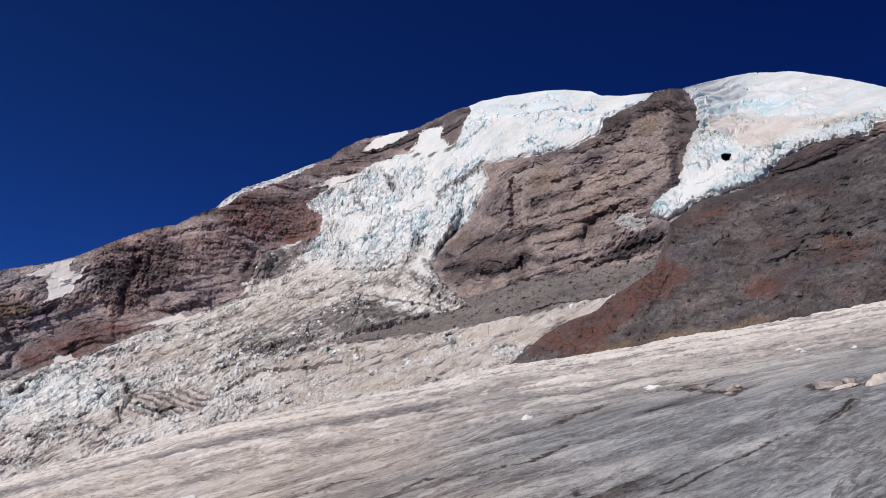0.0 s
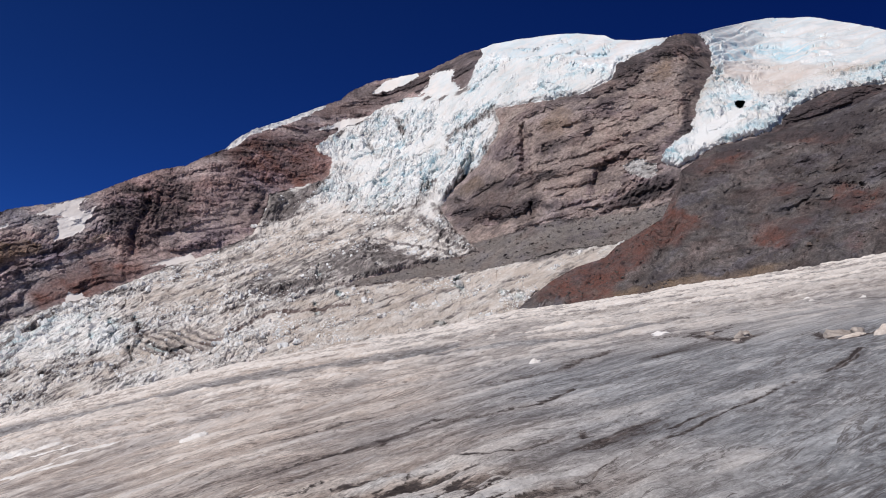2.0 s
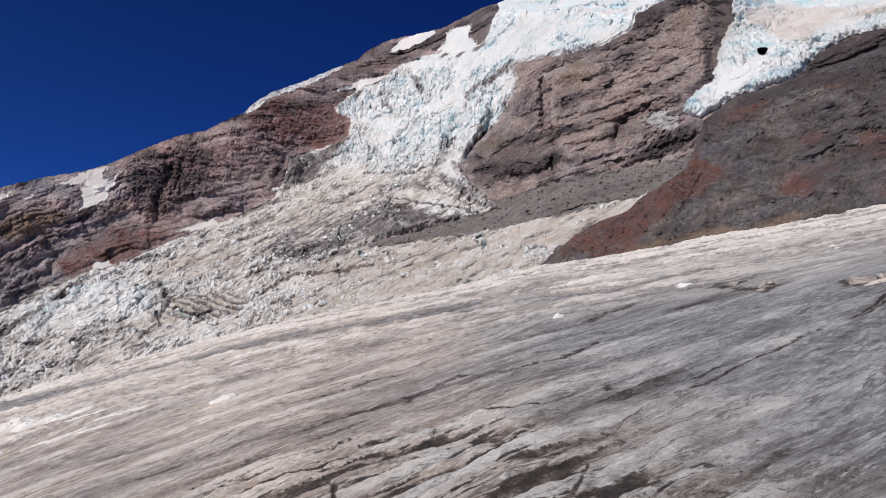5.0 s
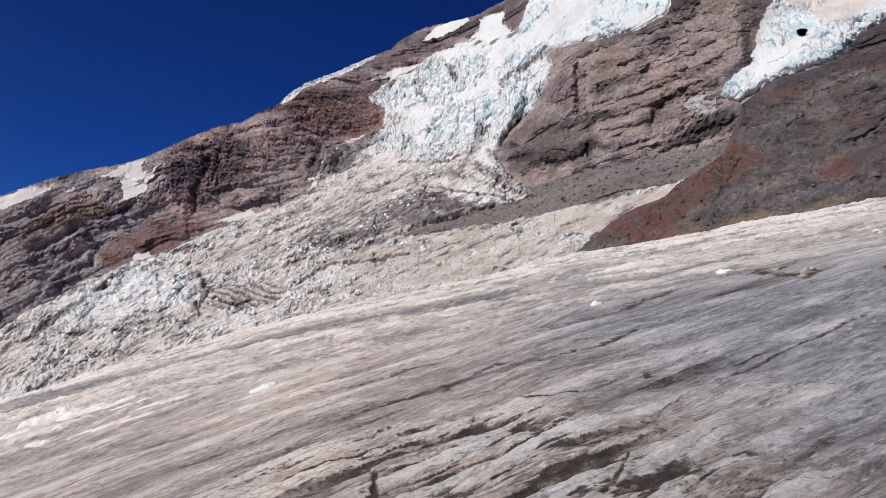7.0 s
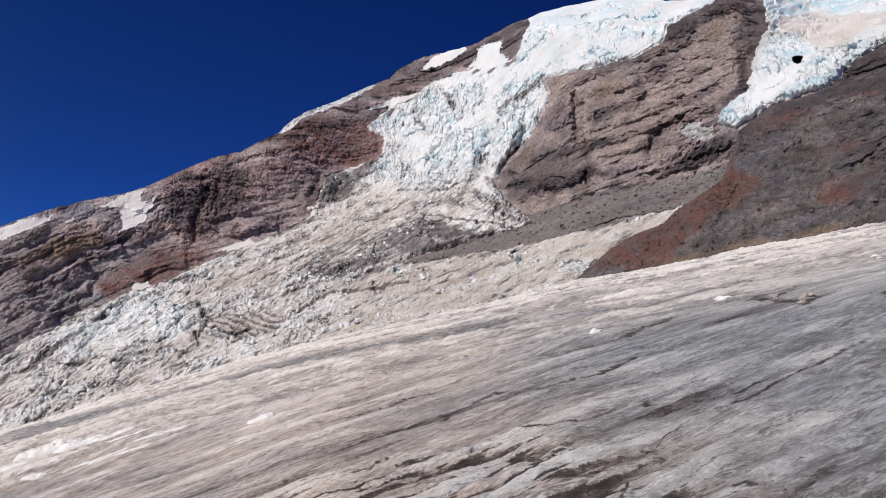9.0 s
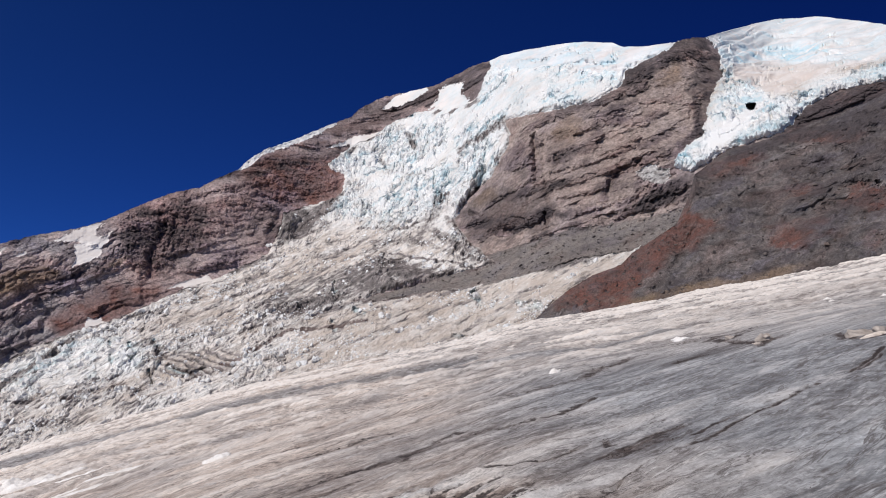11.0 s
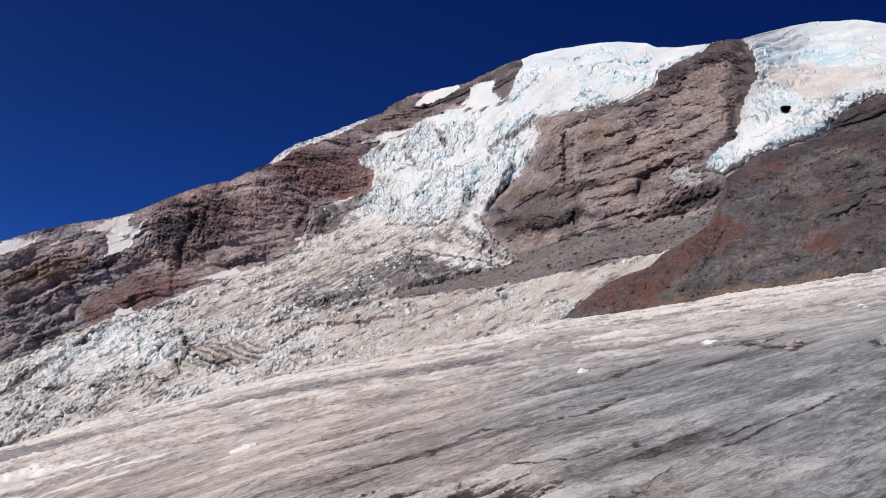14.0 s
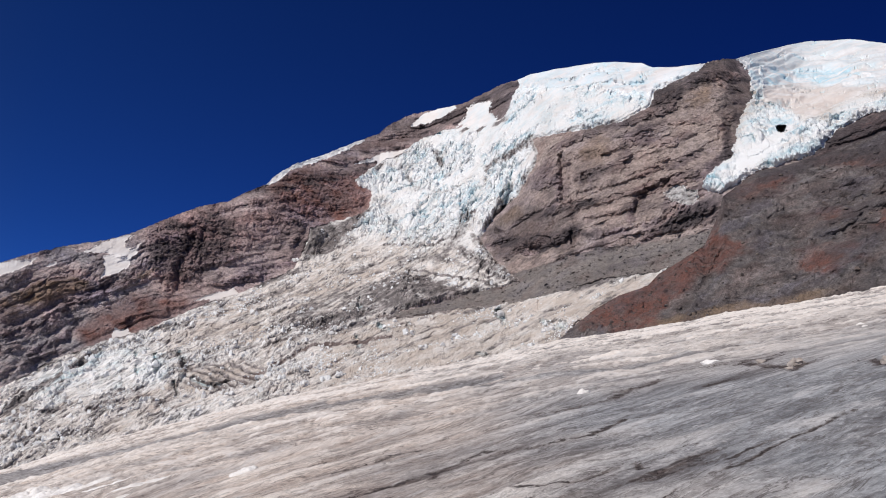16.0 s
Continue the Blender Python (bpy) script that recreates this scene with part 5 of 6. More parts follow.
trace(MORAINE_CLEFTS, 0.1, 2.5, path=(23.45, 10.42, 24.37, 10.67, 25.57, 10.73))
trace(MORAINE_CLEFTS, 0.12, 2, path=(16.04, 9.54, 16.72, 10.02, 18.07, 10.79))
trace(MORAINE_CLEFTS, 0.12, 2.5, path=(17.42, 11.0, 18.72, 10.75, 19.67, 10.19))
trace(MORAINE_CLEFTS, 0.12, 2.5, path=(24.44, 12.12, 25.31, 11.4, 24.98, 10.78))
trace(MORAINE_CLEFTS, 0.1, 2.5, path=(18.68, 9.57, 19.34, 10.04))
trace(MORAINE_CLEFTS, 0.15, 2, path=(23.22, 5.52, 23.56, 6.32, 24.19, 6.94))
trace(MORAINE_CLEFTS, 0.12, 2, path=(21.09, 6.1, 22.34, 6.31, 24.16, 6.29))
trace(MORAINE_CLEFTS, 0.15, 3, path=(16.42, 11.06, 17.78, 11.99, 19.43, 12.28))
trace(MORAINE_CLEFTS, 0.2, 3, path=(14.57, 5.29, 15.34, 6.3, 15.98, 7.66))
trace(MORAINE_CLEFTS, 0.12, 2, path=(20.02, 10.83, 20.36, 11.48, 21.34, 12.0))
MORAINE_DARK = []
flow(MORAINE_DARK, 21.37, 12.72, 2.14, 0.36, 0.9)
flow(MORAINE_DARK, 23.88, 13.08, 2.5, 0.43, 0.95)
flow(MORAINE_DARK, 26.01, 13.56, 2.14, 0.78, 1)
flow(MORAINE_DARK, 18.77, 11.99, 1.78, 0.36, 0.8)
flow(MORAINE_DARK, 16.42, 11.06, 1.07, 0.5, 0.7)
flow(MORAINE_DARK, 26.2, 11.57, 1.43, 0.5, 0.6)
flow(MORAINE_DARK, 25.48, 8.87, 1.43, 0.57, 0.7)
flow(MORAINE_DARK, 17.71, 9.97, 1.43, 0.29, 0.4)
flow(MORAINE_DARK, 21.84, 9.05, 1.43, 0.29, 0.5)
flow(MORAINE_DARK, 24.25, 8.18, 1.28, 0.78, 0.5)
flow(MORAINE_DARK, 25.43, 13.79, 2.14, 0.57, 0.8)
flow(MORAINE_DARK, 15.21, 9.75, 0.64, 1.43, 0.4)
flow(MORAINE_DARK, 24.95, 10.3, 2.5, 0.5, 0.8)
flow(MORAINE_DARK, 22.57, 11.47, 2.85, 0.57, 0.5)
flow(MORAINE_DARK, 22.87, 7.84, 1.78, 0.57, 0.6)
flow(MORAINE_DARK, 18.73, 10.92, 1.43, 0.43, 0.6)
flow(MORAINE_DARK, 16.4, 10.37, 1.07, 0.89, 0.4)
flow(MORAINE_DARK, 23.52, 5.34, 3.21, 0.43, 0.5)
flow(MORAINE_DARK, 14.21, 4.26, 1.07, 1.07, 0.6)
flow(MORAINE_DARK, 18.82, 4.67, 2.85, 0.29, 0.6)
flow(MORAINE_DARK, 18.12, 12.24, 2.5, 0.43, 0.6)
flow(MORAINE_DARK, 26.26, 12.58, 2.5, 0.71, 0.6)
flow(MORAINE_DARK, 20.6, 9.46, 2.14, 0.36, 0.4)
# reddish and ashen patches of the rubble: bearing, elevation, half width, half height, amount
MORAINE_RED = []
flow(MORAINE_RED, 15.48, 7.68, 1.6, 1.78, 1)
flow(MORAINE_RED, 11.33, 4.94, 1.96, 1.25, 1.2)
flow(MORAINE_RED, 13.41, 6.19, 1.6, 1.43, 1)
flow(MORAINE_RED, 25.64, 9.22, 1.35, 0.71, 1.2)
flow(MORAINE_RED, 22.18, 9.76, 1.6, 0.43, 0.6)
flow(MORAINE_RED, 21.43, 6.69, 1.28, 0.64, 0.7)
flow(MORAINE_RED, 23.09, 7.92, 0.86, 0.46, 0.6)
flow(MORAINE_RED, 19.08, 11.73, 2.14, 0.46, 0.7)
flow(MORAINE_RED, 23.85, 12.6, 2.85, 0.43, 0.7)
flow(MORAINE_RED, 25.79, 6.37, 1.0, 1.0, 0.4)
flow(MORAINE_RED, 9.76, 4.33, 4.28, 2.14, 1.3)
flow(MORAINE_RED, 14.98, 7.69, 2.5, 1.6, 1)
flow(MORAINE_RED, 21.46, 7.42, 2.14, 1.0, 0.6)
flow(MORAINE_RED, 25.94, 9.26, 2.14, 1.07, 0.9)
flow(MORAINE_RED, 18.09, 11.3, 2.85, 0.78, 0.5)
flow(MORAINE_RED, 22.05, 6.72, 1.78, 0.78, 0.5)
flow(MORAINE_RED, 13.4, 5.49, 0.71, 1.07, 0.7)
flow(MORAINE_RED, 23.89, 6.96, 1.07, 0.71, 0.3)
MA = np.concatenate([np.arange(5.58, 31, 0.06), np.linspace(31, 75, 40)])
MR = 230
m_top = line(MORAINE_TOP, MA) - np.clip(MA - 31, 0, 99) * 0.3
m_low = np.minimum(line(CREST, MA) - 1.2, m_top - 0.3)
m_el = m_low + (m_top - m_low) * np.linspace(0, 1, MR)[:, None]
m_az = np.broadcast_to(MA, m_el.shape)
m_slope = np.maximum(34 + 4 * fbm(m_az * 0.3, m_el * 0.3, m_az * 0, 3, 0.5, 7), m_el + 9)
m_gain = 1 / np.cos(np.radians(m_el)) ** 2 / (np.tan(np.radians(m_slope)) - np.tan(np.radians(m_el)))
m_log = np.concatenate([np.zeros((1, len(MA))), np.cumsum(0.5 * (m_gain[1:] + m_gain[:-1]) * np.radians(np.diff(m_el, axis=0)), 0)])
m_r = np.interp(MA, [6, 12, 28, 75], [430, 400, 360, 420]) * np.exp(blur(m_log, 3, 10))
mb = place(m_az, m_el, m_r)
mx, my, mz = mb[..., 0], mb[..., 1], mb[..., 2]
m_edge = 0.25 + 0.75 * step(m_top - m_el, 0, 0.6)
m_in = -7 * fbm(mx / 60, my / 60, mz / 60, 4, 0.5, 113, True) - 4 * fbm((mx + 0.5 * my) / 16, my / 90, mz / 90, 4, 0.55, 129, True)
md1, md2, mc1, mc2, mc3, mox, moy = cells(mx / 4.2, my / 4.2, 131)
m_bump = 1.6 * fbm(mx / 9, my / 9, mz / 9, 5, 0.7, 127) - 1.2 * fbm((mx + 0.8 * my) / 5, my / 26, mz / 26, 4, 0.6, 211, True) + 1.3 * step(mc1, 0.55, 1.0) * step(0.4 - md1, 0, 0.2)
outcrop = step(m_az, 19.83, 22.33) * step(m_el, 7.35, 9.32)
m_in += outcrop * (4.0 * fbm((mx - 0.8 * mz) / 16, my / 16, mz / 8, 5, 0.6, 223, True) - 2)
m_rag = fbm(m_az * 2.5, m_el * 2.5, m_az * 0, 5, 0.66, 213)
for path, width, deep_m in MORAINE_CLEFTS:
    m_in += 0.8 * deep_m * (1 - step(along(m_az + 0.25 * m_rag, m_el + 0.25 * m_rag, path) / (width * np.clip(1 + 1.4 * m_rag, 0.3, 2)), 0.0, 1.6))
m_pts = place(m_az, m_el, m_r + m_in * m_edge)
m_pts[..., 2] += m_bump * m_edge
m_back = []
for k in range(1, 12):
    d = 4.0 * k ** 1.5
    q = place(MA, m_top * 0, m_r[-1] + d)
    q[:, 2] = m_pts[-1, :, 2] - d * 0.35
    m_back.append(q)
m_wob = fbm(mx / 25, my / 25, mz / 18, 5, 0.62, 137)
m_red = np.full(m_el.shape, 0.05) + 0.25 * m_wob
for b0, e0, wb, he, amount in MORAINE_RED:
    m_red += amount * step(1.0 + 0.9 * m_wob - np.sqrt(((m_az - b0) / wb) ** 2 + ((m_el - e0) / he) ** 2), 0, 0.7)
m_red = np.clip(m_red, 0, 1)
m_dark = 0.35 * step(fbm(mx / 22, my / 22, mz / 9, 5, 0.66, 141), 0.08, 0.3)
for b0, e0, wb, he, amount in MORAINE_DARK:
    m_dark = np.maximum(m_dark, amount * step(1.0 + 1.6 * m_wob - np.sqrt(((m_az - b0) / wb) ** 2 + ((m_el - e0 - 0.35 * (m_az - b0)) / he) ** 2), 0, 0.6))
m_dark = np.clip(m_dark, 0, 1)
m_bed = (mz - 0.4 * mx) / 7 + 1.5 * m_wob
m_sheet = np.concatenate([m_pts, np.array(m_back)])
def m_padded(a):
    return np.concatenate([a, np.repeat(a[-1:], len(m_back), 0)]).ravel()


m_ochre = 0.75 * step(m_wob + 0.9 - np.abs(m_el - line(CREST, m_az) - 0.25) / 0.55, 0, 0.6) * step(m_az, 10, 13) * (1 - step(m_az, 20, 24))
m_attr = {"ochre": m_padded(m_ochre), "red": m_padded(m_red), "dark_share": m_padded(m_dark), "bed": m_padded(m_bed)}
moraine = new("moraine", mesh_of("moraine", m_sheet.reshape(-1, 3), grid_quads(*m_sheet.shape[:2]).reshape(-1, 4), MORAINE_MAT, m_attr))
tagged(moraine, "brown-grey rubble moraine slope with reddish patches", "moraine", "", "structure")

# ---- the glacier underfoot ----
EYE, FAR = 1.65, 80.0
CHURNED = (-1.32, 8.64, -0.80, 8.89, -0.25, 8.74, 0.25, 7.56, 0.54, 6.49, 0.77, 5.86, 0.20, 6.04)
DULL_BANDS = (
    ((-31.70, 55.41, -30.78, 57.66, -23.39, 49.79, -17.60, 43.35, -14.86, 43.36, -12.22, 43.73, -9.68, 44.72, -7.99, 44.69), 5.035),
    ((-7.73, 43.23, -5.30, 41.22, -2.11, 39.27, 0.54, 36.77), 3.077),
    ((1.05, 31.47, 4.35, 27.78, 7.08, 28.49), 0.995),
)
RUNNELS_AND_SHADE = []
trace(RUNNELS_AND_SHADE, 0.016, 0.05, 1, path=(0.97, 7.11, 1.32, 7.56, 1.58, 7.98, 1.89, 8.41))
trace(RUNNELS_AND_SHADE, 0.049, 0.05, 1, path=(2.29, 8.8, 2.7, 9.13, 3.22, 9.78, 3.75, 10.33, 4.71, 11.28))
trace(RUNNELS_AND_SHADE, 0.04, 0.03, 0.8, path=(2.63, 9.47, 3.05, 9.9, 3.38, 10.26))
trace(RUNNELS_AND_SHADE, 0.108, 0.05, 0.85, path=(-0.43, 12.1, -0.29, 12.82, 0.2, 13.52, 0.45, 13.38, 1.11, 12.91, 1.72, 13.06, 2.52, 14.41, 3.16, 14.65))
trace(RUNNELS_AND_SHADE, 0.269, 0.06, 0.8, path=(1.06, 18.24, 1.87, 17.39, 2.86, 18.3, 4.48, 21.15))
trace(RUNNELS_AND_SHADE, 0.125, 0.08, 0.9, path=(-2.28, 14.89, -1.46, 15.1, -1.23, 15.71, -0.77, 15.91))
trace(RUNNELS_AND_SHADE, 0.043, 0.05, 0.9, path=(0.14, 9.64, 0.36, 9.88, 0.74, 9.69, 1.21, 9.63, 1.51, 9.98))
trace(RUNNELS_AND_SHADE, 0.023, 0.05, 0.95, path=(0.27, 7.54, 0.55, 7.8, 0.72, 8.01))
trace(RUNNELS_AND_SHADE, 0.021, 0.03, 0.8, path=(0.69, 7.28, 0.89, 7.43, 1.08, 7.51))
trace(RUNNELS_AND_SHADE, 0.03, 0.06, 0.7, path=(-0.6, 8.44, -0.35, 8.71, -0.09, 8.98, 0.02, 9.63))
trace(RUNNELS_AND_SHADE, 0.023, 0.05, 0.6, path=(-0.47, 7.54, -0.17, 7.76, 0.07, 7.99))
trace(RUNNELS_AND_SHADE, 0.014, 0.02, 0.9, path=(1.62, 5.35, 1.77, 5.36, 1.89, 5.32, 2.04, 5.27))
trace(RUNNELS_AND_SHADE, 0.03, 0.04, 0.85, path=(0.77, 5.73, 0.91, 6.06, 1.06, 6.52, 1.11, 6.76))
trace(RUNNELS_AND_SHADE, 0.05, 0.16, 1, path=(-1.0, 8.07, -0.88, 7.83, -0.88, 7.5, -0.8, 7.13, -0.76, 6.8))
trace(RUNNELS_AND_SHADE, 0.026, 0.02, 0.7, path=(2.95, 7.76, 3.3, 7.8))
trace(RUNNELS_AND_SHADE, 0.01, 0.02, 0.8, path=(2.16, 6.39, 2.26, 6.5, 2.32, 6.41))
trace(RUNNELS_AND_SHADE, 0.19, 0.1, 0.8, path=(-3.49, 14.14, -3.15, 14.21))
trace(RUNNELS_AND_SHADE, 0.153, 0.1, 0.5, path=(-7.92, 14.89, -7.04, 14.26, -6.39, 14.23, -5.84, 14.43))
trace(RUNNELS_AND_SHADE, 0.071, 0.06, 0.5, path=(-2.15, 12.11, -1.64, 12.83))
trace(RUNNELS_AND_SHADE, 0.264, 0.05, 0.4, path=(-2.74, 17.89, -2.48, 19.33))
trace(RUNNELS_AND_SHADE, 0.044, 0.06, 0.8, path=(-1.11, 9.62, -1.05, 10.11, -0.96, 9.94))
trace(RUNNELS_AND_SHADE, 0.078, 0.06, 0.9, path=(1.85, 10.23, 1.84, 9.87))
trace(RUNNELS_AND_SHADE, 0.091, 0.05, 0.7, path=(2.33, 10.55, 2.61, 10.94))
trace(RUNNELS_AND_SHADE, 0.211, 0.06, 0.9, path=(4.76, 17.86, 5.15, 18.08, 5.53, 18.23))
trace(RUNNELS_AND_SHADE, 0.342, 0.06, 0.8, path=(6.77, 22.3, 7.9, 23.24))
trace(RUNNELS_AND_SHADE, 0.02, 0.05, 0.7, path=(-0.13, 7.98, 0.12, 8.31, 0.31, 8.48))
trace(RUNNELS_AND_SHADE, 0.016, 0.02, 0.7, path=(2.43, 6.03, 2.66, 6.08))
trace(RUNNELS_AND_SHADE, 6.16, 0.12, 0.35, path=(-26.95, 66.32, -19.93, 61.54, -12.12, 52.88))
trace(RUNNELS_AND_SHADE, 2.538, 0.12, 0.45, path=(-7.99, 44.69, -5.3, 41.22, -2.11, 39.27, 0.54, 36.77))
trace(RUNNELS_AND_SHADE, 0.074, 0.03, 0.5, path=(2.61, 12.01, 3.16, 12.44, 3.58, 12.84))
trace(RUNNELS_AND_SHADE, 0.068, 0.05, 0.4, path=(-4.05, 11.87, -3.74, 11.83, -3.21, 11.55))
trace(RUNNELS_AND_SHADE, 0.109, 0.04, 0.5, path=(4.35, 12.4, 4.82, 12.84, 5.06, 12.66))
trace(RUNNELS_AND_SHADE, 0.019, 0.04, 0.7, path=(-0.66, 6.89, -0.46, 7.07, -0.25, 7.16))
# these two paint the shade under and left of the tilted slabs and humps
trace(RUNNELS_AND_SHADE, 0.232, 0.05, 0.85, path=(5.91, 22.4, 6.47, 21.92, 6.49, 19.49, 6.64, 18.55, 7.38, 19.07))
trace(RUNNELS_AND_SHADE, 0.186, 0.05, 0.95, path=(7.5, 17.27, 7.23, 15.94, 7.42, 15.29, 8.22, 15.52))
trace(RUNNELS_AND_SHADE, 0.065, 0.06, 1, path=(5.26, 11.65, 5.77, 12.31, 6.68, 13.56))
trace(RUNNELS_AND_SHADE, 0.048, 0.04, 0.8, path=(5.42, 11.73, 5.91, 12.36, 6.32, 12.94))
trace(RUNNELS_AND_SHADE, 0.235, 0.05, 0.9, path=(4.63, 17.65, 5.25, 18.26))
trace(RUNNELS_AND_SHADE, 0.246, 0.04, 0.7, path=(11.6, 24.31, 12.34, 23.93))
trace(RUNNELS_AND_SHADE, 0.176, 0.04, 0.8, path=(6.46, 20.56, 7.35, 21.98, 7.97, 22.22))
trace(RUNNELS_AND_SHADE, 0.193, 0.04, 0.9, path=(6.26, 17.79, 6.87, 18.84))


def glacier_height(az, r):
    """Height of the glacier at a bearing and distance: a slope that falls to the west and rolls over."""
    tilt = np.tan(np.radians(np.where(np.abs(az) < 30, line(CREST, az), 0)))
    p = np.array(CREST)
    east = np.tan(np.radians(p[-1, 1])) / np.sin(np.radians(p[-1, 0]))
    west = np.tan(np.radians(p[0, 1])) / np.sin(np.radians(-p[0, 0]))
    s = np.sin(np.radians(az))
    plain = np.where(s > 0, s * east, -s * west)
    inner = (az > p[0, 0]) & (az < p[-1, 0])
    tilt = np.where(inner, tilt, plain)
    z = r * (tilt + EYE * (1 / FAR - 1 / r))
    over = np.clip(r - FAR, 0, None)
    return z - over * 0.06 - over ** 2 * 0.0016


GA = np.concatenate([np.linspace(-180, -31, 60)[:-1], np.arange(-31, 31, 0.072), np.linspace(31, 180, 60)])
GR = np.concatenate([np.linspace(0.01, 4.5, 16)[:-1], 1 / np.linspace(1 / 4.5, 1 / 24.0, 330), np.arange(24.3, 82, 0.28), np.linspace(83, 260, 40)])
g_az, g_r = np.meshgrid(GA, GR)
gx, gy = g_r * np.sin(np.radians(g_az)), g_r * np.cos(np.radians(g_az))
turn = radians(42)
near_u, near_v = gx * math.cos(turn) + gy * math.sin(turn), -gx * math.sin(turn) + gy * math.cos(turn)
turn2 = radians(-8)
far_u, far_v = gx * math.cos(turn2) + gy * math.sin(turn2), -gx * math.sin(turn2) + gy * math.cos(turn2)
blend = step(gy + 0.25 * gx, 17, 30)
bend = 0.5 * fbm(gx / 7, gy / 7, gx * 0, 3, 0.5, 139)
n1 = fbm(near_u / 4.5, (near_v + bend) / 0.7, gx * 0, 5, 0.55, 149)
n2 = fbm(far_u / 9, (far_v + bend) / 2.2, gx * 0 + 4, 5, 0.55, 151)
ribs = n1 * (1 - blend) + n2 * blend
lump = fbm(gx / 1.7, gy / 1.7, gx * 0, 4, 0.55, 157)
fine_g = fbm(gx / 0.35, gy / 0.35, gx * 0, 3, 0.6, 163)
cups = 0.6 * fbm(far_u / 1.9, far_v / 1.3, gx * 0, 4, 0.62, 161) + 0.7 * fbm(far_u / 7.5, far_v / 3.0, gx * 0, 3, 0.55, 165)
far_k = step(g_r + 0.5 * gx * -1, 13, 27)
fleck = 0.6 * fbm(far_u / 1.3, far_v / 1.0, gx * 0 + 6, 4, 0.66, 221) + 0.6 * fbm(far_u / 0.6, far_v / 0.8, gx * 0 + 8, 3, 0.66, 227)
calm = step(g_r, 1.0, 4.0)
# silt-filled runnels, and painted shade under the slabs: path in plan, half width, depth, darkness
groove = np.zeros(g_az.shape)
grit = np.zeros(g_az.shape)
wob = 1 + 1.1 * fbm(gx / 0.7, gy / 0.7, gx * 0, 5, 0.7, 171)
jog = 0.24 * fbm(gx / 1.1, gy / 1.1, gx * 0 + 2, 5, 0.68, 175) * np.clip(g_r / 12, 0.5, 3)
fade = np.clip(0.85 + 1.3 * fbm(gx / 1.5, gy / 1.5, gx * 0, 5, 0.65, 219), 0.25, 1)
crumbs = fbm(near_u / 0.3, near_v / 0.11, gx * 0, 4, 0.68, 225)
for path, width, deep_m, dark in RUNNELS_AND_SHADE:
    d = along(gx + jog, gy + jog, path) / ((0.68 * width) * np.clip(wob, 0.15, 2)) + 1.1 * crumbs
    groove = np.maximum(groove, deep_m * (1 - step(d, 0.0, 1.6)))
    grit = np.maximum(grit, dark * np.maximum(np.clip(1.2 - 0.6 * d, 0, 1) * fade, (0.5 + 0.5 * crumbs) * np.clip(1.1 - d / 5, 0, 1)))
amp = np.interp(g_r, [3, 10, 30, 80, 260], [0.07, 0.13, 0.26, 0.34, 0.4])
churn = 1 - step(along(gx, gy, CHURNED) + 0.6 * lump, 0.3, 2.0)
smooth_east = 0.8 - 0.45 * step(gx - 0.12 * gy, 0.6, 2.5) * (1 - far_k)
knob = fbm(near_u / 0.9, near_v / 0.3, gx * 0, 4, 0.62, 169) * (1 - far_k)
g_up = amp * (0.5 * ribs + 0.5 * lump) * (smooth_east + 1.6 * churn) + 0.02 * fine_g + (0.025 + 0.075 * churn + 0.02 * smooth_east) * knob + far_k * np.interp(g_r, [15, 40, 80], [0.2, 0.42, 0.5]) * (cups + 0.35 * fleck) - 0.2 * groove
g_up = g_up * calm
g_z = glacier_height(g_az, g_r) + g_up
loose = step(-ribs - 0.4 * knob, 0.12, 0.4) * step(fbm(gx / 3, gy / 3, gx * 0, 3, 0.5, 173), -0.1, 0.25)
trough = churn * step(-n1 - 1.2 * knob, -0.06, 0.12)
grit = np.clip(np.maximum(grit, np.maximum((0.7 + 0.6 * crumbs) * loose * (1 - 0.7 * far_k), 0.85 * trough)), 0, 1)
sandy = churn * (1 - step(g_az, -3.63 - 1.5, -3.63 + 1.5))
warmth = np.clip(0.8 * sandy + 0.2 * churn + step(-(gx + 0.1 * gy) + 3.2 + 1.5 * lump, -1.0, 3.0) * 0.9 + 0.2 * fbm(gx / 6, gy / 6, gx * 0, 3, 0.5, 167) + 0.6 * far_k, 0, 1)
crust = 0.5 * step(ribs + 0.3 * lump, 0.12, 0.42) * (1 - far_k) + far_k * step(cups + 0.35 * ribs + 0.6 * fleck, 0.05, 0.15)
dull = np.zeros(g_az.shape)
for path, width in DULL_BANDS:
    dull = np.maximum(dull, 1 - step(along(gx, gy, path) / width + 0.5 * cups, 0.3, 1.2))
warmth = warmth * (1 - 0.7 * dull)
patchy = step(fbm(gx / 8, gy / 5, gx * 0, 4, 0.55, 177), -0.12, 0.22)
crust = np.clip(crust * (0.45 + 0.55 * np.maximum(patchy, step(g_r, 46, 58))) * (1 - 0.95 * dull), 0, 1)
g_attr = {
    "along": (near_u * (1 - blend) + far_u * blend * 0.7).ravel(), "across": ((near_v + bend) * (1 - blend) + (far_v + bend) * 0.5 * blend).ravel(),
    "rib": np.clip(0.5 + 0.9 * (ribs * (1 - 0.5 * far_k) + 0.25 * lump) - 0.22 * dull, 0, 1).ravel(), "silt": warmth.ravel(), "crust": crust.ravel(), "grit": grit.ravel(), "clean": (churn * (1 - sandy)).ravel(),
}
g_pts = np.stack([gx, gy, g_z], -1).reshape(-1, 3)
near_glacier = new("near_glacier", mesh_of("near_glacier", g_pts, grid_quads(*g_az.shape).reshape(-1, 4), NEAR_ICE, g_attr, True))
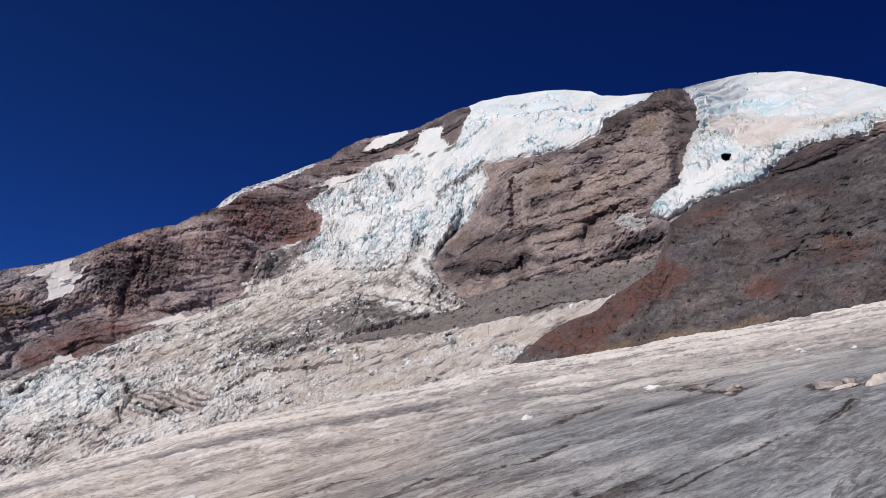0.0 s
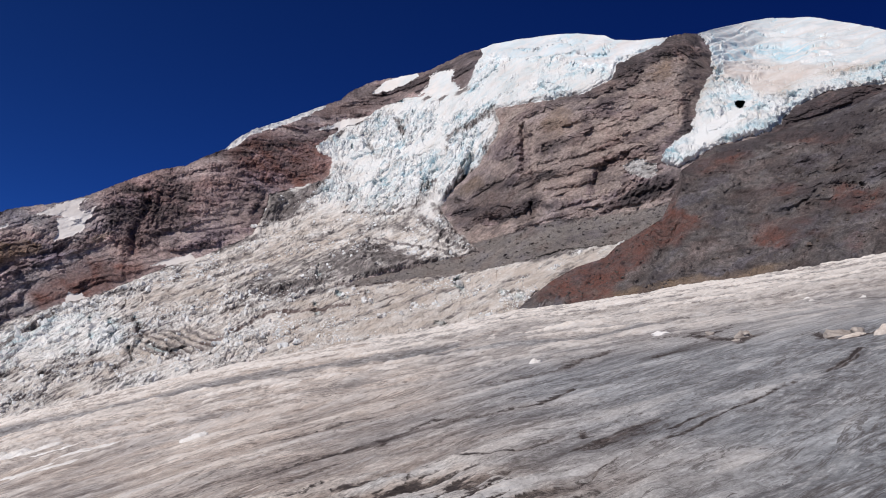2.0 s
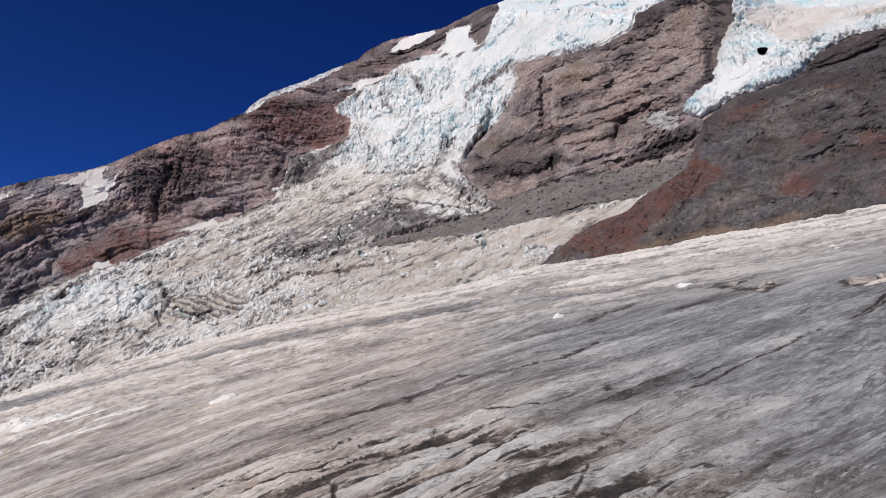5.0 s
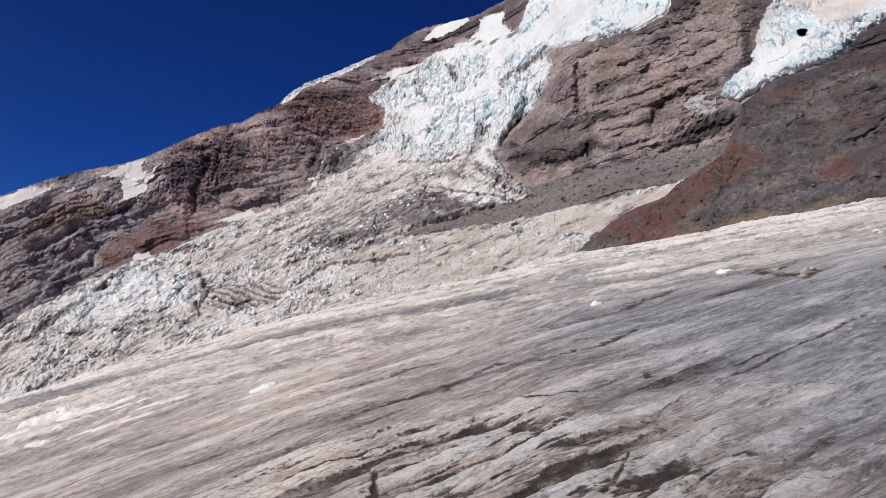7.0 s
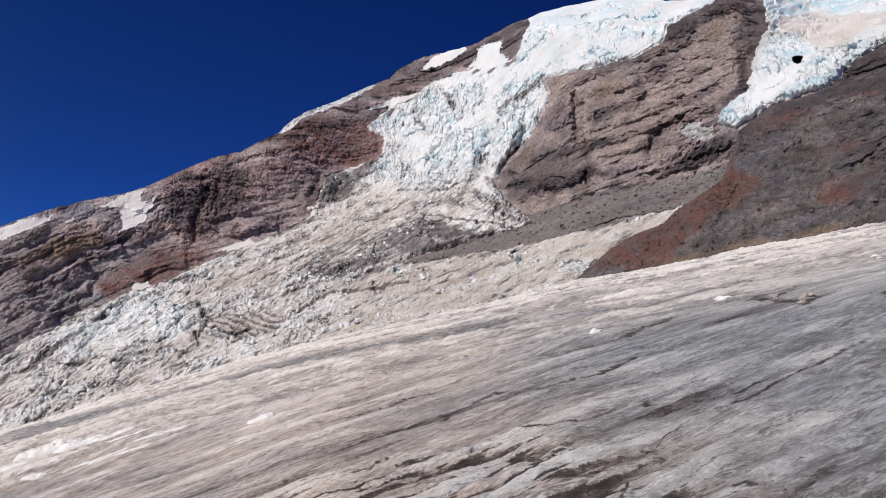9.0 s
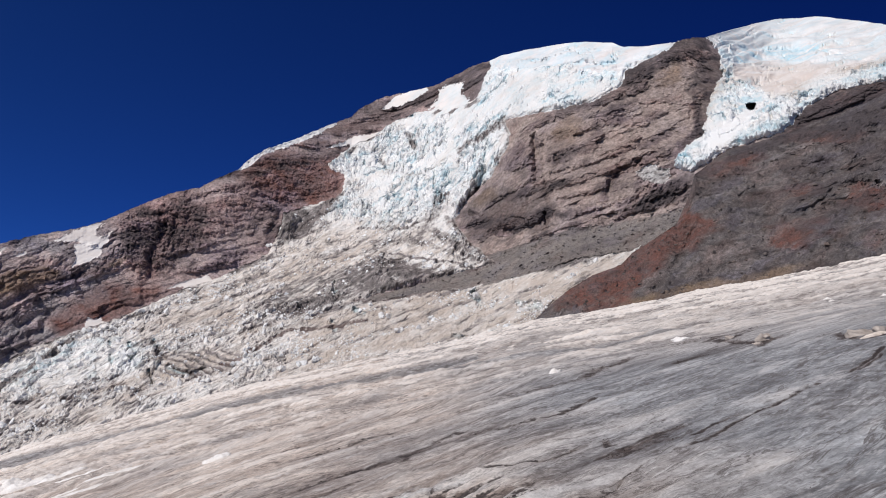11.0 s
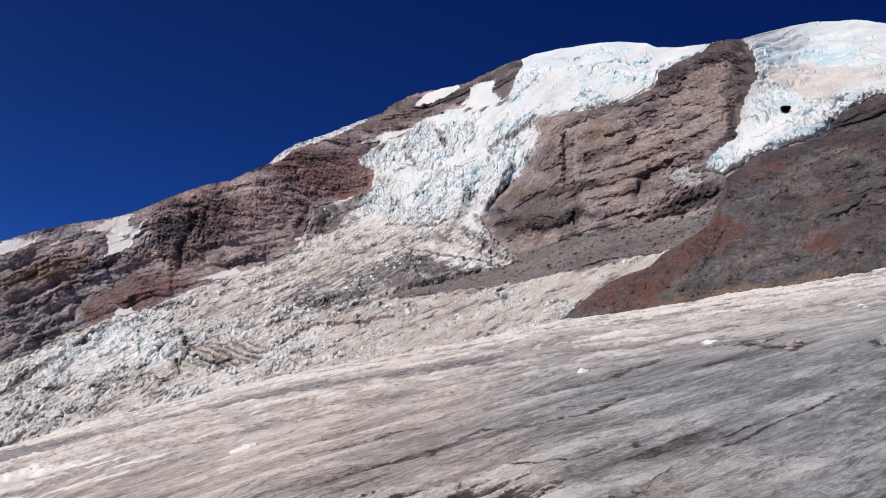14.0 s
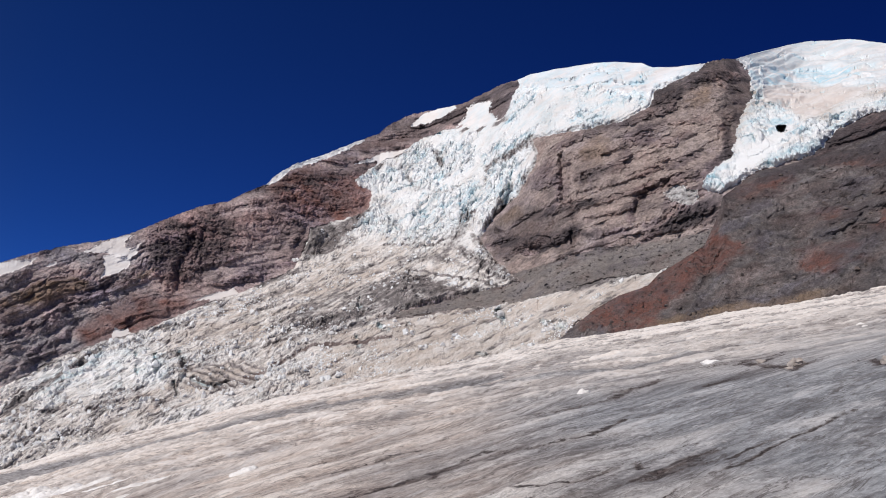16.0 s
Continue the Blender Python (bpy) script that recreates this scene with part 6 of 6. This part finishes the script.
tagged(near_glacier, "bare grey summer glacier with silty streaks", "glacier", "", "structure")

# ---- the ground all round, down in the valley and out to the horizon ----
WA = np.linspace(-180, 180, 181)
WR = np.concatenate([np.linspace(60, 700, 20), np.geomspace(760, 4800, 24)])
w_az, w_r = np.meshgrid(WA, WR)
w_x, w_y = w_r * np.sin(np.radians(w_az)), w_r * np.cos(np.radians(w_az))
w_z = -150 + 0.10 * w_x * np.exp(-(w_r / 1500) ** 2) + 60 * fbm(w_x / 900, w_y / 900, w_x * 0, 4, 0.5, 179) - w_r * 0.05
ground = new("ground", mesh_of("ground", np.stack([w_x, w_y, w_z], -1).reshape(-1, 3), grid_quads(*w_az.shape).reshape(-1, 4), SCREE_MAT, {"red": (w_z * 0).ravel()}, True))
tagged(ground, "grey rubble valley floor reaching the horizon", "ground", "", "structure")


# ---- things on the near glacier ----
def glacier_top(x, y):
    """Height of the near glacier's surface at a place in plan."""
    b, r = math.degrees(math.atan2(x, y)), math.hypot(x, y)
    i = int(np.clip(np.searchsorted(GR, r), 1, len(GR) - 1))
    j = int(np.clip(np.searchsorted(GA, b), 1, len(GA) - 1))
    return float(np.mean(g_z[i - 1:i + 1, j - 1:j + 1]))


def crust_material(name, light, dark):
    n = Nodes(name, 0.6, 0.3)
    c = n.mix(n.ramp(n.noise(3.0, 7, 0.7), (0.35, 0.0), (0.65, 1.0)), light, dark)
    c = n.mix(0.45, c, n.ramp(n.noise(16.0, 6, 0.75), (0.3, 0.6), (0.5, 1.0), (0.7, 1.1)), "MULTIPLY")
    n.bump(n.noise(9.0, 7, 0.72), 0.03, 0.7)
    return n.done(c)


WHITE_CRUST = crust_material("white_snow_crust", (0.93, 0.915, 0.9), (0.78, 0.74, 0.7))
TAN_CRUST = crust_material("silty_ice_crust", (0.58, 0.52, 0.47), (0.3, 0.255, 0.225))
STONE = crust_material("dark_lava_stone", (0.12, 0.095, 0.085), (0.045, 0.038, 0.036))


def mound(x, y, long, wide, high, yaw, material, label, seed, category="snow mound"):
    """A lumpy low mound of old snow that lies on the ice, undercut along its shaded side."""
    nu, nv = 56, 22
    u, v = np.meshgrid(np.linspace(0, 2 * math.pi, nu + 1)[:-1], np.linspace(0, 1, nv))
    rad = v * (1 + 0.22 * fbm(np.cos(u) * 1.6, np.sin(u) * 1.6, u * 0 + seed, 4, 0.6, seed))
    px, py = rad * np.cos(u) * long / 2, rad * np.sin(u) * wide / 2
    dome_h = np.sqrt(np.clip(1 - v ** 2.6, 0, 1))
    bumps = 1 + 0.9 * fbm(px / (wide * 0.6), py / (wide * 0.6), u * 0 + seed, 4, 0.6, seed + 3)
    pz = high * dome_h * np.clip(bumps, 0.25, 2)
    c, s_ = math.cos(radians(yaw)), math.sin(radians(yaw))
    wx_, wy_ = x + px * c - py * s_, y + px * s_ + py * c
    tops = np.array([[glacier_top(a, b) for a, b in zip(ra, rb)] for ra, rb in zip(wx_, wy_)])
    wz_ = tops + pz - 0.02 - 0.05 * (v > 0.985)
    verts = np.stack([wx_, wy_, wz_], -1).reshape(-1, 3)
    i = np.arange(nu * nv).reshape(nv, nu)
    q = np.stack([i[:-1], np.roll(i, -1, 1)[:-1], np.roll(i, -1, 1)[1:], i[1:]], -1).reshape(-1, 4)
    return tagged(new("snow_mound", mesh_of("snow_mound", verts, q, material, None, True)), label, category, "mounds on the glacier")


def shard(seed, flatness=1.0, points=11):
    """A convex broken block about one metre across."""
    rng = random.Random(seed)
    bm = bmesh.new()
    for _ in range(points):
        v = Vector((rng.gauss(0, 1), rng.gauss(0, 1), rng.gauss(0, 1))).normalized() * rng.uniform(0.38, 0.56)
        bm.verts.new((v.x, v.y, v.z * flatness))
    hull = bmesh.ops.convex_hull(bm, input=bm.verts[:])
    bmesh.ops.delete(bm, geom=list({g for g in hull["geom_interior"] if isinstance(g, bmesh.types.BMVert)}), context="VERTS")
    return bm


def slab(x, y, size, yaw, lean, material, label, seed):
    """A broken plate of ice crust that leans out of the surface."""
    bm = shard(seed + 300, 0.8, 18)
    bmesh.ops.subdivide_edges(bm, edges=bm.edges[:], cuts=3, use_grid_fill=True)
    for vert in bm.verts:
        p = vert.co.copy()
        q = Vector((p.x * size[0], p.y * size[1], max(-0.3, min(0.3, p.z)) * size[2] * 1.8))
        q += noise.noise_vector(Vector((p.x * 5 + seed, p.y * 5, p.z * 5))) * 0.2 * size[2]
        q += noise.noise_vector(Vector((p.x * 13 + seed, p.y * 13, p.z * 13))) * 0.1 * size[2]
        vert.co = q
    me = bpy.data.meshes.new("ice_slab")
    bm.to_mesh(me)
    bm.free()
    me.materials.append(material)
    ob = new("ice_slab", me)
    ob.matrix_world = pose(x, y, glacier_top(x, y) + size[2] * 0.12, lean, 0, yaw)
    return tagged(ob, label, "ice slab", "slabs on the glacier")


for n_, (x, y, long, wide, high, yaw) in enumerate((
    (-12.9, 26.7, 1.5, 0.6, 0.24, 22),
    (-12.1, 26.1, 1.7, 0.6, 0.3, 20),
    (-11.4, 26, 1.5, 0.5, 0.22, 18),
    (-10.6, 26, 1.6, 0.4, 0.08, 18),
    (-9.42, 24.6, 1.4, 0.3, 0.06, 18),
    (-12.8, 24.6, 1.6, 0.5, 0.1, 20),
    (-8.46, 20.1, 1.5, 0.4, 0.05, 24),
    (-7.52, 19.3, 1.5, 0.4, 0.05, 24),
    (-7.32, 21.2, 1.6, 0.4, 0.06, 22),
    (-9.93, 20.3, 0.6, 0.3, 0.1, 10),
    (-4.31, 18.1, 0.6, 0.4, 0.1, 0),
    (2.62, 20.2, 0.3, 0.25, 0.1, 10),
    (12.1, 28, 0.28, 0.16, 0.06, 0),
    (12, 27.5, 0.2, 0.16, 0.05, 0),
    (12.6, 25.5, 0.22, 0.16, 0.07, 0),
)):
    mound(x, y, long, wide, high, yaw, WHITE_CRUST, "long low ridge of old snow on silty ice" if long > 3 else "small white lump of old snow on the ice", 11 + 7 * n_)
CREAM_CRUST = crust_material("cream_ice_crust", (0.86, 0.79, 0.72), (0.5, 0.42, 0.365))
mound(7.9, 15.0, 0.8, 0.34, 0.15, 24, CREAM_CRUST, "cream hump of silty ice with dark painted shade beneath", 131, "ice hump")
mound(7.42, 15.4, 0.6, 0.26, 0.05, 18, CREAM_CRUST, "cream hump of silty ice with dark painted shade beneath", 137, "ice hump")
for n_, (x, y, a, b, c, yaw, lean, pale) in enumerate((
    (6.38, 23.7, 0.66, 0.5, 0.14, 8, -6, 1),
    (6.82, 19, 0.5, 0.36, 0.2, 20, 24, 0),
    (7.47, 16, 0.8, 0.4, 0.14, 10, 14, 0),
    (7.69, 15.7, 0.45, 0.35, 0.12, 25, 20, 0),
    (6.42, 18.2, 0.3, 0.2, 0.08, 0, 10, 0),
    (6.65, 20.7, 0.35, 0.3, 0.1, 0, 8, 0),
)):
    slab(x, y, (a, b, c), yaw, lean, WHITE_CRUST if pale else TAN_CRUST, "white crust slab lying on grey ice" if pale else "tan silty ice slab tilted out of the glacier", 3 + 5 * n_)


# grains of grit and pebbles along the runnels
def scatter(name, places, sizes, material, seed, label, category, flatness=0.8):
    """Many small stones joined in one mesh."""
    shapes = []
    for k in range(6):
        bm = shard(seed + k, flatness, 8)
        bm.verts.index_update()
        shapes.append((np.array([v.co[:] for v in bm.verts]), [[v.index for v in f.verts] for f in bm.faces]))
        bm.free()
    rng = random.Random(seed)
    verts, faces = [], []
    for (x, y, z), size in zip(places, sizes):
        co, fs = shapes[rng.randrange(6)]
        a = rng.uniform(0, 2 * math.pi)
        rot = np.array([[math.cos(a), -math.sin(a), 0], [math.sin(a), math.cos(a), 0], [0, 0, 1]])
        k = len(verts)
        verts.extend((co @ rot.T) * size + (x, y, z))
        faces.extend([[i + k for i in f] for f in fs])
    me = bpy.data.meshes.new(name)
    me.from_pydata([tuple(v) for v in verts], [], faces)
    me.materials.append(material)
    return tagged(new(name, me), label, category, "", "stuff")


rng = np.random.default_rng(5)
weight = (np.clip(grit, 0, 1) ** 3 * (g_r > 5) * (g_r < 26) * (np.abs(g_az) < 30)).ravel()
pick = rng.choice(weight.size, 5200, p=weight / weight.sum())
places = np.stack([gx.ravel()[pick], gy.ravel()[pick], g_z.ravel()[pick]], -1)
sizes = rng.gamma(2.0, 0.0045, len(pick)) * np.clip(g_r.ravel()[pick] / 9, 0.8, 2.2) + 0.006
scatter("grit", places, sizes, STONE, 900, "dark lava grit lying in silty runnels", "gravel")

# boulders on the moraine and the scree
weight = ((m_el > line(CREST, m_az) - 0.3) & (m_az < 30)).astype(float) * (0.25 + 0.75 * step(m_wob, -0.1, 0.25))
pick = rng.choice(weight.size, 4200, p=(weight / weight.sum()).ravel())
places = m_pts.reshape(-1, 3)[pick]
sizes = rng.gamma(1.2, 0.3, len(pick)) + 0.25
BOULDER = rock_material("dark_boulders", (0.17, 0.145, 0.13), (0.1, 0.085, 0.078), (0.05, 0.043, 0.042), size=0.15)
scatter("moraine_boulders", places, sizes, BOULDER, 910, "dark boulders strewn over the moraine slope", "boulders")
weight = (scree * (np.abs(az) < 30) * (el > crest_el)).ravel()
pick = rng.choice(weight.size, 1100, p=weight / weight.sum())
scatter("scree_boulders", pts.reshape(-1, 3)[pick], rng.gamma(1.6, 0.9, len(pick)) + 0.8, SCREE_MAT, 920, "grey boulders lying on the scree fan", "boulders")

weight = (((d_west > 0.15) & (el > crest_el + 0.1) & (np.abs(az) < 29)) * (0.15 + 0.9 * flat_ice + 0.7 * smooth_ice + 0.5 * broken) * lower * (1 - step(hummock, 0.1, 0.4)) * step(fbm(X / 60, Y / 60, Z * 0, 4, 0.6, 121), -0.05, 0.3)).ravel()
pick = rng.choice(weight.size, 3200, p=weight / weight.sum())
scatter("ice_rubble", pts.reshape(-1, 3)[pick], (rng.gamma(1.5, 0.9, len(pick)) + 0.9) * np.clip(R.ravel()[pick] / 1000, 0.7, 1.6), ICE, 930, "white broken ice rubble strewn over the glacier", "ice rubble", 1.0)

# ---- seracs: leaning towers and blocks of the icefall ----
serac_shapes = []
for k in range(10):
    bm = shard(700 + k, 1.25, 12)
    me = bpy.data.meshes.new("serac")
    bm.to_mesh(me)
    bm.free()
    me.materials.append(ICE)
    serac_shapes.append(me)
weight = (((d_west > 0.2) & (el > crest_el + 0.3) & (np.abs(az) < 29)) * np.clip(broken - 0.25, 0, 1) * np.clip(1 - dirt, 0, 1) ** 2 * (1 + lower) * np.exp(-R / 1500)).ravel()
pick = rng.choice(weight.size, 280, replace=False, p=weight / weight.sum())
for n_, i in enumerate(pick):
    p = pts.reshape(-1, 3)[i]
    ob = new("serac", serac_shapes[n_ % 10])
    size = float(rng.uniform(4, 9)) * min(1.5, R.ravel()[i] / 1100)
    ob.matrix_world = pose(*p, *(float(a) for a in rng.normal(0, 16, 2)), float(rng.uniform(0, 360))) @ Matrix.Diagonal((size, size * 0.8, size * float(rng.uniform(0.8, 1.3)), 1))
    ob.parent = terrain["icefall"]


def upon(bearing, elevation):
    """The place of the mountain's surface at a bearing and elevation, and its distance."""
    j = int(np.argmin(np.abs(AZ - bearing)))
    i = int(np.argmin(np.abs(el[:, j] - elevation)))
    return pts[i, j], float(R2[i, j])


def ice_block(bearing, elevation, size, seed):
    """A cluster of fallen ice towers: three to five shards on one base."""
    rng_b = random.Random(seed)
    p, r = upon(bearing, elevation)
    block_ob = new("ice_block")
    block_ob.matrix_world = pose(*p)
    for k in range(rng_b.randint(3, 5)):
        shard_ob = new(("base_block", "ice_tower", "shard", "shard", "shard")[k], serac_shapes[rng_b.randrange(10)])
        k_size = size * rng_b.uniform(0.45, 0.9)
        shard_ob.parent = block_ob
        shard_ob.matrix_local = pose(rng_b.uniform(-0.5, 0.5) * size, rng_b.uniform(-0.3, 0.3) * size, k_size * 0.12, rng_b.gauss(0, 25), rng_b.gauss(0, 25), rng_b.uniform(0, 360)) @ Matrix.Diagonal((k_size * 0.95, k_size * 0.8, k_size * 0.85, 1))
    return tagged(block_ob, "white broken ice towers standing on the dirty glacier", "ice block", "ice blocks")


for n_, (b, e, size) in enumerate((
    (-20.6, 1.39, 10),
    (-20, 1.26, 8),
    (-13.6, 4.27, 8),
    (-2.2, 1.49, 10),
    (-3.27, 2.4, 10),
    (2.78, 3.68, 13),
    (-1.31, 14.8, 8),
    (-4.76, 2.68, 10),
    (-7.92, 2.24, 9),
    (-6.43, 9.26, 9),
    (-15, 3.91, 8),
    (5.54, 2.79, 9),
    (-0.68, 5.47, 9),
    (-15.8, 3.62, 8),
    (-8.57, -0.551, 11),
    (-7.36, -0.274, 10),
    (-9.6, -0.895, 9),
    (-12.3, -0.544, 9),
    (-18.7, -0.0285, 13),
    (-19.7, 0.137, 14),
    (-21.1, -0.52, 12),
    (-22.3, 0.298, 12),
    (-23.2, -0.512, 12),
    (-9.94, 7.84, 13),
    (-10.6, 6.78, 12),
    (-2.84, 8.48, 10),
    (-0.32, 2.27, 8),
    (4.29, 1.73, 7),
)):
    ice_block(b, e, size, 40 + n_)

boulder_shapes = []
for k in range(6):
    bm = shard(760 + k, 0.8, 14)
    me = bpy.data.meshes.new("boulder")
    bm.to_mesh(me)
    bm.free()
    me.materials.append(BOULDER)
    boulder_shapes.append(me)
rng_m = random.Random(77)
ok = np.argwhere((m_el > line(CREST, m_az) + 0.3) & (m_az < 28.5) & (m_el < m_top - 0.4))
for n_ in range(48):
    i, j = ok[rng_m.randrange(len(ok))]
    ob = new("boulder", boulder_shapes[n_ % 6])
    size = rng_m.uniform(1.2, 2.6)
    ob.matrix_world = pose(*(m_pts[i, j] + np.array((0, 0, size * 0.15))), 0, 0, rng_m.uniform(0, 360)) @ Matrix.Diagonal((size, size, size, 1))
    tagged(ob, "dark angular lava boulder on the moraine slope", "boulder", "boulders on the moraine")
